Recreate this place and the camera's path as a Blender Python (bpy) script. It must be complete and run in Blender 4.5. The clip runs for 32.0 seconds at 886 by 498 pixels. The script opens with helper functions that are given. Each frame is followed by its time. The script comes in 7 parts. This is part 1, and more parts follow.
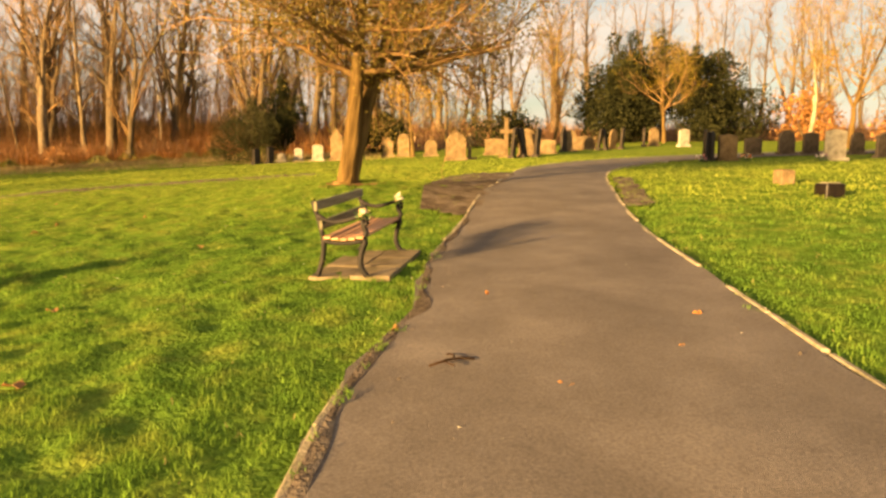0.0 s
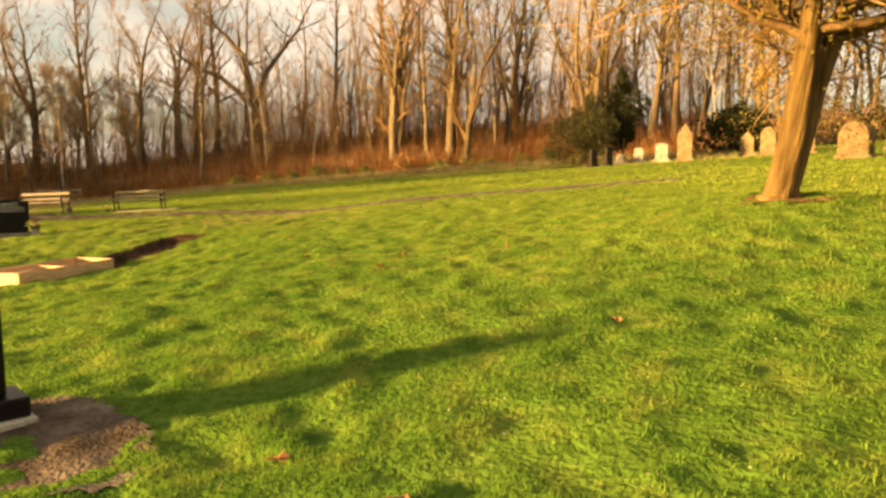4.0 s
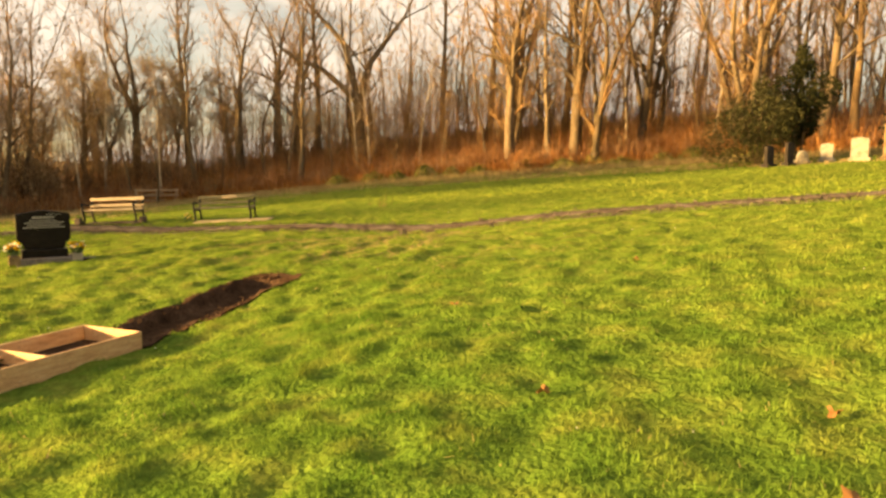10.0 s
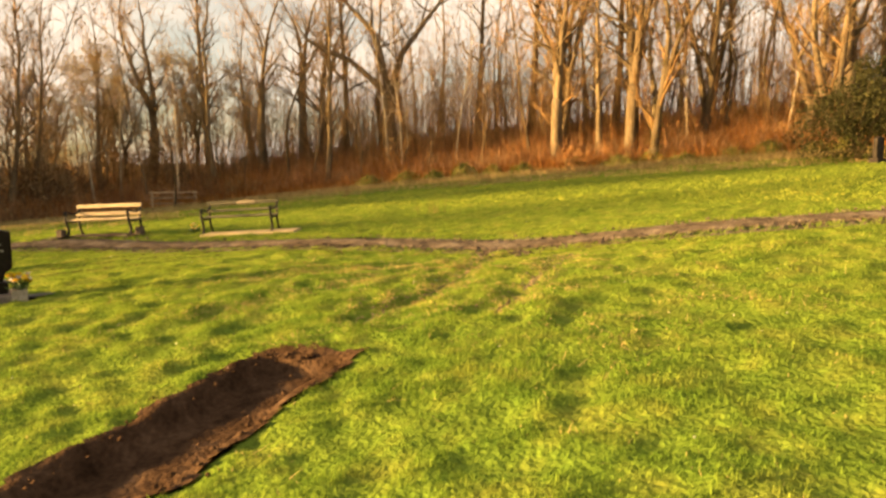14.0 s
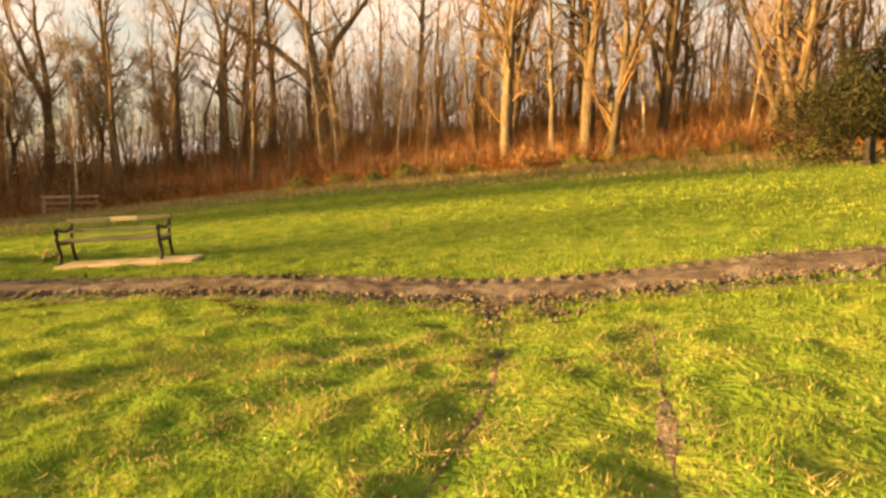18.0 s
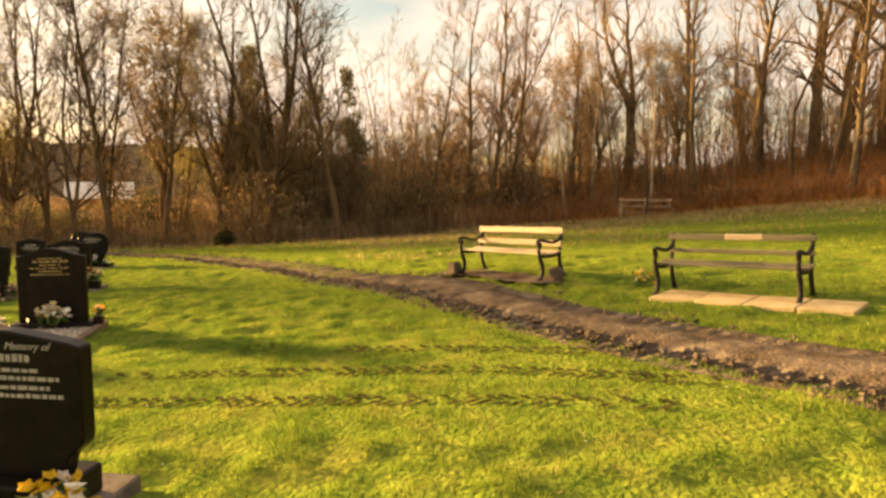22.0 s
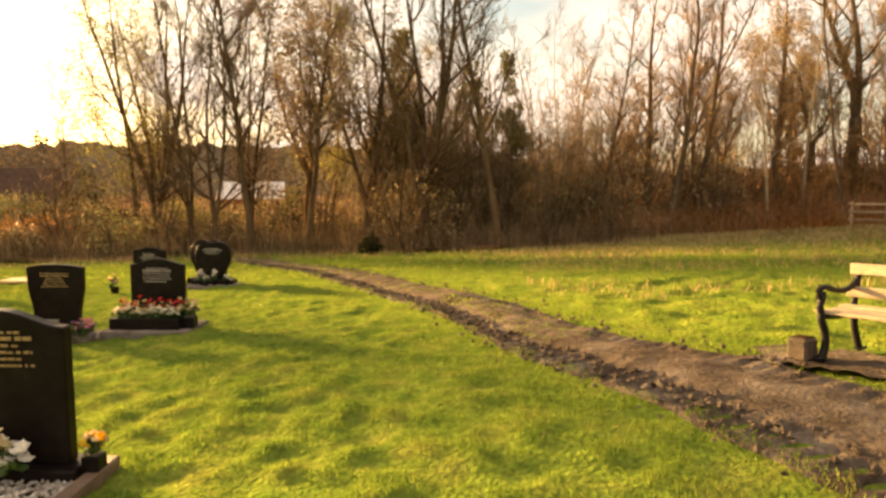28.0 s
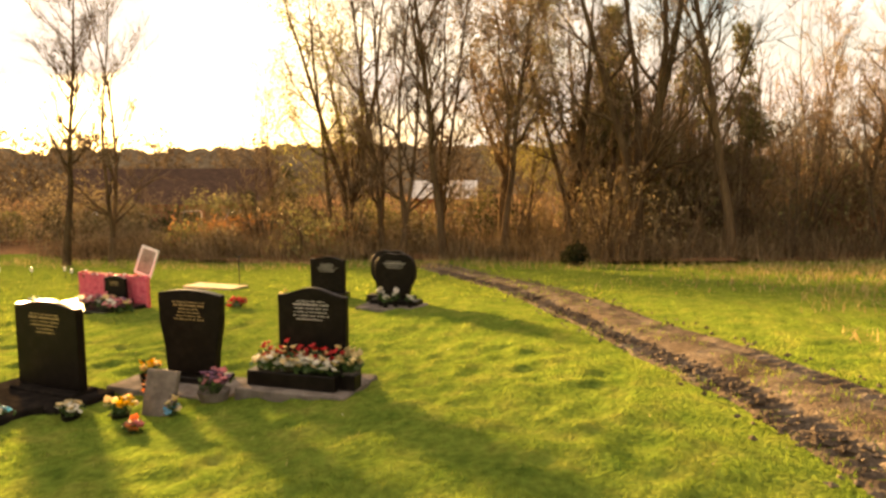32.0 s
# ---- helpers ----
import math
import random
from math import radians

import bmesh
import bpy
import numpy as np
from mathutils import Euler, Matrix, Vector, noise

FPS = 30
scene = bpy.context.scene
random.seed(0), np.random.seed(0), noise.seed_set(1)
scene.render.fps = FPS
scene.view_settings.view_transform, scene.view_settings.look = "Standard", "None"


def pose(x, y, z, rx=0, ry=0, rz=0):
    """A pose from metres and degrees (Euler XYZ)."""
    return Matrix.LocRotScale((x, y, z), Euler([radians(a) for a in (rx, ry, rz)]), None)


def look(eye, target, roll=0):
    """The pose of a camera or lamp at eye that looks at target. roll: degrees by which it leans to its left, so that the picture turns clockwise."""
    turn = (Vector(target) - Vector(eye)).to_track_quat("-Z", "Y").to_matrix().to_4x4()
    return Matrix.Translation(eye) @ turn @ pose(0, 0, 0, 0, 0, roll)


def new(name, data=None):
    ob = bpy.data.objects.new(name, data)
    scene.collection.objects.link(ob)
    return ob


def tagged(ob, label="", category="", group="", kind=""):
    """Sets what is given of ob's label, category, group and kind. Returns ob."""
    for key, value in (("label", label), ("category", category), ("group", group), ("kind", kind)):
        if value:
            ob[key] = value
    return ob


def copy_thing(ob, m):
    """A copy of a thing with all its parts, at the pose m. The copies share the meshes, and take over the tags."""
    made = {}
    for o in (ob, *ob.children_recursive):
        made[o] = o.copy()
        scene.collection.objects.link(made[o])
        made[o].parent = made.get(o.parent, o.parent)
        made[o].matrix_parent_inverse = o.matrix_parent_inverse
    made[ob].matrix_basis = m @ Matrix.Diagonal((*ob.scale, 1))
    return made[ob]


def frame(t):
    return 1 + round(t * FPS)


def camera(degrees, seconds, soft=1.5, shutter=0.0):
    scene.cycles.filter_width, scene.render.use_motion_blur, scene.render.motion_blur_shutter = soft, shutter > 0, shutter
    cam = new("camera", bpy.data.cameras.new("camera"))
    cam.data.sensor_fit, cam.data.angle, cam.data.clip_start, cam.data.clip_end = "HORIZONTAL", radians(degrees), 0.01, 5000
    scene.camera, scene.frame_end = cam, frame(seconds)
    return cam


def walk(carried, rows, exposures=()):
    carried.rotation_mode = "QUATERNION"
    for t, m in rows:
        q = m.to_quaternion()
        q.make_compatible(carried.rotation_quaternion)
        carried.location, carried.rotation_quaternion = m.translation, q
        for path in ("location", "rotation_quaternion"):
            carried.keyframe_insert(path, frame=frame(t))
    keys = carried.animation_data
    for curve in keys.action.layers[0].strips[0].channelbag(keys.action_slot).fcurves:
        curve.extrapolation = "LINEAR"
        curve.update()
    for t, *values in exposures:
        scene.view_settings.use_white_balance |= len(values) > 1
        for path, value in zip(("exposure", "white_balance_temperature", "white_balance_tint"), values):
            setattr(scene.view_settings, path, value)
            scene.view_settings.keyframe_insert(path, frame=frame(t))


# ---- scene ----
# ---------------------------------------------------------------- camera
cam = camera(66.74, 32.0, soft=2.8)
walk(cam, [
    (0, pose(0.000, 0.000, 1.500, 83.93, -0.33, 0.04)),
    (0.5, pose(-0.215, 0.496, 1.547, 83.84, -0.22, 2.65)),
    (1, pose(-0.453, 0.993, 1.605, 83.81, -0.03, 6.11)),
    (1.5, pose(-0.693, 1.464, 1.662, 83.74, 0.03, 8.29)),
    (2, pose(-1.009, 1.926, 1.612, 83.97, 0.02, 13.13)),
    (2.5, pose(-1.335, 2.340, 1.641, 83.90, -0.04, 16.40)),
    (3, pose(-1.610, 2.808, 1.668, 83.84, 0.28, 20.86)),
    (3.5, pose(-1.902, 3.266, 1.689, 83.84, 0.23, 25.20)),
    (4, pose(-2.194, 3.698, 1.690, 83.88, 0.16, 26.30)),
    (4.5, pose(-2.543, 4.137, 1.711, 83.82, 0.07, 26.17)),
    (6.5, pose(-3.919, 5.591, 1.793, 83.81, 0.04, 25.33)),
    (7, pose(-4.201, 5.953, 1.844, 83.79, 0.11, 25.50)),
    (7.5, pose(-4.488, 6.340, 1.861, 83.73, 0.19, 26.77)),
    (8, pose(-4.850, 6.770, 1.856, 83.72, 0.19, 29.02)),
    (8.5, pose(-5.259, 7.122, 1.847, 83.67, 0.10, 32.06)),
    (9, pose(-5.693, 7.460, 1.835, 83.65, 0.03, 33.32)),
    (9.5, pose(-6.109, 7.752, 1.836, 83.73, -0.08, 33.81)),
    (10, pose(-6.615, 8.047, 1.805, 83.80, -0.07, 34.11)),
    (10.5, pose(-7.013, 8.366, 1.801, 83.92, 0.22, 35.36)),
    (11, pose(-7.402, 8.731, 1.799, 83.90, 0.33, 37.16)),
    (11.5, pose(-7.789, 9.098, 1.778, 83.89, 0.32, 37.79)),
    (12, pose(-8.189, 9.478, 1.784, 83.85, 0.31, 37.63)),
    (12.5, pose(-8.619, 9.819, 1.783, 83.83, 0.28, 37.30)),
    (13, pose(-9.018, 10.202, 1.790, 83.91, 0.24, 37.22)),
    (13.5, pose(-9.447, 10.550, 1.790, 83.82, 0.26, 36.62)),
    (15.5, pose(-11.013, 11.871, 1.826, 83.80, 0.22, 35.51)),
    (16, pose(-11.387, 12.262, 1.817, 83.82, 0.15, 35.06)),
    (16.5, pose(-11.710, 12.693, 1.819, 83.79, 0.25, 32.80)),
    (17, pose(-12.036, 13.124, 1.840, 83.75, 0.36, 31.15)),
    (17.5, pose(-12.365, 13.552, 1.862, 83.69, 0.29, 30.42)),
    (18, pose(-12.682, 13.961, 1.895, 83.78, 0.19, 30.30)),
    (18.5, pose(-13.042, 14.332, 1.897, 83.75, 0.22, 30.56)),
    (19, pose(-13.444, 14.689, 1.927, 83.86, 0.20, 33.94)),
    (19.5, pose(-13.864, 14.924, 1.921, 84.06, 0.04, 45.41)),
    (20, pose(-14.325, 15.115, 1.923, 84.06, 0.03, 53.32)),
    (20.5, pose(-14.768, 15.261, 1.927, 84.26, 0.05, 62.21)),
    (21, pose(-15.251, 15.341, 1.896, 84.36, -0.14, 69.29)),
    (21.5, pose(-15.710, 15.416, 1.871, 84.23, -0.02, 72.28)),
    (22, pose(-16.207, 15.509, 1.867, 84.23, 0.01, 75.28)),
    (22.5, pose(-16.685, 15.559, 1.853, 84.22, -0.08, 76.73)),
    (23, pose(-17.094, 15.677, 1.858, 84.30, 0.03, 77.48)),
    (23.5, pose(-17.544, 15.730, 1.830, 84.27, -0.03, 78.45)),
    (24, pose(-17.991, 15.738, 1.803, 84.23, -0.08, 79.30)),
    (24.5, pose(-18.464, 15.717, 1.786, 84.20, -0.04, 82.32)),
    (25, pose(-18.915, 15.649, 1.777, 84.36, -0.00, 84.72)),
    (25.5, pose(-19.365, 15.616, 1.765, 84.48, 0.07, 86.29)),
    (26, pose(-19.831, 15.542, 1.733, 84.51, 0.01, 87.38)),
    (26.5, pose(-20.276, 15.460, 1.709, 84.48, -0.04, 87.58)),
    (28.5, pose(-21.975, 15.327, 1.826, 84.25, 0.05, 87.38)),
    (29, pose(-22.438, 15.308, 1.849, 84.24, -0.05, 87.80)),
    (29.5, pose(-22.890, 15.226, 1.848, 84.18, -0.21, 90.73)),
    (30, pose(-23.338, 15.122, 1.843, 84.11, -0.07, 93.46)),
    (30.5, pose(-23.810, 14.975, 1.852, 84.08, 0.16, 96.60)),
    (31, pose(-24.281, 14.777, 1.832, 84.10, 0.12, 98.99)),
    (31.5, pose(-24.717, 14.653, 1.807, 84.17, 0.13, 100.86)),
    (32, pose(-25.092, 14.559, 1.796, 84.19, 0.24, 103.39)),
], exposures=[(0, 2.55, 8100, 11), (4, 2.65, 8000, 7), (9, 2.7, 7950, 7), (13, 2.74, 7950, 8), (20, 2.8, 8150, 11), (25, 2.98, 8150, 12), (32, 3.05, 8050, 13)])

# ---------------------------------------------------------------- world and sun
SUN_DIR = Vector((-0.70, -0.715, 0.0)).normalized()
SUN_ELEV = radians(8.0)
world = bpy.data.worlds.new("sky")
scene.world = world
world.use_nodes = True
wn, wl = world.node_tree.nodes, world.node_tree.links
wn.clear()
w_out, w_bg, w_sky = wn.new("ShaderNodeOutputWorld"), wn.new("ShaderNodeBackground"), wn.new("ShaderNodeTexSky")
w_sky.sky_type, w_sky.sun_disc = "NISHITA", False
w_sky.sun_elevation = SUN_ELEV
w_sky.sun_rotation = math.atan2(SUN_DIR.x, SUN_DIR.y)
w_sky.altitude, w_sky.air_density, w_sky.dust_density, w_sky.ozone_density = 100, 1.0, 2.5, 1.0
w_co, w_map, w_noise, w_ramp, w_mix = (wn.new("ShaderNodeTexCoord"), wn.new("ShaderNodeMapping"), wn.new("ShaderNodeTexNoise"),
                                       wn.new("ShaderNodeValToRGB"), wn.new("ShaderNodeMix"))
w_map.inputs["Scale"].default_value = (1.6, 1.6, 5.0)
w_noise.inputs["Scale"].default_value, w_noise.inputs["Detail"].default_value = 1.7, 6
w_ramp.color_ramp.elements[0].position, w_ramp.color_ramp.elements[1].position = 0.33, 0.56
w_mix.data_type = "RGBA"
w_mix.inputs["B"].default_value = (4.5, 4.05, 3.75, 1)
wl.new(w_co.outputs["Generated"], w_map.inputs["Vector"])
wl.new(w_map.outputs["Vector"], w_noise.inputs["Vector"])
wl.new(w_noise.outputs["Fac"], w_ramp.inputs["Fac"])
wl.new(w_ramp.outputs["Color"], w_mix.inputs["Factor"])
wl.new(w_sky.outputs["Color"], w_mix.inputs["A"])
wl.new(w_mix.outputs["Result"], w_bg.inputs["Color"])
w_bg.inputs["Strength"].default_value = 0.039
wl.new(w_bg.outputs["Background"], w_out.inputs["Surface"])

sun = new("sun", bpy.data.lights.new("sun", "SUN"))
sun.data.energy, sun.data.angle, sun.data.color = 5.0, radians(4.6), (1.0, 0.66, 0.30)
sun_at = SUN_DIR * math.cos(SUN_ELEV) + Vector((0, 0, math.sin(SUN_ELEV)))
sun.matrix_world = look(sun_at * 60 + Vector((-15, 20, 0)), (-15, 20, 0))


# ---------------------------------------------------------------- materials
def material(name, stops, scale=6.0, fine=None, rough=0.8, bump=0.3, bump_scale=40.0, metal=0.0, spread=0.0, island=0.0, coat=0.0,
             stretch=(1, 1, 1), detail=6, space="Object", depth=0.02, trans=0.0, spec=0.5, shade_green=None):
    """A procedural surface: a noise ramp of base colours, a finer second scale, bump, and shade that varies piece by piece."""
    m = bpy.data.materials.new(name)
    m.use_nodes = True
    n, l = m.node_tree.nodes, m.node_tree.links
    b = n["Principled BSDF"]
    co, mp = n.new("ShaderNodeTexCoord"), n.new("ShaderNodeMapping")
    mp.inputs["Scale"].default_value = stretch
    if space == "World":
        geo = n.new("ShaderNodeNewGeometry")
        l.new(geo.outputs["Position"], mp.inputs["Vector"])
    else:
        l.new(co.outputs["Object"], mp.inputs["Vector"])
    big, ramp = n.new("ShaderNodeTexNoise"), n.new("ShaderNodeValToRGB")
    big.inputs["Scale"].default_value, big.inputs["Detail"].default_value, big.inputs["Roughness"].default_value = scale, detail, 0.62
    l.new(mp.outputs["Vector"], big.inputs["Vector"])
    l.new(big.outputs["Fac"], ramp.inputs["Fac"])
    el = ramp.color_ramp.elements
    lo, hi = 0.30, 0.70
    for i, c in enumerate(stops):
        p = lo + (hi - lo) * i / max(1, len(stops) - 1)
        e = el[i] if i < 2 else el.new(p)
        e.position, e.color = p, (*c, 1)
    colour = ramp.outputs["Color"]
    if shade_green:  # greener south-eastern lawn: its shade, and the sun west and north, put into colour
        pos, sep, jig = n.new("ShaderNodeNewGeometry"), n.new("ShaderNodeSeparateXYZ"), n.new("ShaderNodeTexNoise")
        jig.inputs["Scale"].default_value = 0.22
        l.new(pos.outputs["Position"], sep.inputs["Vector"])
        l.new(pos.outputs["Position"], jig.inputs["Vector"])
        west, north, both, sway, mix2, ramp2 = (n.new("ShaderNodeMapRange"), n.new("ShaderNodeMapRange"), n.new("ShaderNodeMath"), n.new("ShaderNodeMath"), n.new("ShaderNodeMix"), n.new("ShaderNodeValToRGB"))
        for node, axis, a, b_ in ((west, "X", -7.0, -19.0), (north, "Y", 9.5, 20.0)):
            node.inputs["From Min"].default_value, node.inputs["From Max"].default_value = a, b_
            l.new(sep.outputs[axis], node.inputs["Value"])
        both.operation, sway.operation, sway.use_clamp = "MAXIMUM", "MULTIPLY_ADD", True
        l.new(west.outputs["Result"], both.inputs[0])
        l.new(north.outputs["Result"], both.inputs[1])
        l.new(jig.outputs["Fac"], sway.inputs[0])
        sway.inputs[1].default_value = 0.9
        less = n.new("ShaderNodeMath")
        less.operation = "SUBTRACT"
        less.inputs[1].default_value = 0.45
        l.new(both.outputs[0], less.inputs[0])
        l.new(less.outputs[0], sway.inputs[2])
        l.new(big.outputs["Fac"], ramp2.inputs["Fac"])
        for i, c in enumerate(shade_green):
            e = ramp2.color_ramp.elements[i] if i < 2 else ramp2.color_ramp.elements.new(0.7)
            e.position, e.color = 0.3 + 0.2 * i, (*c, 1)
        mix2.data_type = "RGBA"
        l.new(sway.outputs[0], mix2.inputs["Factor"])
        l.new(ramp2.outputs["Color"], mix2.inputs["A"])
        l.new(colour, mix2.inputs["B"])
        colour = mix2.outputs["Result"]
    small = n.new("ShaderNodeTexNoise")
    small.inputs["Scale"].default_value, small.inputs["Detail"].default_value = fine or scale * 9, 4
    l.new(mp.outputs["Vector"], small.inputs["Vector"])
    hsv = n.new("ShaderNodeHueSaturation")
    rng = n.new("ShaderNodeMapRange")
    rng.inputs["From Min"].default_value, rng.inputs["From Max"].default_value = 0.3, 0.7
    rng.inputs["To Min"].default_value, rng.inputs["To Max"].default_value = 0.72, 1.28
    l.new(small.outputs["Fac"], rng.inputs["Value"])
    value = rng.outputs["Result"]
    for amount, node, socket in ((spread, "ShaderNodeObjectInfo", "Random"), (island, "ShaderNodeNewGeometry", "Random Per Island")):
        if amount:
            src, r2, mul = n.new(node), n.new("ShaderNodeMapRange"), n.new("ShaderNodeMath")
            r2.inputs["To Min"].default_value, r2.inputs["To Max"].default_value = 1 - amount, 1 + amount
            mul.operation = "MULTIPLY"
            l.new(src.outputs[socket], r2.inputs["Value"])
            l.new(value, mul.inputs[0])
            l.new(r2.outputs["Result"], mul.inputs[1])
            value = mul.outputs[0]
    l.new(value, hsv.inputs["Value"])
    l.new(colour, hsv.inputs["Color"])
    l.new(hsv.outputs["Color"], b.inputs["Base Color"])
    b.inputs["Roughness"].default_value, b.inputs["Metallic"].default_value = rough, metal
    b.inputs["Coat Weight"].default_value = coat
    b.inputs["Specular IOR Level"].default_value = spec if rough < 0.75 else (0.0 if rough >= 0.9 else 0.1)
    if bump:
        bn, tex = n.new("ShaderNodeBump"), n.new("ShaderNodeTexNoise")
        tex.inputs["Scale"].default_value, tex.inputs["Detail"].default_value = bump_scale, 5
        bn.inputs["Strength"].default_value, bn.inputs["Distance"].default_value = bump, depth
        l.new(mp.outputs["Vector"], tex.inputs["Vector"])
        l.new(tex.outputs["Fac"], bn.inputs["Height"])
        l.new(bn.outputs["Normal"], b.inputs["Normal"])
    if trans:
        tr, mx = n.new("ShaderNodeBsdfTranslucent"), n.new("ShaderNodeMixShader")
        mx.inputs["Fac"].default_value = trans
        l.new(hsv.outputs["Color"], tr.inputs["Color"])
        l.new(b.outputs["BSDF"], mx.inputs[1])
        l.new(tr.outputs["BSDF"], mx.inputs[2])
        l.new(mx.outputs["Shader"], n["Material Output"].inputs["Surface"])
    return m


M_TURF = material("turf", [(0.068, 0.112, 0.018), (0.122, 0.165, 0.027), (0.175, 0.19, 0.038)], 2.6, 14, 0.9, 0.9, 22, space="World", depth=0.05, shade_green=[(0.042, 0.088, 0.014), (0.074, 0.130, 0.021), (0.125, 0.155, 0.03)])
# far blades: the same grass, with sunlight put into a brighter, yellower colour
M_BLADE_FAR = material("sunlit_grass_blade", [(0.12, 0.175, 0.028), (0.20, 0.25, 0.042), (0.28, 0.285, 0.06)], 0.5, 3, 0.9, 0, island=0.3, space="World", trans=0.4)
M_BLADE = material("grass_blade", [(0.086, 0.150, 0.025), (0.155, 0.215, 0.036), (0.22, 0.24, 0.05)], 2.6, 8, 0.9, 0, island=0.35, space="World", trans=0.4, shade_green=[(0.062, 0.138, 0.022), (0.115, 0.200, 0.033), (0.19, 0.232, 0.045)])
M_ROUGH = material("rough_turf", [(0.07, 0.085, 0.02), (0.15, 0.13, 0.035), (0.26, 0.19, 0.07)], 1.4, 9, 0.9, 1.0, 12, space="World", depth=0.12)
M_STRAW = material("straw_blade", [(0.25, 0.18, 0.075), (0.38, 0.28, 0.13), (0.24, 0.23, 0.07)], 0.6, 3, 0.8, 0, island=0.4, space="World", trans=0.25)
M_ASPHALT = material("asphalt", [(0.084, 0.071, 0.062), (0.112, 0.095, 0.083), (0.148, 0.126, 0.111)], 1.1, 60, 0.85, 0.7, 130, space="World", depth=0.012)
M_MUD = material("mud", [(0.050, 0.037, 0.026), (0.105, 0.082, 0.062), (0.19, 0.155, 0.12)], 2.4, 24, 0.9, 0.9, 34, space="World", depth=0.04)
M_SOIL = material("dug_soil", [(0.022, 0.013, 0.008), (0.05, 0.03, 0.019), (0.085, 0.054, 0.035)], 4, 30, 0.9, 1.0, 22, space="World", depth=0.03)
M_LITTER = material("leaf_litter", [(0.10, 0.052, 0.027), (0.18, 0.098, 0.050), (0.26, 0.16, 0.085)], 0.8, 8, 0.9, 0.8, 14, space="World", depth=0.08)
M_EDGING = material("concrete_edging", [(0.10, 0.10, 0.05), (0.26, 0.22, 0.15), (0.40, 0.34, 0.25)], 5, 50, 0.85, 0.5, 60, spread=0.15)
M_BARK = material("bark", [(0.062, 0.045, 0.028), (0.125, 0.093, 0.058), (0.19, 0.146, 0.094)], 2.0, 14, 0.9, 0.9, 10, stretch=(1, 1, 0.22), spread=0.25, depth=0.05)
M_BARK_DARK = material("dark_bark", [(0.052, 0.034, 0.019), (0.105, 0.071, 0.040), (0.16, 0.112, 0.06)], 2.0, 14, 0.9, 0.9, 10, stretch=(1, 1, 0.22), spread=0.2, depth=0.05)
M_BARK_PALE = material("pale_bark", [(0.16, 0.12, 0.08), (0.32, 0.26, 0.18), (0.42, 0.35, 0.25)], 2.5, 12, 0.8, 0.6, 12, stretch=(1, 1, 0.5), spread=0.15, depth=0.02)
M_BARK_GOLD = material("ochre_bark", [(0.042, 0.026, 0.011), (0.11, 0.070, 0.028), (0.18, 0.12, 0.05)], 3, 16, 0.9, 1.0, 9, stretch=(1, 1, 0.12), depth=0.07)
M_TWIG = material("twig", [(0.14, 0.082, 0.040), (0.24, 0.145, 0.070), (0.32, 0.21, 0.105)], 1.0, 8, 0.9, 0, spread=0.25, island=0.3, trans=0.25)
M_TWIG_DARK = material("dark_twig", [(0.12, 0.086, 0.053), (0.205, 0.15, 0.092), (0.28, 0.212, 0.135)], 1.0, 8, 0.9, 0, spread=0.2, island=0.3, trans=0.25)
M_BRAMBLE = material("bramble", [(0.18, 0.092, 0.046), (0.31, 0.170, 0.088), (0.42, 0.28, 0.155)], 0.35, 4, 0.9, 0, island=0.45, space="World", trans=0.3)
M_BRACKEN = material("bracken", [(0.22, 0.085, 0.025), (0.36, 0.16, 0.05), (0.42, 0.25, 0.10)], 0.7, 5, 0.9, 0, island=0.35, space="World", trans=0.2)
M_LEAF_OLIVE = material("olive_leaf", [(0.08, 0.06, 0.012), (0.20, 0.15, 0.02), (0.32, 0.22, 0.03)], 0.8, 6, 0.75, 0, island=0.4, trans=0.3)
M_LEAF_MAIN = material("turning_leaf", [(0.065, 0.052, 0.016), (0.135, 0.105, 0.028), (0.21, 0.155, 0.04)], 0.8, 6, 0.75, 0, island=0.4, trans=0.3)
M_LEAF_BROWN = material("brown_leaf", [(0.145, 0.108, 0.054), (0.255, 0.19, 0.095), (0.345, 0.265, 0.135)], 0.7, 6, 0.85, 0, island=0.45, trans=0.15)
M_SCRUB = material("grey_brown_scrub", [(0.10, 0.070, 0.039), (0.18, 0.128, 0.072), (0.26, 0.192, 0.11)], 0.5, 5, 0.9, 0, island=0.45, space="World", trans=0.15)
M_LEAF_DISTANT = material("distant_leaf", [(0.085, 0.064, 0.042), (0.14, 0.107, 0.07), (0.20, 0.155, 0.10)], 0.3, 3, 0.9, 0, island=0.35, trans=0.1)
M_LEAF_RUSSET = material("russet_leaf", [(0.12, 0.078, 0.042), (0.205, 0.138, 0.076), (0.28, 0.195, 0.108)], 0.7, 6, 0.85, 0, island=0.45, trans=0.15)
M_RUT = material("bruised_turf", [(0.022, 0.022, 0.009), (0.045, 0.045, 0.017), (0.07, 0.066, 0.027)], 3, 20, 0.9, 0.9, 24, space="World", depth=0.04)
M_LEAF_YELLOW = material("yellow_leaf", [(0.13, 0.125, 0.03), (0.22, 0.20, 0.048), (0.31, 0.26, 0.07)], 0.8, 6, 0.75, 0, island=0.35, trans=0.3)
M_LEAF_GOLD = material("gold_leaf", [(0.26, 0.15, 0.02), (0.40, 0.24, 0.035), (0.50, 0.32, 0.06)], 0.8, 6, 0.75, 0, island=0.35, trans=0.4)
M_LEAF_RUST = material("rust_leaf", [(0.20, 0.085, 0.025), (0.32, 0.15, 0.045), (0.40, 0.21, 0.07)], 0.8, 6, 0.6, 0, island=0.35, trans=0.3)
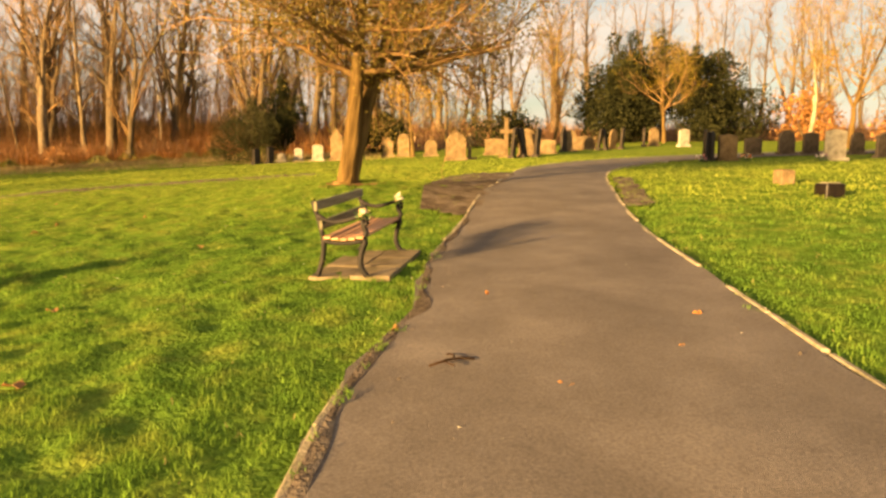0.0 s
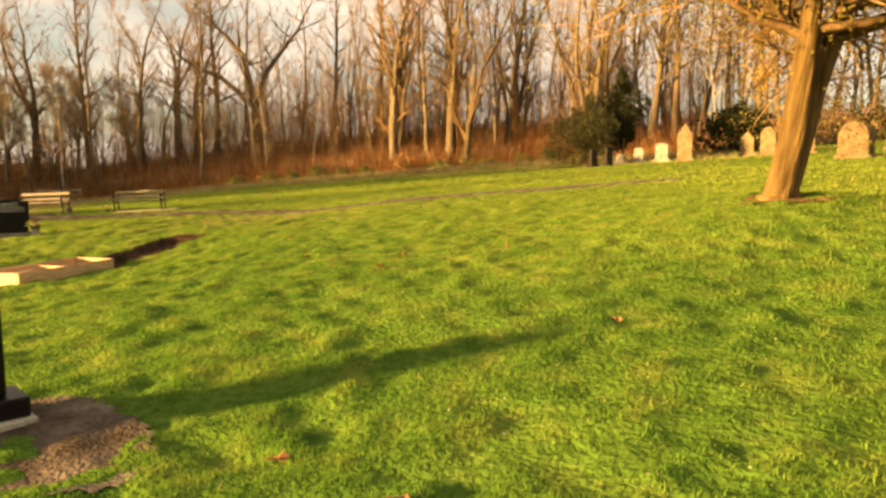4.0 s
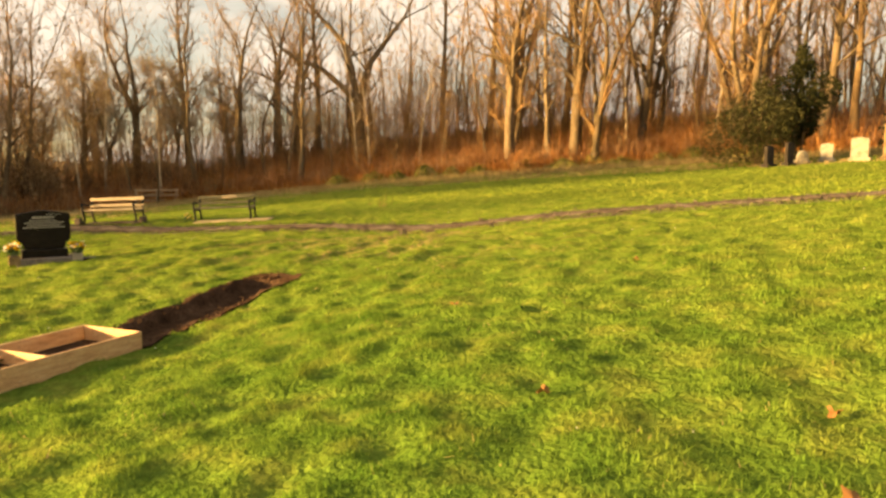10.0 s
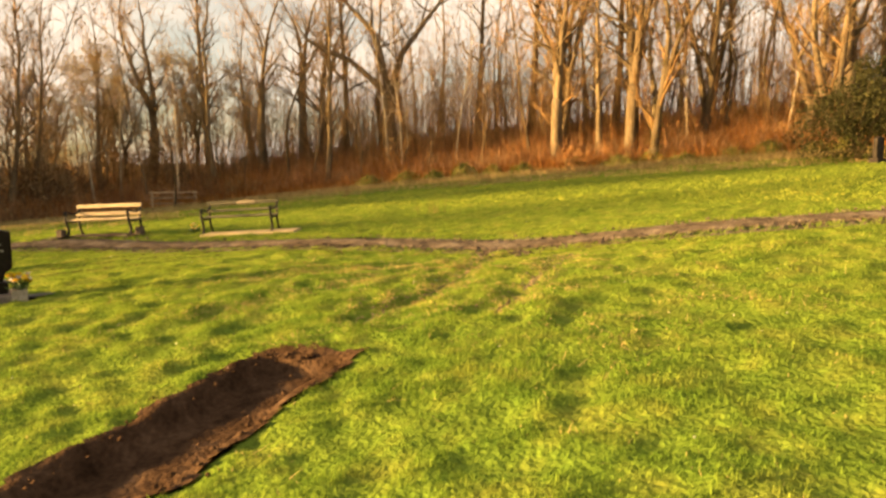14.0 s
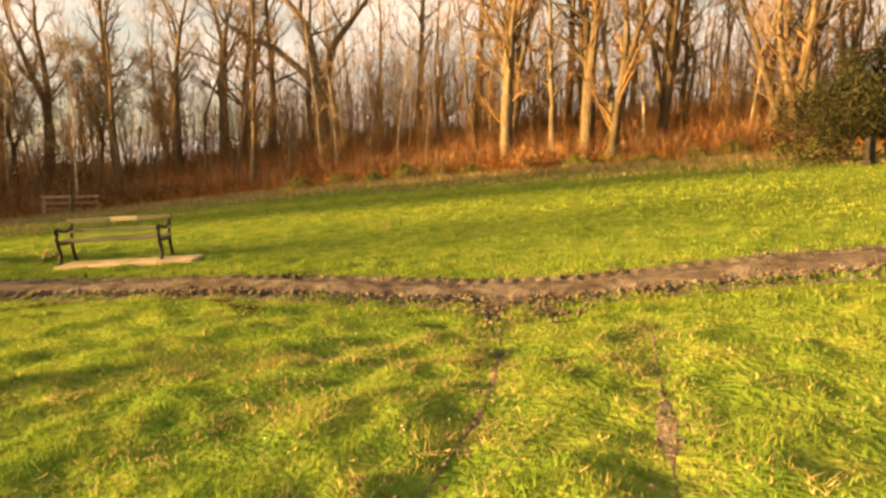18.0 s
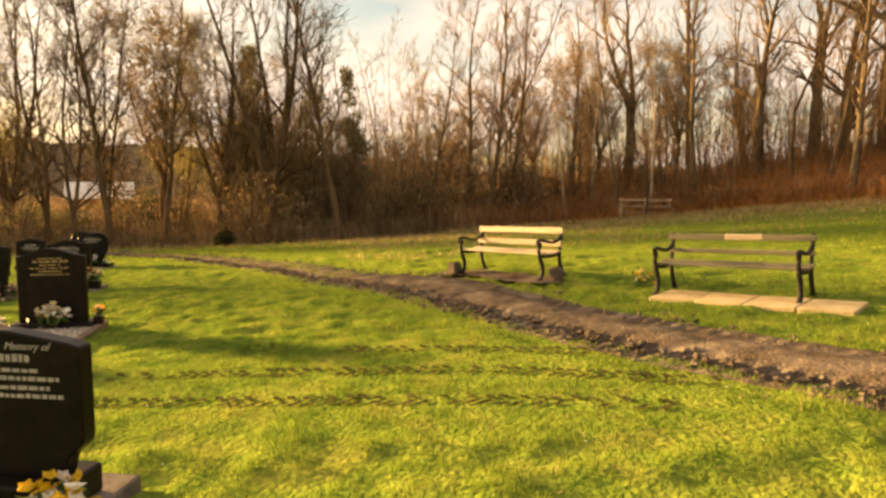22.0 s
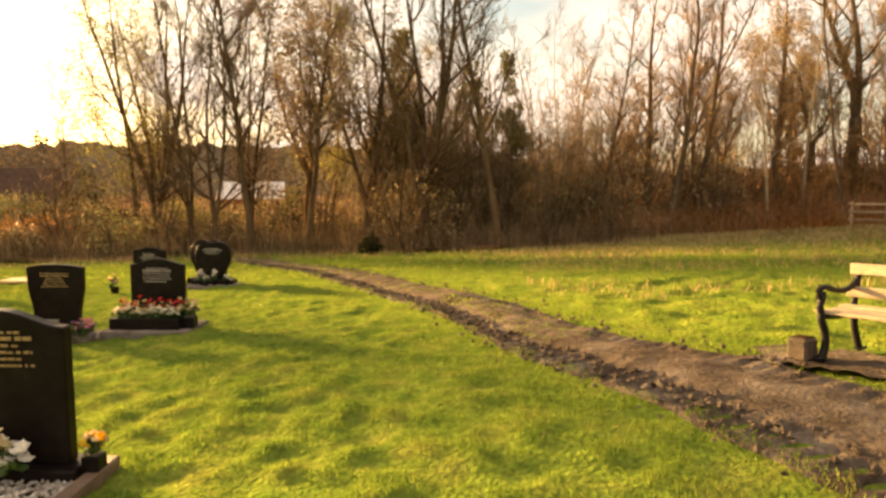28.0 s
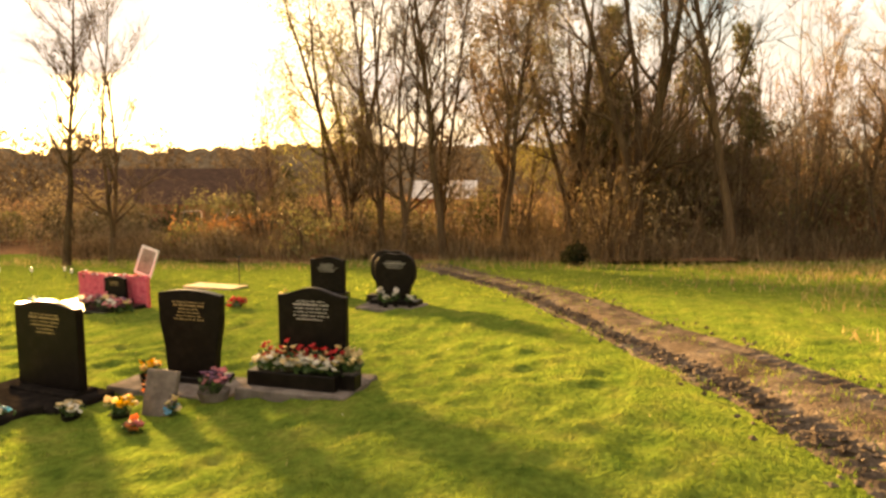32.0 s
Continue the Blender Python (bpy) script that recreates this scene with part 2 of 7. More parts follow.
M_LEAF_DARK = material("evergreen_leaf", [(0.014, 0.016, 0.008), (0.028, 0.030, 0.013), (0.052, 0.050, 0.020)], 0.9, 6, 0.9, 0, island=0.4, trans=0.15)
M_LEAF_BUSH = material("dark_holly_leaf", [(0.030, 0.032, 0.012), (0.062, 0.060, 0.023), (0.105, 0.094, 0.036)], 0.9, 6, 0.85, 0, island=0.45, trans=0.2)
M_LEAF_HOLLY = material("holly_leaf", [(0.095, 0.093, 0.036), (0.175, 0.16, 0.062), (0.26, 0.225, 0.095)], 0.9, 6, 0.85, 0, island=0.4, trans=0.25)
M_SAND = material("sandstone", [(0.085, 0.058, 0.032), (0.15, 0.105, 0.058), (0.21, 0.15, 0.086)], 3, 30, 0.9, 0.5, 40, spread=0.18)
M_GREYSTONE = material("weathered_stone", [(0.14, 0.12, 0.09), (0.27, 0.24, 0.19), (0.36, 0.33, 0.27)], 4, 40, 0.9, 0.5, 45, spread=0.15)
# near-black stone; on edge-on headstones the colour paints their unlit faces
M_DARKSTONE = material("dark_stone", [(0.018, 0.015, 0.012), (0.035, 0.028, 0.022), (0.06, 0.05, 0.04)], 4, 40, 0.85, 0.5, 45, spread=0.15)
M_GRANITE = material("black_granite", [(0.006, 0.0045, 0.004), (0.010, 0.0075, 0.006), (0.017, 0.013, 0.010)], 8, 220, 0.34, 0.02, 200, spec=0.1)
M_GRANITE_DULL = material("dull_black_granite", [(0.010, 0.009, 0.008), (0.018, 0.015, 0.013), (0.03, 0.025, 0.02)], 8, 220, 0.92, 0.1, 200)
M_GRANITE_ROUGH = material("grey_granite", [(0.10, 0.085, 0.072), (0.17, 0.145, 0.125), (0.25, 0.215, 0.185)], 6, 160, 0.92, 0.3, 160)
M_BROWNSTONE = material("brown_kerbstone", [(0.085, 0.055, 0.038), (0.14, 0.092, 0.062), (0.20, 0.14, 0.095)], 6, 90, 0.6, 0.3, 120)
M_GOLD = material("gilt_lettering", [(0.30, 0.21, 0.09), (0.42, 0.30, 0.14)], 9, 60, 0.45, 0.1, 80, metal=0.4)
M_SILVER = material("silver_lettering", [(0.28, 0.26, 0.22), (0.40, 0.37, 0.32)], 9, 60, 0.5, 0.1, 80)
M_CHIPS = material("stone_chippings", [(0.22, 0.19, 0.16), (0.40, 0.36, 0.31), (0.58, 0.54, 0.48)], 30, 120, 0.8, 0.2, 90, island=0.4)
M_PINE = material("new_pine_board", [(0.36, 0.20, 0.085), (0.50, 0.31, 0.15), (0.58, 0.40, 0.22)], 5, 40, 0.7, 0.3, 30, stretch=(6, 0.8, 6), spread=0.15)
M_SLAT = material("pale_bench_slat", [(0.27, 0.195, 0.115), (0.39, 0.30, 0.185), (0.49, 0.40, 0.265)], 4, 40, 0.7, 0.3, 40, stretch=(0.5, 6, 6), spread=0.12)
M_SLAT_OLD = material("weathered_bench_slat", [(0.085, 0.08, 0.05), (0.155, 0.14, 0.09), (0.23, 0.20, 0.135)], 4, 40, 0.8, 0.4, 40, stretch=(0.5, 6, 6), spread=0.15)
M_SLAT_RED = material("brown_bench_slat", [(0.24, 0.115, 0.055), (0.36, 0.185, 0.095), (0.44, 0.25, 0.14)], 4, 40, 0.55, 0.3, 40, stretch=(6, 0.5, 6), spread=0.15)
M_IRON = material("black_iron", [(0.008, 0.007, 0.006), (0.014, 0.012, 0.011), (0.025, 0.02, 0.015)], 8, 60, 0.6, 0.2, 60, spec=0.2)
M_PAVING = material("paving_slab", [(0.07, 0.06, 0.032), (0.14, 0.11, 0.07), (0.20, 0.16, 0.105)], 2.5, 30, 0.85, 0.4, 50, spread=0.15)
M_PAVING_PALE = material("pale_paving", [(0.32, 0.24, 0.12), (0.46, 0.36, 0.20), (0.55, 0.45, 0.28)], 2.5, 30, 0.85, 0.4, 50, spread=0.12)
M_FENCE = material("grey_fence_timber", [(0.24, 0.16, 0.09), (0.36, 0.26, 0.16), (0.44, 0.34, 0.22)], 4, 30, 0.85, 0.3, 30, spread=0.2)
M_BRICK = material("house_brick", [(0.20, 0.085, 0.05), (0.29, 0.13, 0.075), (0.36, 0.18, 0.11)], 3, 25, 0.85, 0.3, 30, stretch=(1, 1, 3))
M_ROOF_DARK = material("brown_roof_tile", [(0.045, 0.026, 0.018), (0.075, 0.043, 0.028), (0.11, 0.062, 0.04)], 2, 14, 0.8, 0.5, 12, stretch=(1, 1, 4))
M_ROOF_PALE = material("pale_roof_sheet", [(0.48, 0.44, 0.40), (0.60, 0.56, 0.51), (0.68, 0.64, 0.59)], 1, 14, 0.6, 0.3, 20)
M_GLASS_DARK = material("window_glass", [(0.02, 0.022, 0.025), (0.035, 0.038, 0.04)], 1, 5, 0.1, 0)
M_WHITE = material("white_paint", [(0.66, 0.63, 0.58), (0.78, 0.75, 0.70)], 6, 40, 0.6, 0.1, 40)
M_HILL = material("distant_woods", [(0.085, 0.064, 0.042), (0.14, 0.105, 0.068), (0.19, 0.148, 0.092)], 0.06, 0.4, 0.95, 0, space="World")
M_PLASTER = material("pink_gravel_bed", [(0.55, 0.07, 0.10), (0.72, 0.13, 0.17), (0.78, 0.22, 0.24)], 12, 80, 0.8, 0.4, 60)
M_STEM = material("flower_stem", [(0.03, 0.07, 0.012), (0.06, 0.11, 0.02)], 6, 40, 0.6, 0, island=0.3)
M_TERRACOTTA = material("stone_trough", [(0.07, 0.055, 0.04), (0.13, 0.10, 0.075)], 6, 50, 0.85, 0.4, 50)
M_STICK = material("fallen_stick", [(0.02, 0.012, 0.008), (0.05, 0.03, 0.018)], 6, 40, 0.9, 0.4, 40)


def petal(name, rgb):
    lo = tuple(c * 0.72 for c in rgb)
    return material(name, [lo, rgb, tuple(min(0.85, c * 1.15) for c in rgb)], 12, 90, 0.6, 0, island=0.25, trans=0.5)


P_WHITE, P_YELLOW, P_RED = petal("white_petal", (0.74, 0.71, 0.64)), petal("yellow_petal", (0.70, 0.47, 0.02)), petal("red_petal", (0.50, 0.02, 0.02))
P_PINK, P_PURPLE, P_BLUE = petal("pink_petal", (0.66, 0.25, 0.27)), petal("mauve_petal", (0.26, 0.13, 0.22)), petal("blue_petal", (0.16, 0.44, 0.62))
P_ORANGE, P_CREAM = petal("orange_petal", (0.66, 0.20, 0.03)), petal("cream_petal", (0.70, 0.58, 0.32))

# ---------------------------------------------------------------- lie of the land
# Levels on a 14 m net, west to east, each row south to north
LEVELS = np.array([
    [-3.21, -3.51, -3.87, -4.1, -3.91, -3.41, -2.72, -1.99],
    [-2.68, -2.57, -2.65, -2.82, -2.61, -1.94, -1.17, -0.39],
    [-2.32, -1.96, -1.69, -1.73, -1.56, -0.57, 0.31, 1.14],
    [-2.12, -1.6, -1.26, -0.95, -0.33, 0.87, 1.7, 2.57],
    [-2.0, -1.36, -0.76, 0.12, 0.77, 1.7, 2.77, 3.81],
    [-1.74, -1.08, -0.42, 0.42, 1.25, 2.2, 3.5, 4.71],
    [-1.27, -0.71, 0.05, 1.34, 1.96, 2.7, 3.96, 5.33],
    [-0.71, -0.14, 0.52, 1.67, 2.39, 3.3, 4.53, 5.8],
    [-0.22, 0.33, 0.9, 1.61, 2.48, 3.54, 4.84, 6.14],
    [0.18, 0.69, 1.24, 1.86, 2.68, 3.69, 4.91, 6.25],
    [0.56, 1.05, 1.57, 2.16, 2.89, 3.83, 4.97, 6.25]
])
NET_X, NET_Y, NET = -88.0, -24.0, 14.0
SWELLS = [(-2.2, 15.2, 0.34, 2.6), (0.4, 11.0, -0.14, 2.4), (-13.0, 11.6, -0.22, 2.6), (-15.6, 20.8, -0.18, 2.4), (-26.3, 18.9, 0.15, 2.4), (-4.8, 6.2, -0.12, 2.0), (-31.6, 10.1, -0.13, 2.7)]


def level(x, y):
    """Height of the ground, in smooth slopes between the levels of the net."""
    x, y = np.asarray(x, float), np.asarray(y, float)
    u = (np.clip(x, NET_X + NET, NET_X + NET * (LEVELS.shape[0] - 2) - 0.01) - NET_X) / NET
    v = (np.clip(y, NET_Y + NET, NET_Y + NET * (LEVELS.shape[1] - 2) - 0.01) - NET_Y) / NET
    i, j = np.floor(u).astype(int), np.floor(v).astype(int)
    s, t = u - i, v - j

    def weights(a):
        return ((1 - a) ** 3 / 6, (3 * a ** 3 - 6 * a * a + 4) / 6, (-3 * a ** 3 + 3 * a * a + 3 * a + 1) / 6, a ** 3 / 6)

    z = np.zeros_like(u)
    for a, wa in enumerate(weights(s)):
        for b, wb in enumerate(weights(t)):
            z = z + wa * wb * LEVELS[i + a - 1, j + b - 1]
    for cx, cy, h, r in SWELLS:
        z = z + h * np.exp(-((x - cx) ** 2 + (y - cy) ** 2) / (2 * (r * 0.7) ** 2))
    return z


def lv(x, y):
    return float(level(x, y))


# ---------------------------------------------------------------- builders
def link_mesh(name, verts, faces, mat, parent=None, label="", smooth=True):
    me = bpy.data.meshes.new(name)
    me.from_pydata([tuple(v) for v in verts], [], [tuple(f) for f in faces])
    me.materials.append(mat)
    if smooth:
        me.polygons.foreach_set("use_smooth", [True] * len(me.polygons))
    ob = new(name, me)
    if parent:
        ob.parent = parent
    if label:
        ob["label"] = label
    return ob


def part(name, bm, mat, parent=None, label="", smooth=False):
    """Links a bmesh as one mesh object under a thing or a part."""
    me = bpy.data.meshes.new(name)
    bm.to_mesh(me)
    bm.free()
    me.materials.append(mat)
    if smooth:
        me.polygons.foreach_set("use_smooth", [True] * len(me.polygons))
    ob = new(name, me)
    if parent:
        ob.parent = parent
    if label:
        ob["label"] = label
    return ob


def empty(name, m, label, category, group="", kind=""):
    ob = new(name)
    ob.matrix_basis = m
    return tagged(ob, label, category, group, kind)


def block(x0, x1, y0, y1, z0, z1, bevel=0.006, bm=None, m=None):
    """A bevelled block."""
    bm = bm or bmesh.new()
    made = bmesh.ops.create_cube(bm, size=1)["verts"]
    bmesh.ops.transform(bm, matrix=Matrix.LocRotScale(((x0 + x1) / 2, (y0 + y1) / 2, (z0 + z1) / 2), None, (x1 - x0, y1 - y0, z1 - z0)), verts=made)
    if bevel:
        edges = list({e for v in made for e in v.link_edges})
        made = list({v for f in bmesh.ops.bevel(bm, geom=edges, offset=bevel, segments=1, affect="EDGES")["faces"] for v in f.verts} | {v for v in made if v.is_valid})
    if m:
        bmesh.ops.transform(bm, matrix=m, verts=[v for v in made if v.is_valid])
    return bm


def plate(outline, thick, bevel=0.008):
    """A slab from an outline in x and z, standing on y = 0, thick to both sides."""
    bm = bmesh.new()
    vs = [bm.verts.new((x, -thick / 2, z)) for x, z in outline]
    f = bm.faces.new(vs)
    ext = bmesh.ops.extrude_face_region(bm, geom=[f])
    bmesh.ops.translate(bm, vec=(0, thick, 0), verts=[g for g in ext["geom"] if isinstance(g, bmesh.types.BMVert)])
    bmesh.ops.recalc_face_normals(bm, faces=bm.faces)
    if bevel:
        bmesh.ops.bevel(bm, geom=list(bm.edges), offset=bevel, segments=1, affect="EDGES", clamp_overlap=True)
    return bm


def ring_tube(acc, pts, rad, sides):
    """Adds a tapering tube along pts to (verts, faces)."""
    verts, faces = acc
    pts = np.asarray(pts, float)
    base = len(verts)
    d = np.gradient(pts, axis=0)
    d /= np.linalg.norm(d, axis=1)[:, None] + 1e-9
    ref = np.array((0.31, 0.95, 0.05)) if abs(d[0][2]) > 0.6 else np.array((0.02, 0.1, 1.0))
    a = np.cross(d, ref)
    a /= np.linalg.norm(a, axis=1)[:, None] + 1e-9
    b = np.cross(d, a)
    ang = np.arange(sides) * 2 * math.pi / sides
    ring = pts[:, None, :] + np.asarray(rad)[:, None, None] * (a[:, None, :] * np.cos(ang)[None, :, None] + b[:, None, :] * np.sin(ang)[None, :, None])
    verts.extend(ring.reshape(-1, 3).tolist())
    for i in range(len(pts) - 1):
        for k in range(sides):
            p, q = base + i * sides + k, base + i * sides + (k + 1) % sides
            faces.append((p, q, q + sides, p + sides))
    top = base + (len(pts) - 1) * sides
    faces.append(tuple(range(top, top + sides)))


def curve_tube(name, pts, r, mat, parent=None, label="", sides=6):
    acc = ([], [])
    ring_tube(acc, pts, [r] * len(pts), sides)
    acc[1].append(tuple(range(sides))[::-1])
    return link_mesh(name, acc[0], acc[1], mat, parent, label)


def smooth_line(points, step=0.5):
    """A Catmull-Rom line through points, at about even steps."""
    p = np.asarray(points, float)
    p = np.vstack([2 * p[0] - p[1], p, 2 * p[-1] - p[-2]])
    out = []
    for i in range(1, len(p) - 2):
        n = max(2, int(np.linalg.norm(p[i + 1] - p[i]) / step))
        for k in range(n):
            t = k / n
            out.append(0.5 * (2 * p[i] + (p[i + 1] - p[i - 1]) * t + (2 * p[i - 1] - 5 * p[i] + 4 * p[i + 1] - p[i + 2]) * t * t
                              + (3 * p[i] - p[i - 1] - 3 * p[i + 1] + p[i + 2]) * t ** 3))
    out.append(p[-2])
    return np.array(out)


def inside(poly, x, y):
    """Which of the points lie inside the polygon."""
    poly = np.asarray(poly)
    hit = np.zeros(len(x), bool)
    for (x0, y0), (x1, y1) in zip(poly, np.roll(poly, -1, axis=0)):
        cross = (y0 > y) != (y1 > y)
        hit ^= cross & (x < (x1 - x0) * (y - y0) / (y1 - y0 + 1e-12) + x0)
    return hit


def near_line(line, x, y):
    """Distance of the points to a line of points."""
    best = np.full(len(x), 1e9)
    for p in line:
        best = np.minimum(best, (x - p[0]) ** 2 + (y - p[1]) ** 2)
    return np.sqrt(best)


def ripple(x, y, f, seed):
    """Soft unevenness between about -1 and 1."""
    r = np.random.default_rng(seed)
    z = 0
    for k in range(7):
        a, ph, q = r.uniform(0, 6.28), r.uniform(0, 6.28), f * r.uniform(0.6, 1.7)
        z = z + np.sin((x * math.cos(a) + y * math.sin(a)) * q + ph + 1.3 * np.sin((y * math.cos(a) - x * math.sin(a)) * q * 0.6 + ph * 2))
    return z / 3.2


LUMP_TABLE = np.random.default_rng(55).uniform(-1, 1, (256, 256))


def lumps(x, y, size, shift):
    """Irregular clumps about as wide as size, between -1 and 1."""
    u, v = np.asarray(x) * 0.94 / size + np.asarray(y) * 0.34 / size + shift, np.asarray(y) * 0.94 / size - np.asarray(x) * 0.34 / size + shift * 2
    i, j = np.floor(u).astype(int), np.floor(v).astype(int)
    s, t = u - i, v - j
    s, t = s * s * (3 - 2 * s), t * t * (3 - 2 * t)
    i0, i1, j0, j1 = i % 256, (i + 1) % 256, j % 256, (j + 1) % 256
    return (LUMP_TABLE[i0, j0] * (1 - s) + LUMP_TABLE[i1, j0] * s) * (1 - t) + (LUMP_TABLE[i0, j1] * (1 - s) + LUMP_TABLE[i1, j1] * s) * t


# old wheel furrows in the lawn, grown over
FURROWS = [[(-15.8, 18.5), (-16.12, 17.66), (-16.82, 16.8), (-17.64, 15.88)], [(-15.3, 18.6), (-15.56, 16.55), (-15.75, 15.45), (-15.74, 14.9)], [(-15.2, 19.3), (-14.43, 17.46), (-14.17, 16.12), (-14.12, 15.4)],
           [(-13.95, 19.5), (-13.63, 18.34), (-13.19, 16.73), (-12.99, 15.96)], [(-25.96, 24.84), (-23.3, 28.2), (-19.6, 31.5), (-16.8, 39)], [(-33.84, 21.24), (-32.57, 19.28), (-31.4, 18.2)], [(-32.2, 20.6), (-30.98, 19.01), (-30.2, 18.7)]]
FURROW_POINTS = np.vstack([smooth_line(f, 0.12) for f in FURROWS])


def turf(x, y):
    """Tussocks and hollows of the lawn."""
    d = near_line(FURROW_POINTS, np.ravel(x), np.ravel(y)).reshape(np.shape(x))
    cut = 0.014 * np.exp(-((d - 0.4) / 0.18) ** 2) - 0.032 * np.exp(-(d / 0.2) ** 2)
    return cut + 0.012 * ripple(x, y, 1.1, 4) + 0.005 * lumps(x, y, 0.62, 3.3) + 0.030 * lumps(x, y, 0.22, 11.7) + 0.014 * lumps(x, y, 0.13, 6.1)


# ---------------------------------------------------------------- plan of the ground
PATH_W = smooth_line([(-0.74, -14), (-0.74, -4), (-0.70, 1), (-0.66, 3.2), (-0.52, 4.6), (-0.28, 5.6), (-0.2, 7.6), (0.1, 10.2), (1.0, 15.6), (2.3, 22.6), (3.5, 27), (6.2, 32), (11, 36.5), (18, 40.5), (30, 44.5)], 0.4)
PATH_E = smooth_line([(2.55, -14), (2.5, -4), (2.5, 1), (2.5, 3.4), (2.54, 4.8), (2.6, 5.8), (2.68, 6.8), (2.96, 9.9), (3.75, 14.8), (4.9, 20.3), (6.4, 24.5), (9.4, 29.5), (13.5, 33.3), (20, 37), (31, 41)], 0.4)
TRACK = smooth_line([(-49, 8.4), (-43.6, 11.4), (-40.4, 13.1), (-35, 15.05), (-31.6, 16.3), (-28.9, 16.9), (-26.4, 17.7), (-24.2, 18.3), (-22.2, 18.9), (-19.8, 19.7), (-17.2, 20.5), (-15.6, 21.05), (-13.5, 21.95), (-11.5, 22.8), (-9, 24.2), (-5, 26.3)], 0.035)
TRACK_HALF = 0.68
PIT = [(-13.36, 14.52), (-14.12, 14.30), (-13.72, 12.02), (-12.88, 11.86)]
WEST_EDGE = [(-54, -60), (-53, -30), (-51.5, -12), (-49.5, 0), (-50.5, 9), (-49.6, 16), (-50.5, 22), (-54, 30), (-53, 36), (-46.5, 41), (-38.5, 44.5), (-29.5, 48.5), (-20.5, 51.5), (-12, 53), (-3, 55), (8, 60), (20, 66), (45, 66), (70, 60)]
EDGE = smooth_line(WEST_EDGE, 0.6)
PATH_POLY = np.vstack([PATH_W, PATH_E[::-1]])
WOOD_POLY = np.vstack([EDGE, [(90, 160), (-250, 160), (-250, -170), (-54, -170)]])
WORN = [(-0.5, 12.6), (0.6, 12.4), (1.05, 15.0), (1.9, 19.5), (2.35, 22.4), (1.2, 22.8), (0.0, 20.5), (-0.4, 16.5)]


TREADS = [[(-22.9, 13.4), (-22.6, 14.4), (-21.9, 16.0), (-21.2, 17.4), (-20.0, 18.8)], [(-22.3, 13.2), (-22.0, 13.9), (-21.3, 15.4), (-20.6, 16.9), (-19.8, 18.2)], [(-22.75, 16.1), (-22.3, 16.9), (-21.8, 17.7), (-21.3, 18.4)]]
TREAD_LINE = np.vstack([smooth_line(t, 0.2) for t in TREADS])


def calmness(x, y):
    """0 where wheels and feet have flattened the ground, 1 on open turf."""
    c = np.clip((near_line(TRACK[::16], x, y) - 0.9) / 0.8, 0, 1) * np.clip((near_line(np.vstack([PATH_W, PATH_E]), x, y) - 0.3) / 0.7, 0, 1)
    c *= np.clip((near_line(TREAD_LINE, x, y) - 0.4) / 0.5, 0, 1)
    c[inside(PATH_POLY, x, y)] = 0
    return c


def grid_sheet(name, xs, ys, zs, mat, keep=None):
    nx, ny = len(xs), len(ys)
    gx, gy = np.meshgrid(xs, ys, indexing="ij")
    verts = np.stack([gx.ravel(), gy.ravel(), zs.ravel()], 1)
    idx = np.arange(nx * ny).reshape(nx, ny)
    faces = np.stack([idx[:-1, :-1].ravel(), idx[1:, :-1].ravel(), idx[1:, 1:].ravel(), idx[:-1, 1:].ravel()], 1)
    if keep is not None:
        faces = faces[keep(verts[faces].mean(1))]
    return link_mesh(name, verts.tolist(), faces.tolist(), mat)


def lines(lo, hi, fine_lo, fine_hi, fine, step, far):
    core = set(np.round(np.arange(lo, hi + 0.01, step), 3)) | set(np.round(np.arange(fine_lo, fine_hi, fine), 3))
    return np.array(sorted(set(lo - np.array([3, 9, 25, 60, 150, 400, 1000])) | core | set(hi + np.array([3, 9, 25, 60, 150, 400, 1000]))))


gxs, gys = lines(-75, 36, -14.6, -12.4, 0.10, 0.5, 1), lines(-16, 72, 11.4, 14.9, 0.10, 0.5, 1)
gxs, gys = np.array(sorted(set(gxs) | set(np.round(np.arange(-34, -1, 0.08), 3)))), np.array(sorted(set(gys) | set(np.round(np.arange(1.5, 22, 0.08), 3))))
GX, GY = np.meshgrid(gxs, gys, indexing="ij")
GZ = level(GX, GY)
flat_x, flat_y = GX.ravel(), GY.ravel()
calm = calmness(flat_x, flat_y)
sunk = np.where((near_line(TREAD_LINE, flat_x, flat_y) < 0.95) & (near_line(TRACK[::8], flat_x, flat_y) > 1.0), 0.0, 1.0)
GZ += (calm * turf(flat_x, flat_y)).reshape(GZ.shape)
GZ -= 0.045 * (sunk * (1 - calm)).reshape(GZ.shape)
pit_mid = np.mean(PIT, 0)
in_pit = inside([tuple(pit_mid + (np.array(p) - pit_mid) * 1.05) for p in PIT], flat_x, flat_y).reshape(GZ.shape)
GZ[in_pit] -= 0.75
under = inside(WOOD_POLY, flat_x, flat_y) * np.clip((near_line(EDGE[::2], flat_x, flat_y) - 3.0) / 4.0, 0, 1)
GZ -= 1.2 * under.reshape(GZ.shape)
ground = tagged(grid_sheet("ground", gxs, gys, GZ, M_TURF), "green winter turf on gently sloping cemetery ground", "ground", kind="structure")

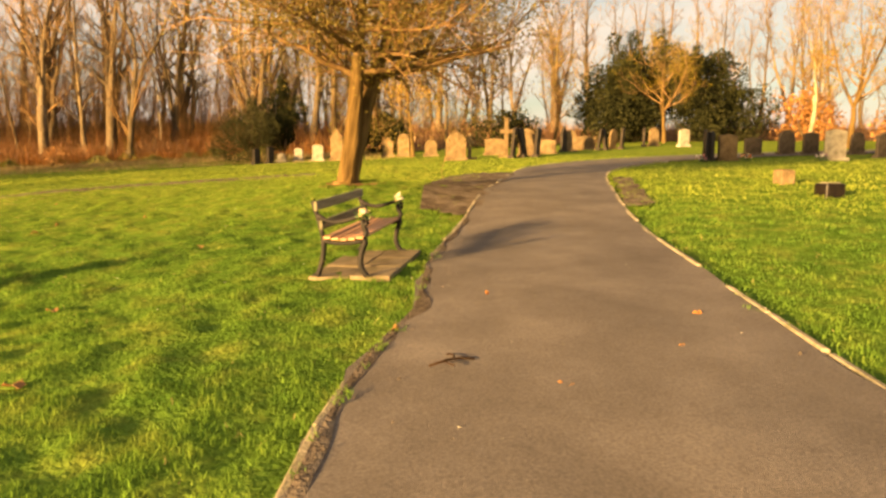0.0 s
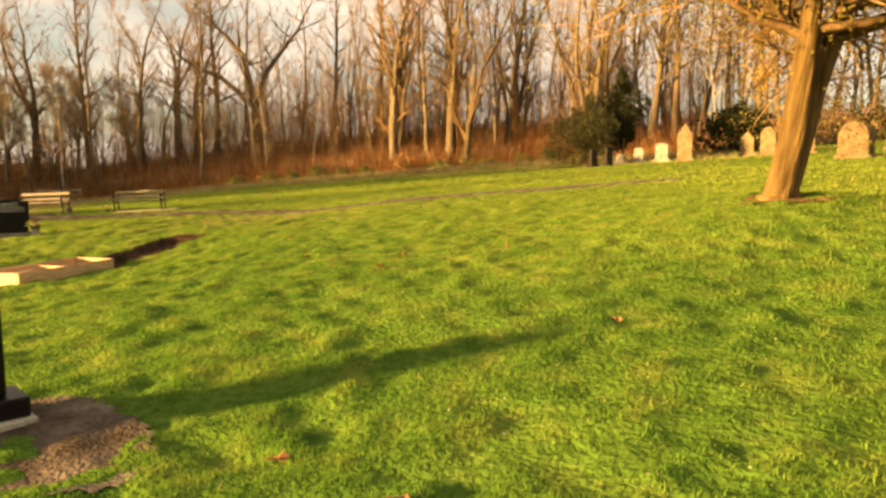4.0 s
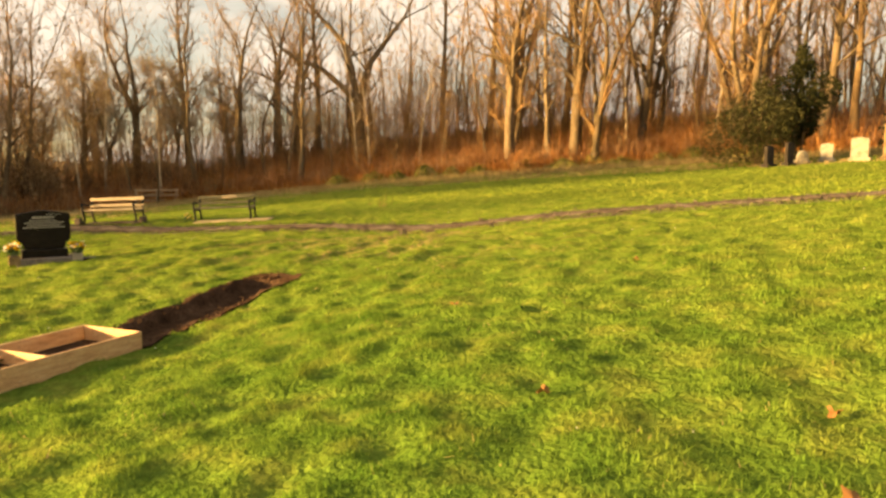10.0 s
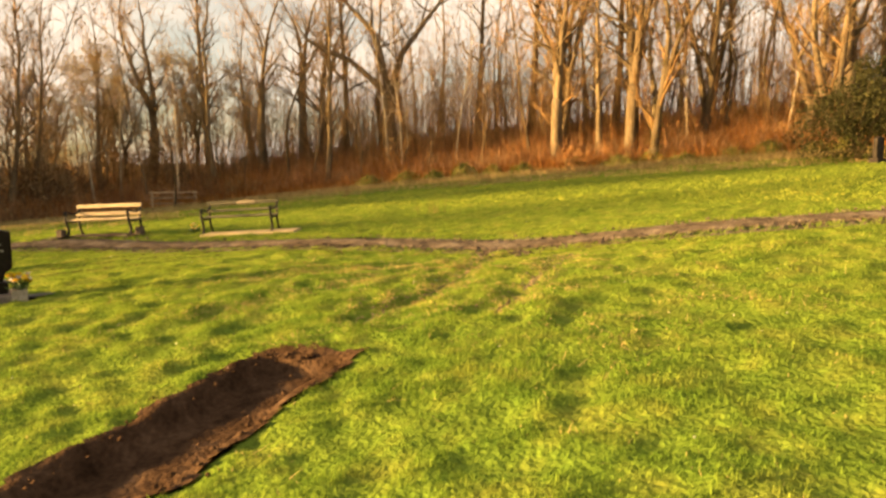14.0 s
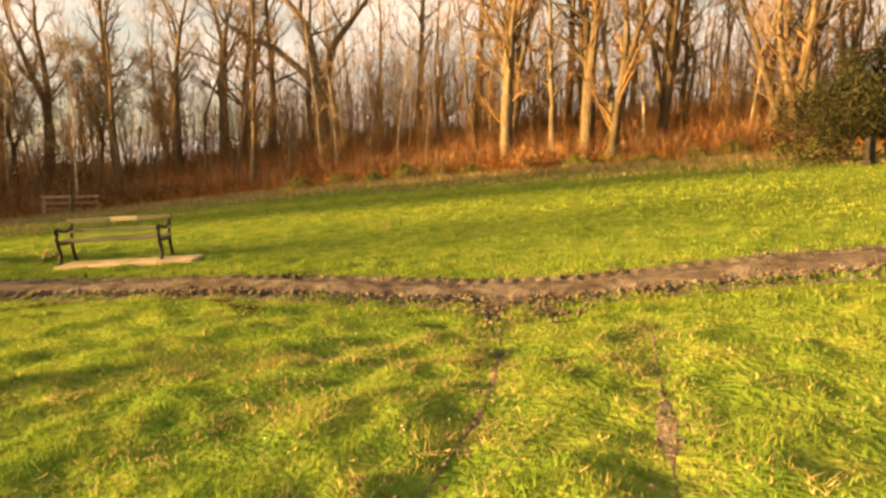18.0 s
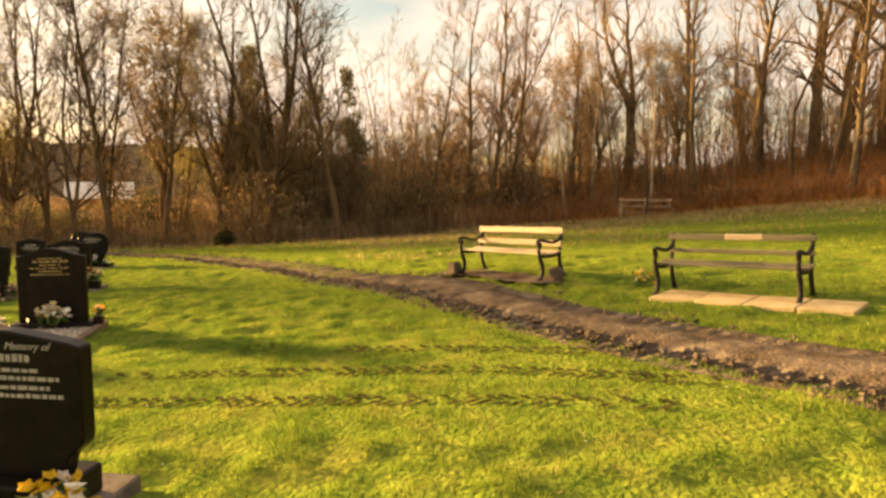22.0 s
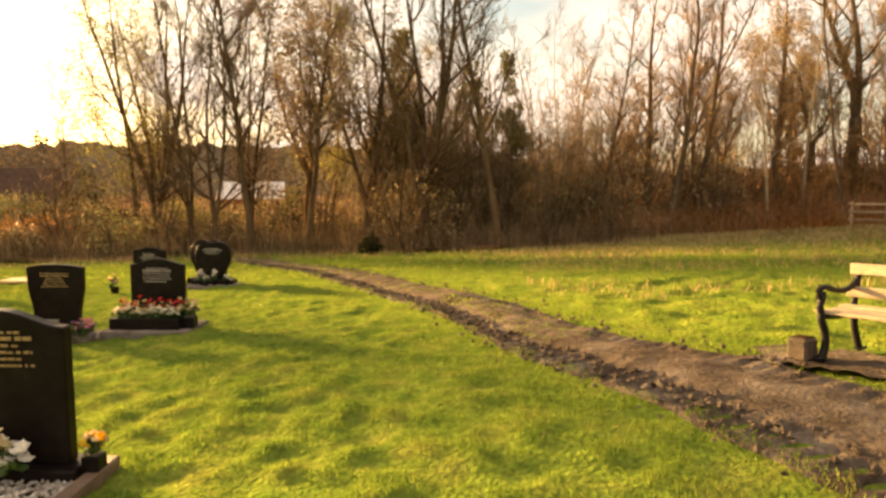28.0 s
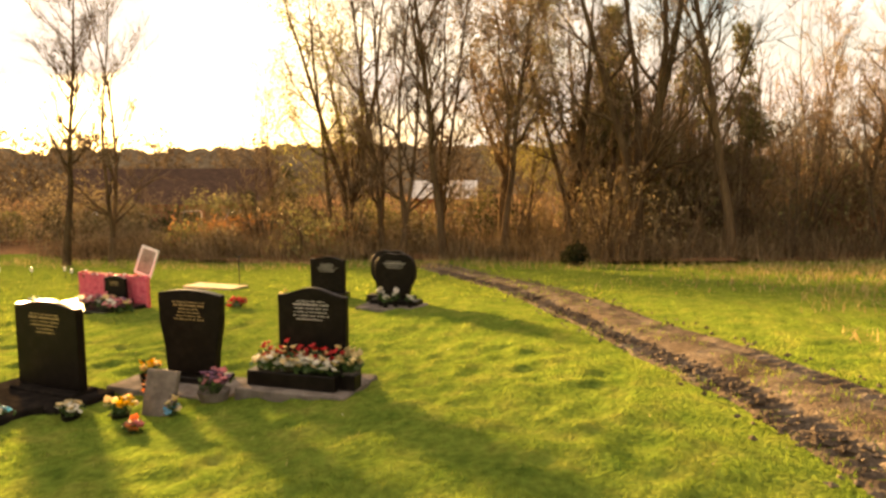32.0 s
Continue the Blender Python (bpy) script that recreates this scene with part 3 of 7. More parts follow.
# soil lining of the shallow open grave plot
px, py = np.arange(-14.3, -12.7, 0.05), np.arange(11.7, 14.7, 0.05)
PX, PY = np.meshgrid(px, py, indexing="ij")
PIT_LINE = np.vstack([np.linspace(a, b, 50, endpoint=False) for a, b in zip(PIT, PIT[1:] + PIT[:1])])
soil_edge = np.clip(near_line(PIT_LINE, PX.ravel(), PY.ravel()), 0, 1).reshape(PX.shape)
deep = np.where(inside(PIT, PX.ravel(), PY.ravel()).reshape(PX.shape), 1, -1) * soil_edge
SZ = level(PX, PY) + 0.018 + turf(PX, PY) - (0.13 + turf(PX, PY)) * np.clip((deep - 0.01) / 0.10, 0, 1) + 0.010 * ripple(PX, PY, 5, 8) + 0.005 * ripple(PX, PY, 21, 9)
limit = -0.05 - 0.045 * ripple(PX, PY, 9, 5)
deep_of = dict(zip(zip(np.round(PX.ravel(), 3), np.round(PY.ravel(), 3)), (deep - limit).ravel()))
cell_ok = lambda c: inside(PIT, c[:, 0], c[:, 1]) | (near_line(PIT_LINE, c[:, 0], c[:, 1]) < 0.085 + 0.03 * ripple(c[:, 0], c[:, 1], 9, 5))
tagged(grid_sheet("open_grave_plot", px, py, SZ, M_SOIL, cell_ok), "shallow dug plot of dark bare soil in the grass", "grave plot", kind="structure")


def ribbon(name, west, east, across, mat, lift):
    """A strip between two edge lines, draped over the ground."""
    n = min(len(west), len(east))
    w = west[np.linspace(0, len(west) - 1, n).round().astype(int)]
    e = east[np.linspace(0, len(east) - 1, n).round().astype(int)]
    t = np.linspace(0, 1, across)[None, :, None]
    p = w[:, None, :] * (1 - t) + e[:, None, :] * t
    z = lift(p[..., 0], p[..., 1], np.broadcast_to(t[..., 0], p.shape[:2]))
    idx = np.arange(n * across).reshape(n, across)
    f = np.stack([idx[:-1, :-1].ravel(), idx[:-1, 1:].ravel(), idx[1:, 1:].ravel(), idx[1:, :-1].ravel()], 1)
    return link_mesh(name, np.dstack([p, z]).reshape(-1, 3).tolist(), f.tolist(), mat)


def ragged(line, toward, amount, seed):
    """The same line with an uneven edge."""
    d = np.gradient(line, axis=0)
    d /= np.linalg.norm(d, axis=1)[:, None]
    nrm = np.stack([d[:, 1], -d[:, 0]], 1) * toward
    return line + nrm * (amount * ripple(line[:, 0], line[:, 1], 5.0, seed))[:, None]


road = ribbon("path_tarmac", ragged(PATH_W, -1, 0.05, 21), ragged(PATH_E, 1, 0.05, 22), 15, M_ASPHALT,
              lambda x, y, t: level(x, y) + 0.016 + 0.035 * np.sin(t * math.pi) + 0.006 * ripple(x, y, 3, 6))
tagged(road, "worn grey-brown tarmac footpath curving uphill through grass", "path", kind="structure")


def mud_lift(x, y, t):
    """Two wheel lanes, bars of tyre tread squeezed up along the southern lane, a rough crown between them."""
    lane = np.exp(-((t - 0.20) / 0.09) ** 2) + np.exp(-((t - 0.80) / 0.11) ** 2)
    along = np.cumsum(np.hypot(np.gradient(x, axis=0), np.gradient(y, axis=0)), axis=0)
    tread = np.clip(1.6 * np.sin(along * 2 * math.pi / 0.19 + t * 20), -1, 1)
    fade = 0.55 + 0.45 * lumps(along * 0 + x, y, 1.1, 5.0)
    bars = np.exp(-((t - 0.84) / 0.11) ** 2) * (0.35 + 0.65 * fade) + 0.35 * np.exp(-((t - 0.14) / 0.08) ** 2) * fade
    crown = np.exp(-((t - 0.5) / 0.2) ** 2)
    body = np.sin(np.clip(t, 0, 1) * math.pi) ** 0.35
    return level(x, y) - 0.012 + body * (0.026 - 0.026 * lane + 0.06 * bars * tread - 0.03 * np.exp(-((t - 0.84) / 0.12) ** 2) + 0.016 * crown + 0.012 * lumps(x, y, 0.3, 2.0) + 0.010 * lumps(x, y, 0.11, 9.0)) - 0.03 * (1 - body)


td = np.gradient(TRACK, axis=0)
td /= np.linalg.norm(td, axis=1)[:, None]
tn = np.stack([-td[:, 1], td[:, 0]], 1)
wide = (TRACK_HALF * (1 + 0.07 * ripple(TRACK[:, 0], TRACK[:, 1], 1.1, 41) + 0.2 * np.clip((TRACK[:, 0] + 19) / 5, 0, 1)))[:, None]
tagged(ribbon("mud_track", ragged(TRACK + tn * wide, 1, 0.045, 42), ragged(TRACK - tn * wide, 1, 0.03, 43), 33, M_MUD, mud_lift),
       "rutted brown mud track with tyre tread marks across the grass", "track", kind="structure")
worn_line = smooth_line(WORN + [WORN[0]], 0.4)


def patch(name, poly, mat, label, category, lift=0.02, step=0.12, rag=0.06, seed=50, bump=0.015, follow=False):
    poly = np.asarray(poly)
    line = smooth_line(list(map(tuple, poly)) + [tuple(poly[0])], 0.1)
    xs, ys = np.arange(poly[:, 0].min() - 0.3, poly[:, 0].max() + 0.3, step), np.arange(poly[:, 1].min() - 0.3, poly[:, 1].max() + 0.3, step)
    X, Y = np.meshgrid(xs, ys, indexing="ij")

    def ok(c):
        d = near_line(line, c[:, 0], c[:, 1])
        return np.where(inside(line, c[:, 0], c[:, 1]), d, -d) > rag * ripple(c[:, 0], c[:, 1], 8, seed)

    if follow:
        lift = lift + turf(X, Y) * calmness(X.ravel(), Y.ravel()).reshape(X.shape)
    return tagged(grid_sheet(name, xs, ys, level(X, Y) + lift + bump * ripple(X, Y, 11, seed + 1), mat, ok), label, category, kind="structure")


verge = PATH_W[(PATH_W[:, 1] > 0.2) & (PATH_W[:, 1] < 12.5)]
for k in range(2):
    verge = np.vstack([verge, (verge[:-1] + verge[1:]) / 2])
    verge = verge[np.argsort(verge[:, 1])]
tagged(ribbon("path_verge", verge + (0.03, 0), ragged(verge + (0.10, 0), 1, 0.05, 24), 5, M_MUD, lambda x, y, t: level(x, y) + 0.031 - 0.008 * t ** 3 + 0.003 * ripple(x, y, 9, 7)),
       "damp earth and crumbs along the tarmac edge", "bare earth", kind="structure")
patch("worn_earth", WORN, M_MUD, "worn bare earth beside the path under a tree", "bare earth", seed=51)
patch("worn_earth", [(3.35, 12.4), (3.9, 12.6), (4.6, 15.8), (5.2, 18.9), (4.75, 18.9), (4.1, 15.9)], M_MUD, "worn bare earth along the path edging", "bare earth", seed=52)
patch("trampled_soil", [(-6.9, 5.0), (-5.6, 5.5), (-5.15, 6.1), (-5.7, 6.5), (-6.7, 6.5)], M_MUD, "trampled bare soil in front of a black headstone", "bare earth", seed=53, step=0.05, bump=0.008)
patch("worn_earth", [(-15.95, 20.6), (-15.2, 20.6), (-15.0, 20.0), (-15.3, 19.6), (-15.7, 19.9)], M_MUD, "churned mud where wheels turned off the track", "bare earth", seed=54, rag=0.2, lift=0.0)
patch("worn_earth", [(-2.75, 14.7), (-1.75, 14.5), (-1.5, 15.2), (-2.1, 15.6), (-2.7, 15.4)], M_LITTER, "bare earth with roots at the foot of a tree", "bare earth", seed=55, rag=0.16, step=0.06, lift=0.0)



def furrow_lift(x, y, t):
    return level(x, y) + (turf(x, y).ravel() * calmness(x.ravel(), y.ravel())).reshape(x.shape) + 0.006 - 0.03 * (2 * t - 1) ** 2


for f in FURROWS[2:4]:  # mud showing through in the wheel furrows
    fl = smooth_line(f, 0.05)
    fn = np.gradient(fl, axis=0)
    fn = np.stack([-fn[:, 1], fn[:, 0]], 1) / np.linalg.norm(fn, axis=1)[:, None]
    half = (0.015 + 0.12 * np.clip(lumps(fl[:, 0], fl[:, 1], 0.35, 3.0) + 0.1, 0, 1))[:, None]
    tagged(ribbon("wheel_furrow", fl + fn * half, fl - fn * half, 6, M_MUD, furrow_lift), "muddy wheel furrow in trampled grass", "wheel rut", kind="structure")
patch("bare_spot", [(-18.75, 19.0), (-18.4, 18.98), (-18.38, 19.12), (-18.7, 19.16)], M_SOIL, "dark bare spot in the lawn", "bare earth", seed=57, rag=0.05, step=0.04, lift=0.012, bump=0.008, follow=True)
patch("bare_spot", [(-18.35, 18.93), (-17.9, 18.82), (-17.85, 18.98), (-18.3, 19.06)], M_SOIL, "dark bare spot in the lawn", "bare earth", seed=58, rag=0.05, step=0.04, lift=0.012, bump=0.008, follow=True)


# path edging, board by board
def edging(line, skip, label):
    base = empty("path_edging", Matrix(), label, "edging", kind="structure")
    lens = np.concatenate([[0], np.cumsum(np.linalg.norm(np.diff(line, axis=0), axis=1))])
    r = random.Random(5)
    s = 0.0
    bm = block(-0.45, 0.45, -0.028, 0.028, -0.14, 0.022, 0.01)
    proto = part("edging_strip", bm, M_EDGING, base)
    first = True
    while s < lens[-1] - 1.0:
        a = np.array([np.interp(s, lens, line[:, k]) for k in (0, 1)])
        b = np.array([np.interp(s + 0.905, lens, line[:, k]) for k in (0, 1)])
        s += 0.915
        mid = (a + b) / 2
        if skip(mid[0], mid[1]):
            continue
        rise = math.atan2(lv(*b) - lv(*a), np.linalg.norm(b - a))
        ob = proto if first else new("edging_strip", proto.data)
        ob.parent = base
        ob.matrix_basis = Matrix.Translation((mid[0], mid[1], (lv(*a) + lv(*b)) / 2 + r.uniform(-0.012, 0.012))) @ Euler((r.uniform(-0.1, 0.1), -rise, math.atan2(b[1] - a[1], b[0] - a[0]) + r.uniform(-0.02, 0.02))).to_matrix().to_4x4()
        first = False


edging(PATH_W, lambda x, y: 4.7 < y < 9.9 or y > 30, "pale concrete strip edging of the path, partly sunk in grass")
edging(PATH_E, lambda x, y: y < 2 and False or y > 30, "pale concrete strip edging along the grass side")

# woodland floor and far ground
def bank(d, y):
    """The rise of the wood's floor behind its northern edge."""
    f = np.clip(np.asarray(d) / 8.0, 0, 1)
    return 2.0 * f * f * (3 - 2 * f) * np.clip((np.asarray(y) - 20) / 16, 0, 1)


wx, wy = np.concatenate([np.arange(-240, -100, 5.0), np.arange(-100, 75, 1.5)]), np.concatenate([np.arange(-160, -62, 5.0), np.arange(-62, 110, 1.5)])
WX, WY = np.meshgrid(wx, wy, indexing="ij")
wood_d = near_line(EDGE[::2], WX.ravel(), WY.ravel()).reshape(WX.shape)
WZ = level(WX, WY) + 0.05 + bank(wood_d, WY) + 0.14 * ripple(WX, WY, 0.9, 61)
tagged(grid_sheet("woodland_floor", wx, wy, WZ, M_LITTER, lambda c: inside(WOOD_POLY, c[:, 0], c[:, 1])), "brown leaf litter floor of the surrounding wood", "woodland floor", kind="structure")


def wood_level(x, y):
    d = float(near_line(EDGE[::2], np.array([x]), np.array([y]))[0])
    if not inside(WOOD_POLY, np.array([x]), np.array([y]))[0]:
        return lv(x, y)
    return lv(x, y) + float(bank(d, y))


def ridge(name, az0, az1, dist, rise, seed, label):
    """A far wooded hill, its crest broken by tree tops."""
    az = np.radians(np.linspace(az0, az1, 260))
    x, y = -20 - np.sin(az) * dist, 15 + np.cos(az) * dist
    fade = np.sin(np.linspace(0, math.pi, 260)) ** 0.35
    r = np.random.default_rng(seed)
    bumps = np.repeat(r.uniform(0, 1, 65), 4)
    round_tops = np.abs(np.sin(np.arange(260) * math.pi / 4)) ** 0.6
    top = fade * (rise * (0.74 + 0.16 * np.sin(np.linspace(0, 7, 260))) + 4.2 * bumps * (0.5 + 0.5 * round_tops) + 1.2 * r.uniform(0, 1, 260))
    verts, faces = [], []
    for k, f in enumerate((0, 0.4, 0.75, 1.0)):
        out = 1 + 0.10 * k
        for i in range(260):
            verts.append((-20 + (x[i] + 20) * out, 15 + (y[i] - 15) * out, -9 + (top[i] + 9) * f))
    for k in range(3):
        for i in range(259):
            faces.append((k * 260 + i, k * 260 + i + 1, (k + 1) * 260 + i + 1, (k + 1) * 260 + i))
    tagged(link_mesh(name, verts, faces, M_HILL), label, "hill", kind="structure")


ridge("backdrop_hill", 70, 175, 260, 21, 71, "distant brown wooded hill on the skyline")
ridge("backdrop_hill", -70, 80, 230, 9, 72, "distant wooded rise behind the trees")


# ---------------------------------------------------------------- trees
def grow(seed, height, r0, stems=1, fork=0.25, spread=0.25, limbs=14, first=0.3, reach=0.26, rise=0.75, subs=5, twigs=4, wobble=0.25, fine=1.0, clear=0.0, lift=0.10):
    """A bare tree as three meshes of tubes: trunk, branches, twigs; and the twig ends."""
    r = np.random.default_rng(seed)
    trunk, boughs, fines, ends = ([], []), ([], []), ([], []), []

    def wander(p0, d, length, n, bend, up):
        pts, p, d = [p0], np.array(p0, float), np.array(d, float)
        for _ in range(n):
            d = d + r.normal(0, bend, 3) + np.array((0, 0, up))
            d /= np.linalg.norm(d)
            p = p + d * length / n
            pts.append(p.copy())
        return np.array(pts)

    shafts = []
    if stems == 1:
        pts = wander((0, 0, -0.15), (r.normal(0, 0.05), r.normal(0, 0.05), 1), height, 9, wobble * 0.22, 0.12)
        shafts.append((pts, r0 * np.clip(1.0 - np.linspace(0, 1, 10) ** 0.9, 0.06, 1) * np.array([1.35, 1.05] + [1] * 8)))
    else:
        low = wander((0, 0, -0.15), (r.normal(0, 0.06), r.normal(0, 0.06), 1), height * fork, 4, wobble * 0.15, 0.1)
        ring_tube(trunk, low, r0 * np.array([1.4, 1.08, 1, 0.95, 0.92]), 9)
        a0 = r.uniform(0, 6.28)
        for k in range(stems):
            a = a0 + k * 6.28 / stems + r.normal(0, 0.25)
            pts = wander(low[-1], (math.cos(a) * spread, math.sin(a) * spread, 1), height * (1 - fork) * r.uniform(0.85, 1), 8, wobble * 0.3, 0.14)
            shafts.append((pts, r0 * 0.68 * np.clip(1.0 - np.linspace(0, 1, 9) ** 0.9, 0.06, 1)))
    for pts, rad in shafts:
        ring_tube(trunk, pts, rad, 8)
        n = max(4, limbs // len(shafts))
        for k in range(n):
            s = first + (0.97 - first) * (k + r.uniform(0, 0.8)) / n if len(shafts) == 1 else clear + (k + r.uniform(0.1, 0.9)) / n * (0.95 - clear)
            i = min(len(pts) - 2, int(s * (len(pts) - 1)))
            t = s * (len(pts) - 1) - i
            p, rr = pts[i] * (1 - t) + pts[i + 1] * t, rad[i] * (1 - t) + rad[i + 1] * t
            a = k * 2.4 + r.uniform(-0.5, 0.5)
            length = height * reach * (1.05 - 0.55 * s) * r.uniform(0.6, 1.15)
            limb = wander(p, (math.cos(a), math.sin(a), rise * r.uniform(0.5, 1.4)), length, 5, 0.17, lift)
            lr = max(0.014, min(rr * 0.6, 0.11)) * np.linspace(1, 0.22, 6)
            ring_tube(boughs, limb, lr, 4)
            for j in range(subs):
                u = 0.25 + 0.75 * (j + r.uniform(0, 0.8)) / subs
                q = min(4, int(u * 5))
                d = limb[q + 1] - limb[q]
                d = d / np.linalg.norm(d) + r.normal(0, 0.55, 3) + np.array((0, 0, 0.25))
                sub = wander(limb[q] + (limb[q + 1] - limb[q]) * (u * 5 - q), d / np.linalg.norm(d), length * r.uniform(0.3, 0.55), 3, 0.2, lift)
                ring_tube(boughs, sub, max(0.010, lr[q] * 0.5) * np.linspace(1, 0.4, 4), 3)
                for _ in range(twigs):
                    m = r.integers(1, 4)
                    e = r.normal(0, 0.6, 3) + (sub[m] - sub[m - 1]) / (np.linalg.norm(sub[m] - sub[m - 1]) + 1e-6) + np.array((0, 0, 0.3))
                    tw = wander(sub[m], e / np.linalg.norm(e), length * r.uniform(0.14, 0.3) + 0.2, 2, 0.22, 0.08)
                    ring_tube(fines, tw[::2] if fine > 1.2 else tw, fine * (np.array((0.011, 0.004)) if fine > 1.2 else np.array((0.011, 0.008, 0.004))), 3)
                    ends += [tw[1], tw[2]]
    return trunk, boughs, fines, np.array(ends)


def leaves(points, per, scatter, size, seed, keep=1.0):
    """Small leaf blades, four corners each, scattered about points."""
    r = np.random.default_rng(seed)
    p = np.repeat(points, per, axis=0)
    p = p[r.uniform(0, 1, len(p)) < keep]
    p = p + r.normal(0, scatter, p.shape)
    n = len(p)
    a = r.normal(0, 1, (n, 3))
    a /= np.linalg.norm(a, axis=1)[:, None]
    b = np.cross(a, r.normal(0, 1, (n, 3)))
    b /= np.linalg.norm(b, axis=1)[:, None] + 1e-9
    s = size * r.uniform(0.6, 1.3, n)[:, None]
    quad = np.stack([p - a * s, p + b * s * 0.55, p + a * s, p - b * s * 0.55], 1).reshape(-1, 3)
    return quad.tolist(), np.arange(4 * n).reshape(n, 4).tolist()


def tree_thing(name, grown, bark, twig, label, category="tree", group="", leaf=None):
    trunk, boughs, fines, ends = grown
    base = empty(name, Matrix(), label, category, group)
    link_mesh("trunk", *trunk, bark, base)
    tagged(link_mesh("limbwork", *boughs, bark if leaf is None else twig, base), kind="stuff")
    tagged(link_mesh("twig_crown", *fines, twig, base, "fine bare twigs"), kind="stuff")
    if leaf:
        tagged(link_mesh("foliage", *leaf[0], leaf[1], base, leaf[2], smooth=False), kind="stuff")
    return base


def stand(ob, x, y, turn=0.0, size=1.0, tilt=0.0, z=None):
    return Matrix.Translation((x, y, wood_level(x, y) - 0.05 if z is None else z)) @ Euler((tilt, 0, radians(turn))).to_matrix().to_4x4() @ Matrix.Scale(size, 4)


WOOD = "trees of the wood round the cemetery"
kinds = [
    tree_thing("tall_tree", grow(11, 20, 0.30, 1, limbs=24, first=0.2, reach=0.2, rise=1.0, twigs=3, fine=1.8), M_BARK, M_TWIG, "tall slender bare winter tree with brown bark", group=WOOD),
    tree_thing("tall_tree", grow(12, 20, 0.40, 2, 0.24, 0.28, 28, reach=0.22, rise=0.8, wobble=0.5, fine=1.6), M_BARK, M_TWIG, "tall bare tree whose trunk forks low", group=WOOD),
    tree_thing("tall_tree", grow(13, 18, 0.19, 1, limbs=22, first=0.22, reach=0.17, rise=1.2, wobble=0.45, twigs=3, fine=1.8), M_BARK, M_TWIG, "thin straight bare tree with upswept twigs", group=WOOD),
    tree_thing("tall_tree", grow(14, 19, 0.34, 3, 0.10, 0.22, 27, reach=0.2, rise=0.9, wobble=0.4, fine=1.6), M_BARK, M_TWIG, "bare tree with three stems from one base", group=WOOD),
    tree_thing("tall_tree", grow(15, 22, 0.27, 1, limbs=22, first=0.25, reach=0.18, rise=1.0, twigs=3, fine=1.8), M_BARK_DARK, M_TWIG_DARK, "tall dark bare tree of the wood", group=WOOD),
    tree_thing("sapling", grow(16, 9, 0.06, 1, limbs=13, first=0.2, reach=0.22, rise=1.3, subs=4, twigs=3, wobble=0.5), M_BARK, M_TWIG, "thin leaning bare sapling at the wood's edge", group=WOOD),
    tree_thing("pale_tree", grow(17, 13, 0.09, 1, limbs=15, first=0.25, reach=0.2, rise=1.2, subs=4, twigs=3), M_BARK_PALE, M_TWIG, "slim bare tree with pale bark", group=WOOD),
]
kinds.append(tree_thing("slender_tree", grow(18, 19, 0.105, 1, limbs=20, first=0.3, reach=0.15, rise=1.2, wobble=0.55, twigs=3, fine=1.6), M_BARK, M_TWIG, "slender pole-like bare tree of the wood", group=WOOD))
far_kinds = [
    tree_thing("far_tree", grow(21, 20, 0.2, 1, limbs=14, first=0.15, reach=0.22, rise=0.9, subs=4, twigs=2, fine=2.6), M_BARK, M_TWIG, "bare tree deep in the wood", group=WOOD),
    tree_thing("far_tree", grow(22, 18, 0.2, 2, 0.15, 0.25, 14, reach=0.22, rise=0.9, subs=4, twigs=2, fine=2.6), M_BARK, M_TWIG, "forked bare tree deep in the wood", group=WOOD),
]
for k in kinds + far_kinds:
    k["proto"] = 1


def plant(ob, x, y, turn=0.0, size=1.0, tilt=0.0, label=""):
    m = stand(ob, x, y, turn, size, tilt)
    if ob.get("proto"):
        del ob["proto"]
        ob.matrix_basis = m
        c = ob
    else:
        c = copy_thing(ob, m.copy()) if ob.scale[0] == 1 else copy_thing(ob, m @ Matrix.Diagonal((1 / ob.scale[0],) * 3 + (1,)))
    if label:
        c["label"] = label
    return c


# single trees that stand out along the wood's edge
g19 = grow(19, 19, 0.52, 2, 0.27, 0.34, 26, reach=0.22, rise=0.7, wobble=0.6, fine=1.6)
crook = np.array([(0, 0, 4.7), (-0.9, -0.9, 6.0), (-2.0, -2.0, 7.3), (-3.2, -3.1, 7.9), (-4.3, -4.1, 8.8), (-5.0, -4.6, 10.2)])
ring_tube(g19[0], crook, [0.27, 0.23, 0.19, 0.15, 0.10, 0.05], 7)
for k, (dx, dz) in enumerate([(0.8, 1.8), (-0.6, 2.2), (0.5, 2.0), (-0.9, 1.2)]):
    p = crook[k + 2 if k < 3 else 5]
    ring_tube(g19[1], [p, p + np.array((dx * 0.5, -dx * 0.4, dz * 0.5)), p + np.array((dx, -dx, dz))], [0.05, 0.035, 0.012], 4)
tree_thing("crooked_tree", g19, M_BARK, M_TWIG, "large bare tree forking into heavy crooked limbs", group=WOOD).matrix_basis = Matrix.Translation((-42.8, 49.4, wood_level(-42.8, 49.4) - 0.1))
plant(kinds[3], -48.4, 47.8, 70, 1.0)
plant(kinds[0], -39.4, 55.9, 10, 1.0)
plant(kinds[1], -30.6, 53.5, 140, 1.05)
plant(kinds[3], -22.5, 58.9, 30, 1.05)
plant(kinds[3], -22.0, 55.0, 100, 1.0)
plant(kinds[6], -56.9, 34.4, 0, 1.0)
plant(kinds[6], -17.2, 56.0, 50, 0.95, 0.08)
plant(kinds[5], -50.5, 36.5, 80, 1.1, 0.14)
plant(kinds[5], -61.5, 40.0, 160, 1.1)

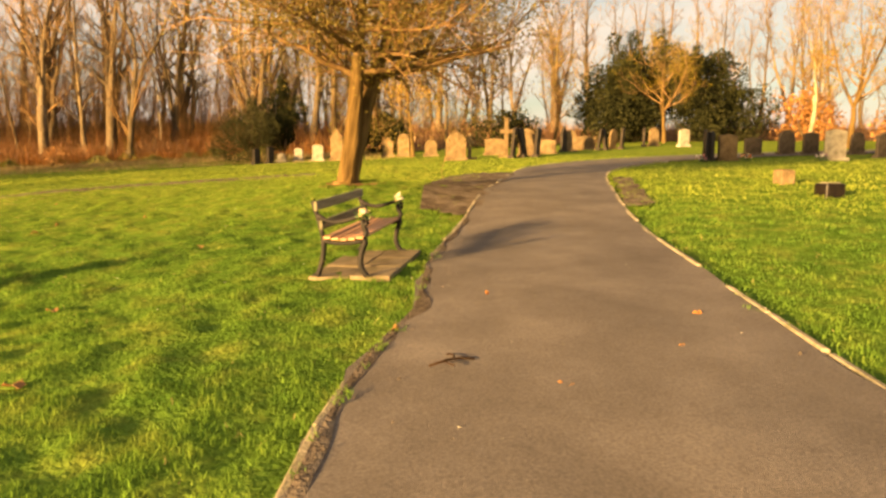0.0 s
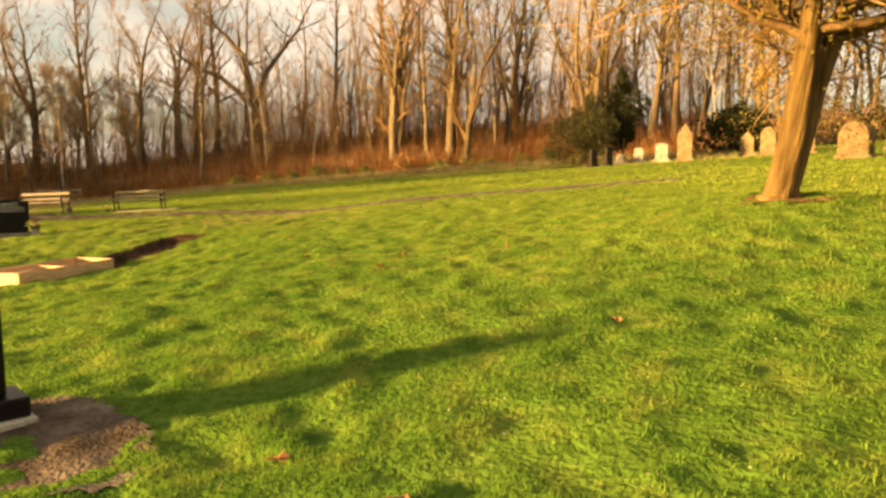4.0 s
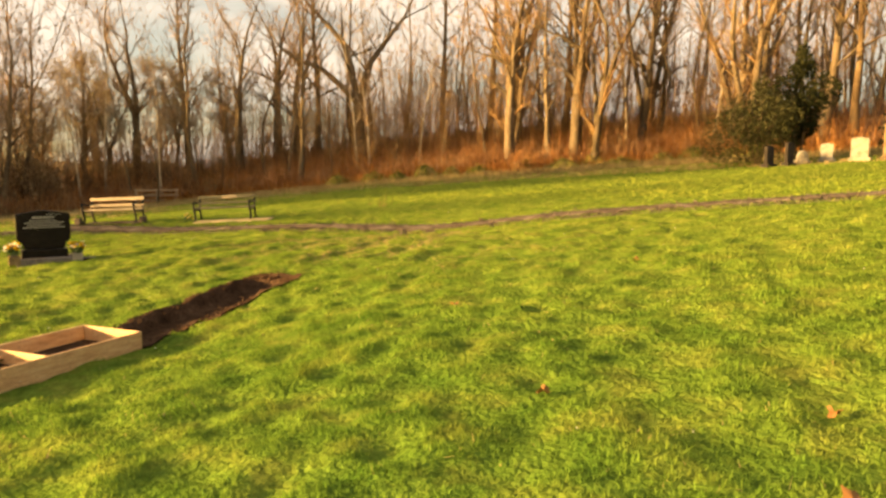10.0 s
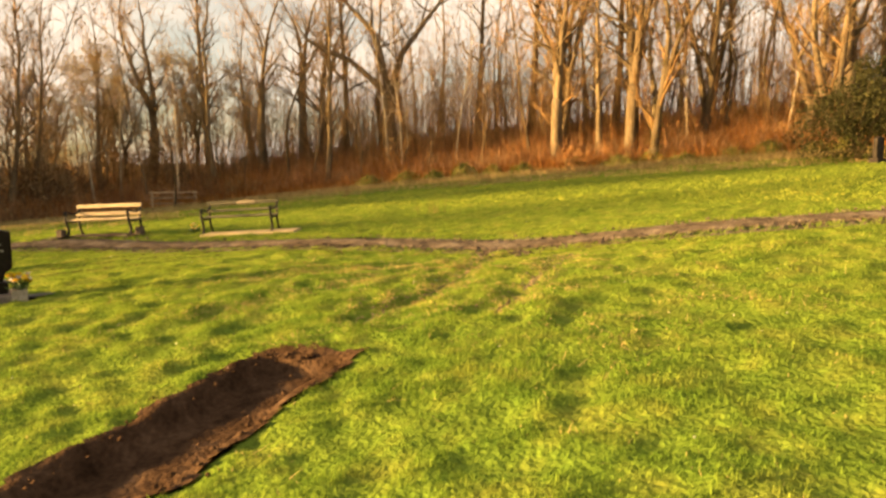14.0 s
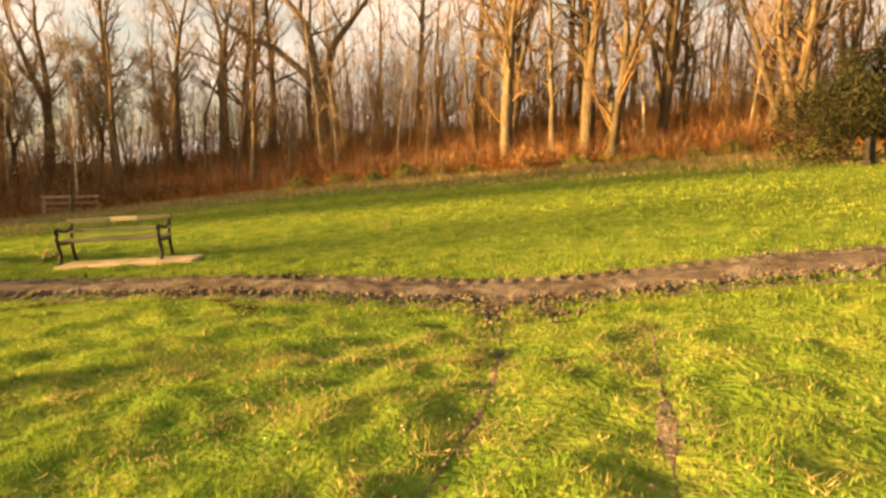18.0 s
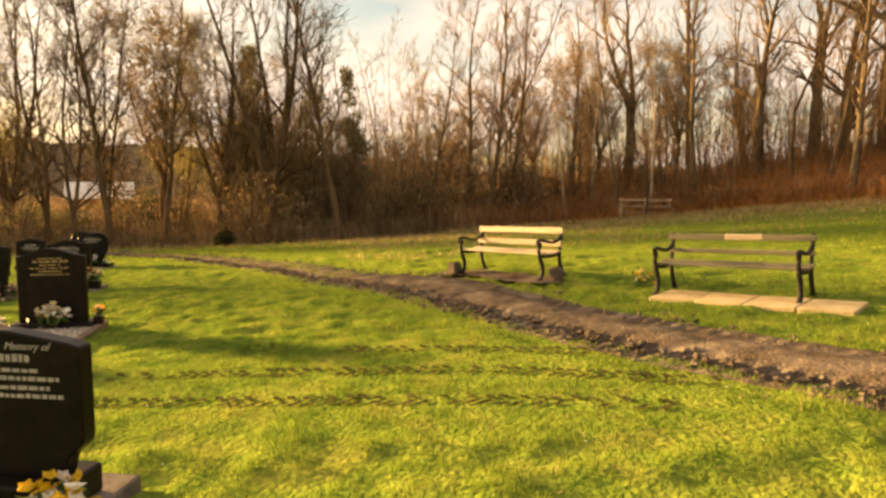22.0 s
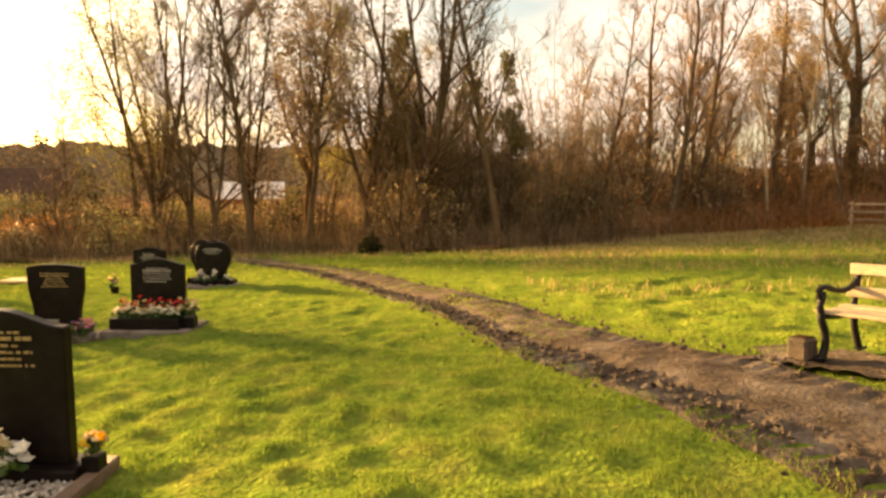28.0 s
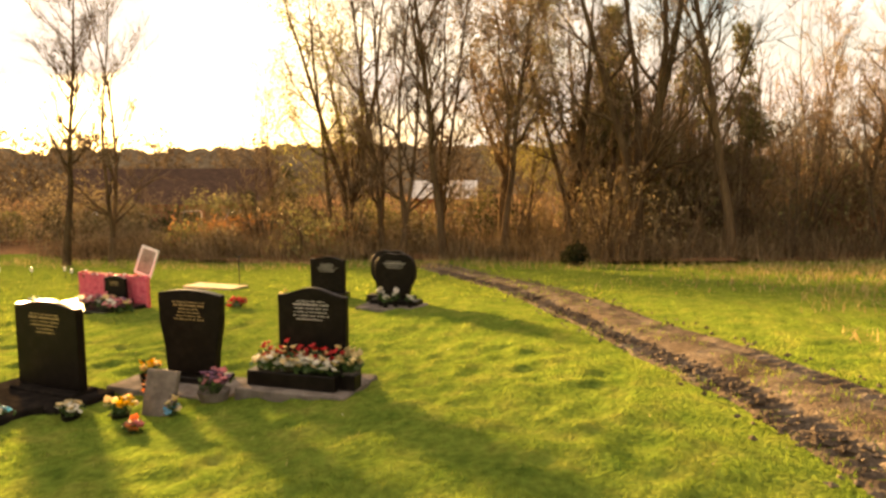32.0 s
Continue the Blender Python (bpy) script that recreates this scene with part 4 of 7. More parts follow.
for sd, x, y, lean in ((23, -23.4, 50.6, 0.03), (24, -30.2, 52.2, -0.04), (25, -14.6, 54.0, 0.02)):
    gi = grow(sd, 19, 0.36, 3, 0.06, 0.16, 27, reach=0.2, rise=0.9, wobble=0.4, fine=1.6)
    bark_points = np.array(gi[0][0])
    bark_points = bark_points[(bark_points[:, 2] < 13) & (bark_points[:, 2] > 0.4)]
    steps = np.random.default_rng(sd).uniform(0, 1, (2, len(bark_points)))
    up = np.column_stack([bark_points[:, :2], bark_points[:, 2] + 2.0 * (steps[0] - 0.5)])
    tree_thing("ivy_clad_tree", gi, M_BARK, M_TWIG, "bare tree whose stems are wrapped in olive-brown ivy", group=WOOD,
               leaf=(leaves(up, 14, 0.17, 0.055, sd, 0.9), M_LEAF_BROWN if sd != 23 else M_LEAF_MAIN, "ivy leaves wrapping the stems")).matrix_basis = stand(None, x, y, 40 * sd, 1.0, lean)

r_wood = random.Random(77)
seg = np.linalg.norm(np.diff(EDGE, axis=0), axis=1)
run = np.concatenate([[0], np.cumsum(seg)])
normals = np.gradient(EDGE, axis=0)
normals /= np.linalg.norm(normals, axis=1)[:, None]
normals = np.stack([-normals[:, 1], normals[:, 0]], 1)


def along_edge(s, off):
    i = min(len(EDGE) - 1, int(np.searchsorted(run, s)))
    return EDGE[i] + normals[i] * off


placed = [(-42.8, 49.4), (-48.4, 47.8), (-30.6, 53.5), (-56.9, 34.4)]
s_north0 = float(run[np.argmin(np.hypot(EDGE[:, 0] + 54, EDGE[:, 1] - 30))])
s_end = run[-1]
for row, (off0, off1, gap) in enumerate([(1.0, 4.5, 1.6), (5, 10, 2.0), (10, 17, 4.6), (18, 28, 8.0), (28, 40, 12.0)]):
    s = s_north0
    while s < s_end - 12:
        x, y = along_edge(s, r_wood.uniform(off0, off1))
        s += gap * r_wood.uniform(0.5, 1.5)
        if any((x - a) ** 2 + (y - b) ** 2 < 1.6 for a, b in placed) or (x > 4 and row < 1):
            continue
        placed.append((x, y))
        src = far_kinds[r_wood.randrange(2)] if row >= 2 else kinds[r_wood.choice((0, 1, 2, 2, 3, 4, 5, 6, 7, 7, 7, 7, 5, 6))]
        plant(src, x, y, r_wood.uniform(0, 360), r_wood.uniform(0.75, 1.12), r_wood.uniform(-0.05, 0.05))

# the thinner western belt: single trees against the bright sky
dark_kinds = [
    tree_thing("western_tree", grow(31, 19, 0.30, 4, 0.14, 0.30, 40, reach=0.2, rise=0.9, subs=6, twigs=6, fine=1.3), M_BARK_DARK, M_TWIG_DARK, "large dark bare tree dividing into several stems", group=WOOD),
    tree_thing("western_tree", grow(32, 18, 0.17, 1, limbs=34, first=0.22, reach=0.2, rise=1.0, subs=6, twigs=6, fine=1.3), M_BARK_DARK, M_TWIG_DARK, "dark bare tree with an upright stem", group=WOOD),
    tree_thing("western_tree", grow(33, 18, 0.15, 2, 0.08, 0.14, 34, reach=0.2, rise=1.1, subs=6, twigs=6, fine=1.3), M_BARK_DARK, M_TWIG_DARK, "dark bare tree with twin stems", group=WOOD),
]
g34 = grow(34, 14, 0.11, 1, limbs=26, first=0.12, reach=0.22, rise=1.0, subs=5)
yellow_tree = tree_thing("yellowing_tree", g34, M_BARK_DARK, M_TWIG_DARK, "slim tree keeping sparse yellow-green leaves", group=WOOD, leaf=(leaves(g34[3], 22, 0.28, 0.045, 3, 0.8), M_LEAF_YELLOW, "sparse yellow-green leaves"))
g35 = grow(35, 13, 0.2, 3, 0.28, 0.4, 36, reach=0.24, rise=0.6, subs=5, twigs=5, wobble=0.4)
brown_tree = tree_thing("brown_leaf_tree", g35, M_BARK_DARK, M_TWIG_DARK, "rounded tree still holding olive-brown leaves", group=WOOD, leaf=(leaves(g35[3], 7, 0.22, 0.07, 5, 0.8), M_LEAF_BROWN, "withered olive-brown leaves"))
for k in dark_kinds + [yellow_tree, brown_tree]:  # each stands where first planted
    k["proto"] = 1
plant(dark_kinds[0], -52.8, 15.8, 40, 1.0)
plant(dark_kinds[1], -53.6, 10.4, 10, 0.95)
plant(dark_kinds[2], -52.0, 6.4, 100, 1.0)
plant(dark_kinds[1], -51.4, 8.3, 200, 1.0)
plant(brown_tree, -55.7, 10.0, 0, 1.0)
plant(brown_tree, -57.6, 13.4, 120, 0.95)
plant(dark_kinds[1], -47.8, -6.5, 60, 0.82)
plant(dark_kinds[2], -49.4, -5.7, 150, 0.85)
plant(yellow_tree, -55.4, 1.9, 0, 1.15)
plant(yellow_tree, -58.4, 10.8, 90, 0.9)
plant(dark_kinds[0], -55.6, 2.6, 75, 0.82)
plant(dark_kinds[2], -53.4, 5.0, 210, 1.0)
plant(dark_kinds[2], -54.2, 7.6, 20, 0.95)
plant(dark_kinds[1], -50.9, 19.1, 160, 1.05, -0.04)
plant(kinds[6], -62.0, 24.6, 10, 1.05)
for x, y, turn, size in ((-60.0, 38.5, 40, 0.85), (-63.5, 35.0, 200, 0.8), (-57.5, 43.0, 300, 0.8), (-66.0, 40.0, 90, 0.9), (-55.0, 46.5, 10, 0.7), (-65.0, 29.5, 250, 0.75)):
    plant(brown_tree, x, y, turn, size, 0, "rounded tree holding rust-brown leaves above the scrub")
plant(dark_kinds[2], -57.5, 29.5, 70, 0.8)
plant(dark_kinds[1], -60.5, -4.0, 250, 0.55)
for x, y, q, t in [(-57, 13, 0, 30), (-59, 18.5, 1, 60), (-64, 33, 1, 10), (-66, 26, 2, 80), (-59, 26, 1, 300), (-69, 37, 1, 40), (-66, 15, 2, 140)]:
    plant(dark_kinds[q], x, y, t, 0.8)


# ---------------------------------------------------------------- undergrowth
def stems(name, spots, low, high, width, mat, label, category, seed, lean=0.35, kind="stuff"):
    """Arching stems, two bent strips each, growing at spots."""
    r = np.random.default_rng(seed)
    n = len(spots)
    h = r.uniform(low, high, n)
    a, l = r.uniform(0, 6.28, n), np.abs(r.normal(0, lean, n))
    d = np.stack([np.cos(a) * l, np.sin(a) * l, np.ones(n)], 1)
    side = np.stack([-np.sin(a + r.normal(0, 1, n)), np.cos(a), np.zeros(n)], 1)
    side /= np.linalg.norm(side, axis=1)[:, None]
    w = width * r.uniform(0.6, 1.4, n)
    p0 = spots
    p1 = p0 + d * (h * 0.55)[:, None]
    d2 = d.copy()
    d2[:, :2] *= 2.6
    d2[:, 2] *= 0.75
    p2 = p1 + d2 * (h * 0.45)[:, None]
    s = side * w[:, None] / 2
    v = np.stack([p0 - s, p0 + s, p1 + s * 0.8, p1 - s * 0.8, p2], 1).reshape(-1, 3)
    k = np.arange(n)[:, None] * 5
    faces = (k + np.array([[0, 1, 2, 3]])).tolist() + (k + np.array([[3, 2, 4]])).tolist()
    return tagged(link_mesh(name, v.tolist(), faces, mat, smooth=False), label, category, kind=kind)


def edge_spots(n, s0, s1, off0, off1, seed, clump=0.0):
    r = np.random.default_rng(seed)
    s = r.uniform(s0, s1, n)
    if clump:
        c = r.uniform(s0, s1, max(3, n // 60))
        s = c[r.integers(0, len(c), n)] + r.normal(0, clump, n)
    i = np.clip(np.searchsorted(run, s), 0, len(EDGE) - 1)
    p = EDGE[i] + normals[i] * r.uniform(off0, off1, n)[:, None] + r.normal(0, 0.25, (n, 2))
    d = near_line(EDGE[::3], p[:, 0], p[:, 1]) * inside(WOOD_POLY, p[:, 0], p[:, 1])
    z = level(p[:, 0], p[:, 1]) + bank(d, p[:, 1])
    return np.stack([p[:, 0], p[:, 1], z], 1)


s_west0 = float(run[np.argmin(np.hypot(EDGE[:, 0] + 51.5, EDGE[:, 1] + 12))])
s_nw = float(run[np.argmin(np.hypot(EDGE[:, 0] + 49.6, EDGE[:, 1] - 16))])
s_graves = float(run[np.argmin(np.hypot(EDGE[:, 0] + 12, EDGE[:, 1] - 53))])
stems("undergrowth", edge_spots(34000, s_north0 - 4, s_graves, 0.3, 9, 81), 0.4, 2.0, 0.03, M_BRAMBLE, "tangled red-brown bramble and scrub under the trees", "undergrowth", 82)
stems("undergrowth", edge_spots(15000, s_north0, s_graves, 7, 22, 83), 0.8, 2.6, 0.05, M_BRAMBLE, "dense brown scrub deeper in the wood", "undergrowth", 84)
stems("undergrowth", edge_spots(9000, s_graves, s_end, 0, 14, 85), 0.6, 1.9, 0.04, M_BRAMBLE, "low brown scrub behind the old graves", "undergrowth", 86)
stems("undergrowth", edge_spots(15000, s_west0, s_north0, 0.0, 8, 87), 0.2, 1.4, 0.024, M_SCRUB, "tangled dark scrub and saplings along the western belt", "undergrowth", 88)
stems("undergrowth", edge_spots(1600, s_west0 + 18, s_north0 + 12, 3, 15, 187), 1.5, 4.2, 0.028, M_SCRUB, "tall thin brown saplings along the western belt", "undergrowth", 188, 0.22)
stems("bramble_arcs", edge_spots(5200, s_north0 - 2, s_graves + 4, 0.2, 5.5, 281, 1.1), 0.8, 2.3, 0.032, M_BRACKEN, "tan arching bramble stems at the wood's edge", "brambles", 282, 0.95)
stems("bramble_arcs", edge_spots(2600, s_west0, s_north0, 0.5, 6.0, 283, 1.0), 0.6, 1.9, 0.026, M_SCRUB, "grey-brown arching bramble stems below the western trees", "brambles", 284, 0.95)
stems("bracken", edge_spots(15000, s_north0 + 4, s_graves + 4, -0.8, 2.6, 89, 0.8), 0.3, 1.0, 0.035, M_BRACKEN, "orange dead bracken along the wood's edge", "bracken", 90, 0.6)
stems("long_grass", edge_spots(26000, s_north0 - 6, s_graves + 6, -4.0, 1.0, 91), 0.12, 0.45, 0.026, M_STRAW, "long straw-coloured grass at the edge of the wood", "long grass", 92, 0.5)
stems("long_grass", edge_spots(4200, s_west0, s_north0 - 4, -3.5, 0.8, 93), 0.08, 0.3, 0.016, M_STRAW, "rough pale grass below the western trees", "long grass", 94, 0.5)


def brushwood(name, spots, low, high, width, twigs, mat, label, seed):
    """Thin straight poles, each with a spray of side twigs."""
    r = np.random.default_rng(seed)
    n = len(spots)
    h = r.uniform(low, high, n)
    lean = r.normal(0, 0.09, (n, 2))
    tips = spots + np.stack([lean[:, 0] * h, lean[:, 1] * h, h], 1)
    a = r.uniform(0, 6.28, n)
    s = np.stack([np.cos(a), np.sin(a), 0 * a], 1) * (width * r.uniform(0.5, 1.4, n))[:, None] / 2
    tri = [np.stack([spots - s, spots + s, tips], 1)]
    for k in range(twigs):
        u = r.uniform(0.22, 0.97, n)[:, None]
        p = spots * (1 - u) + tips * u
        a, q = r.uniform(0, 6.28, n), (h * r.uniform(0.08, 0.24, n) * (1.25 - u[:, 0]))
        e = p + np.stack([np.cos(a) * q, np.sin(a) * q, q * r.uniform(0.2, 1.5, n)], 1)
        d = np.stack([-np.sin(a), np.cos(a), r.normal(0, 0.5, n)], 1) * width * 0.3
        tri.append(np.stack([p - d, p + d, e], 1))
    v = np.stack(tri, 1).reshape(-1, 3)
    return tagged(link_mesh(name, v.tolist(), np.arange(len(v)).reshape(-1, 3).tolist(), mat, smooth=False), label, "brushwood", kind="stuff")


brushwood("brushwood", edge_spots(2000, s_north0, s_graves, 3, 14, 291), 3, 9, 0.05, 16, M_TWIG, "thin brown poles and brushwood among the trees", 292)
brushwood("brushwood", edge_spots(600, s_north0, s_graves + 20, 12, 34, 293), 6, 15, 0.09, 16, M_TWIG, "tall thin poles and brushwood deep in the wood", 294)
brushwood("brushwood", edge_spots(1300, s_west0 + 24, s_north0, 5, 18, 295), 4, 10, 0.05, 18, M_TWIG_DARK, "olive-brown brushwood in the western belt", 296)
brushwood("brushwood", edge_spots(420, s_west0 - 14, s_west0 + 26, 4, 14, 297), 1.5, 4, 0.035, 14, M_TWIG_DARK, "low brown brushwood before the houses", 298)


stems("long_grass", edge_spots(16000, s_nw, s_graves + 6, -10.5, -2.0, 191, 0.9), 0.06, 0.22, 0.026, M_STRAW, "rough straw-coloured tussocks before the wood", "long grass", 192, 0.6)
bush_kinds = [
    tree_thing("bare_bush", grow(61, 4.2, 0.045, 6, 0.03, 0.42, 24, reach=0.3, rise=0.9, subs=2, twigs=2, fine=1.5), M_BARK, M_TWIG, "bare brown many-stemmed bush at the wood's edge", "bush", "bare bushes of the wood"),
    tree_thing("bare_bush", grow(62, 5.5, 0.05, 5, 0.03, 0.3, 25, reach=0.26, rise=1.0, subs=2, twigs=2, fine=1.7), M_BARK, M_TWIG, "tall bare brown bush with upright stems", "bush", "bare bushes of the wood"),
    tree_thing("bare_bush", grow(63, 5.0, 0.05, 6, 0.03, 0.35, 24, reach=0.28, rise=0.9, subs=2, twigs=3, fine=1.7), M_BARK_DARK, M_TWIG_DARK, "dark bare thicket bush", "bush", "bare bushes of the wood"),
]
for k in bush_kinds:
    k["proto"] = 1
s = s_west0 + 6
while s < s_end - 20:
    west = s < s_north0 + 6
    x, y = along_edge(s, r_wood.uniform(1.0, 9.0))
    s += r_wood.uniform(1.4, 2.9) if s < s_graves else r_wood.uniform(3, 6)
    plant(bush_kinds[r_wood.choice((1, 2, 2) if west else (0, 0, 1))], x, y, r_wood.uniform(0, 360), r_wood.uniform(0.6, 1.25))

for k in range(32):
    x, y = along_edge(r_wood.uniform(s_nw - 4, s_north0 + 20), r_wood.uniform(2, 15))
    plant(bush_kinds[r_wood.choice((1, 1, 2))], x, y, r_wood.uniform(0, 360), r_wood.uniform(1.1, 1.8))


def hummock(x, y, w, d, h, turn, seed, mat, label):
    """A low rough mound with an uneven skin."""
    n, rings = 22, 7
    verts, faces = [], []
    for j in range(rings + 1):
        f = j / rings
        for k in range(n):
            a = k * 2 * math.pi / n
            q = 1 + 0.16 * math.sin(3 * a + seed) + 0.10 * math.sin(7 * a + 2 * seed)
            ca, sa = math.cos(a) * w * 0.5 * f * q, math.sin(a) * d * 0.5 * f * q
            z = h * (math.cos(f * math.pi / 2) ** 1.2) * (1 + 0.25 * math.sin(5 * a + 3 * f + seed)) - 0.12 * f
            verts.append((ca, sa, z))
    for j in range(rings):
        for k in range(n):
            faces.append((j * n + k, j * n + (k + 1) % n, (j + 1) * n + (k + 1) % n, (j + 1) * n + k))
    ob = link_mesh("grass_hummock", verts, faces, mat)
    ob.matrix_basis = Matrix.Translation((x, y, lv(x, y))) @ Euler((0, 0, radians(turn))).to_matrix().to_4x4()
    tagged(ob, label, "hummock", "hummocks at the wood's edge")
    r = np.random.default_rng(seed + 900)
    a, f = r.uniform(0, 6.28, 420), np.sqrt(r.uniform(0, 1, 420))
    q = 1 + 0.16 * np.sin(3 * a + seed) + 0.10 * np.sin(7 * a + 2 * seed)
    u, v = np.cos(a) * w * 0.5 * f * q, np.sin(a) * d * 0.5 * f * q
    z = h * np.cos(f * math.pi / 2) ** 1.2 * (1 + 0.25 * np.sin(5 * a + 3 * f + seed)) - 0.12 * f - 0.03
    c, n = math.cos(radians(turn)), math.sin(radians(turn))
    hummock_tops.append(np.stack([x + u * c - v * n, y + u * n + v * c, lv(x, y) + z], 1))


hummock_tops = []
s_mid = float(run[np.argmin(np.hypot(EDGE[:, 0] + 40, EDGE[:, 1] - 44))])
for k in range(15):
    x, y = along_edge(s_mid + k * (s_graves - s_mid) / 15 + r_wood.uniform(-0.6, 0.6), r_wood.uniform(-1.2, 1.0))
    hummock(x, y, r_wood.uniform(1.6, 3.4), r_wood.uniform(1.0, 1.8), r_wood.uniform(0.4, 0.85), r_wood.uniform(0, 50), k, M_ROUGH, "rough green and straw-coloured hummock at the wood's edge")
hummock_tops = np.vstack(hummock_tops)
stems("long_grass", hummock_tops[::2], 0.15, 0.5, 0.022, M_STRAW, "straw-coloured grass tufts on the hummocks", "long grass", 195, 0.7)
stems("long_grass", hummock_tops[1::2], 0.15, 0.45, 0.024, M_BLADE, "green grass tufts on the hummocks", "long grass", 196, 0.7)


rr_ = np.random.default_rng(46)
rough = np.stack([rr_.uniform(-47, -31, 9000), rr_.uniform(17.5, 33, 9000)], 1)
rough = rough[(ripple(rough[:, 0], rough[:, 1], 0.9, 15) > -0.2) & (rough[:, 1] > 16.6 + 0.28 * (rough[:, 0] + 33) * -1) & ~inside(WOOD_POLY, rough[:, 0], rough[:, 1])]
stems("long_grass", np.column_stack([rough, level(rough[:, 0], rough[:, 1])]), 0.06, 0.22, 0.014, M_STRAW, "rough pale unmown grass above the track", "long grass", 96, 0.5)
weeds = np.concatenate([np.stack([rr_.normal(cx, 0.16, 14), rr_.normal(cy, 0.16, 14)], 1) for cx, cy in [(-27.5, 36.5), (-23.0, 37.5), (-31.5, 33), (-36, 24.5), (-38.5, 27), (-20.5, 25.0), (-34.5, 30), (-41, 29)]])
stems("weed_stalks", np.column_stack([weeds, level(weeds[:, 0], weeds[:, 1])]), 0.25, 0.6, 0.012, M_TWIG, "dry brown weed stalks standing in the grass", "weeds", 97, 0.3)


# evergreen and leafy masses
def leaf_mass(centres, radii, count, size, seed, squash=1.0):
    """Points on and in a set of uneven lobes."""
    r = np.random.default_rng(seed)
    c, rad = np.asarray(centres, float), np.asarray(radii, float)
    pick = r.choice(len(c), count, p=rad ** 2 / np.sum(rad ** 2))
    d = r.normal(0, 1, (count, 3))
    d /= np.linalg.norm(d, axis=1)[:, None]
    f = 1 - 0.45 * r.uniform(0, 1, count) ** 2.2
    wob = 1 + 0.22 * np.sin(d[:, 0] * 5 + pick) * np.sin(d[:, 2] * 6 + pick * 2)
    p = c[pick] + d * (rad[pick] * f * wob)[:, None] * np.array((1, 1, squash))
    return leaves(p, 1, 0.03, size, seed + 1)


def shrub(name, x, y, height, wide, count, size, mat, label, category, seed, bark=M_BARK_DARK, cone=False):
    r = np.random.default_rng(seed)
    base = empty(name, Matrix.Translation((x, y, lv(x, y) - 0.03)), label, category)
    acc = ([], [])
    for k in range(4):
        a = r.uniform(0, 6.28)
        top = np.array((math.cos(a) * wide * 0.22, math.sin(a) * wide * 0.22, height * r.uniform(0.55, 0.8)))
        ring_tube(acc, [np.array((0.05 * math.cos(a), 0.05 * math.sin(a), -0.05)), top * 0.5 + r.normal(0, 0.06, 3), top], [0.07, 0.05, 0.02], 6)
    link_mesh("trunk", *acc, bark, base)
    cs, rs = [], []
    for k in range(16):
        h = r.uniform(0.12, 0.92)
        w = wide * 0.5 * ((1.05 - h) if cone else math.sin(min(1, h + 0.18) * math.pi) ** 0.6)
        a, q = r.uniform(0, 6.28), r.uniform(0.25, 0.75)
        cs.append((math.cos(a) * w * q, math.sin(a) * w * q, h * height))
        rs.append(max(0.18 * wide * 0.5, w * r.uniform(0.45, 0.7)))
    v, f = leaf_mass(cs, rs, count, size, seed)
    v = [(p[0], p[1], max(p[2], 0.12)) for p in v]
    tagged(link_mesh("foliage", v, f, mat, base, smooth=False), kind="stuff")
    return base


shrub("holly_bush", -12.6, 44.8, 4.4, 4.4, 12000, 0.06, M_LEAF_BUSH, "rounded olive-green holly bush at the edge of the graves", "bush", 101)
shrub("evergreen_tree", -11.0, 46.4, 6.2, 3.4, 11000, 0.075, M_LEAF_DARK, "dark green evergreen beside a holly bush", "evergreen", 102)
shrub("yew_tree", 15.0, 61.0, 10.0, 7.0, 16150, 0.125, M_LEAF_DARK, "tall dense dark yew behind the old graves", "yew tree", 103)
shrub("yew_tree", 20.0, 64.0, 11.0, 8.0, 16150, 0.125, M_LEAF_DARK, "tall dense dark yew behind the old graves", "yew tree", 104)
shrub("yew_tree", 17.3, 63.0, 10.6, 7.0, 13600, 0.125, M_LEAF_DARK, "tall dense dark yew behind the old graves", "yew tree", 121)
shrub("yew_tree", 22.8, 62.0, 9.6, 6.0, 13600, 0.125, M_LEAF_DARK, "tall dense dark yew behind the old graves", "yew tree", 122)
shrub("yew_tree", 25.6, 63.0, 9.8, 7.5, 16150, 0.125, M_LEAF_DARK, "broad dense dark yew behind the old graves", "yew tree", 105)
shrub("evergreen_shrub", -4.5, 52.5, 3.0, 5.0, 3500, 0.14, M_LEAF_DARK, "low dark evergreen shrub behind the old graves", "shrub", 106)
shrub("evergreen_shrub", 5.0, 56.0, 3.0, 6.0, 3500, 0.14, M_LEAF_DARK, "low dark evergreen shrub behind the old graves", "shrub", 107)
shrub("rust_shrub", 33.0, 62.0, 5.0, 7.0, 4200, 0.15, M_LEAF_RUST, "rust-coloured autumn shrub by the far graves", "shrub", 108)
shrub("rust_shrub", 40.0, 58.0, 4.6, 7.0, 4200, 0.15, M_LEAF_RUST, "rust-coloured autumn shrub by the far graves", "shrub", 109)
shrub("ivy_clump", -59.0, 15.0, 10.0, 5.6, 5000, 0.10, M_LEAF_BROWN, "ivy-covered tree clump in the western belt", "ivy", 110)
shrub("ivy_clump", -57.5, 18.6, 11.0, 4.6, 5000, 0.10, M_LEAF_HOLLY, "ivy-covered tree clump in the western belt", "ivy", 111)
shrub("dark_bush", -48.3, 13.7, 0.9, 1.1, 900, 0.06, M_LEAF_DARK, "small rounded dark bush at the wood's edge", "bush", 112)
shrub("hedge_bush", -58.0, 3.0, 2.6, 6.0, 3800, 0.07, M_LEAF_HOLLY, "low green-brown bush below the western trees", "bush", 113)
shrub("hedge_bush", -62.0, -8.0, 3.0, 7.0, 3800, 0.09, M_LEAF_HOLLY, "brownish hedge in front of the houses", "bush", 114)
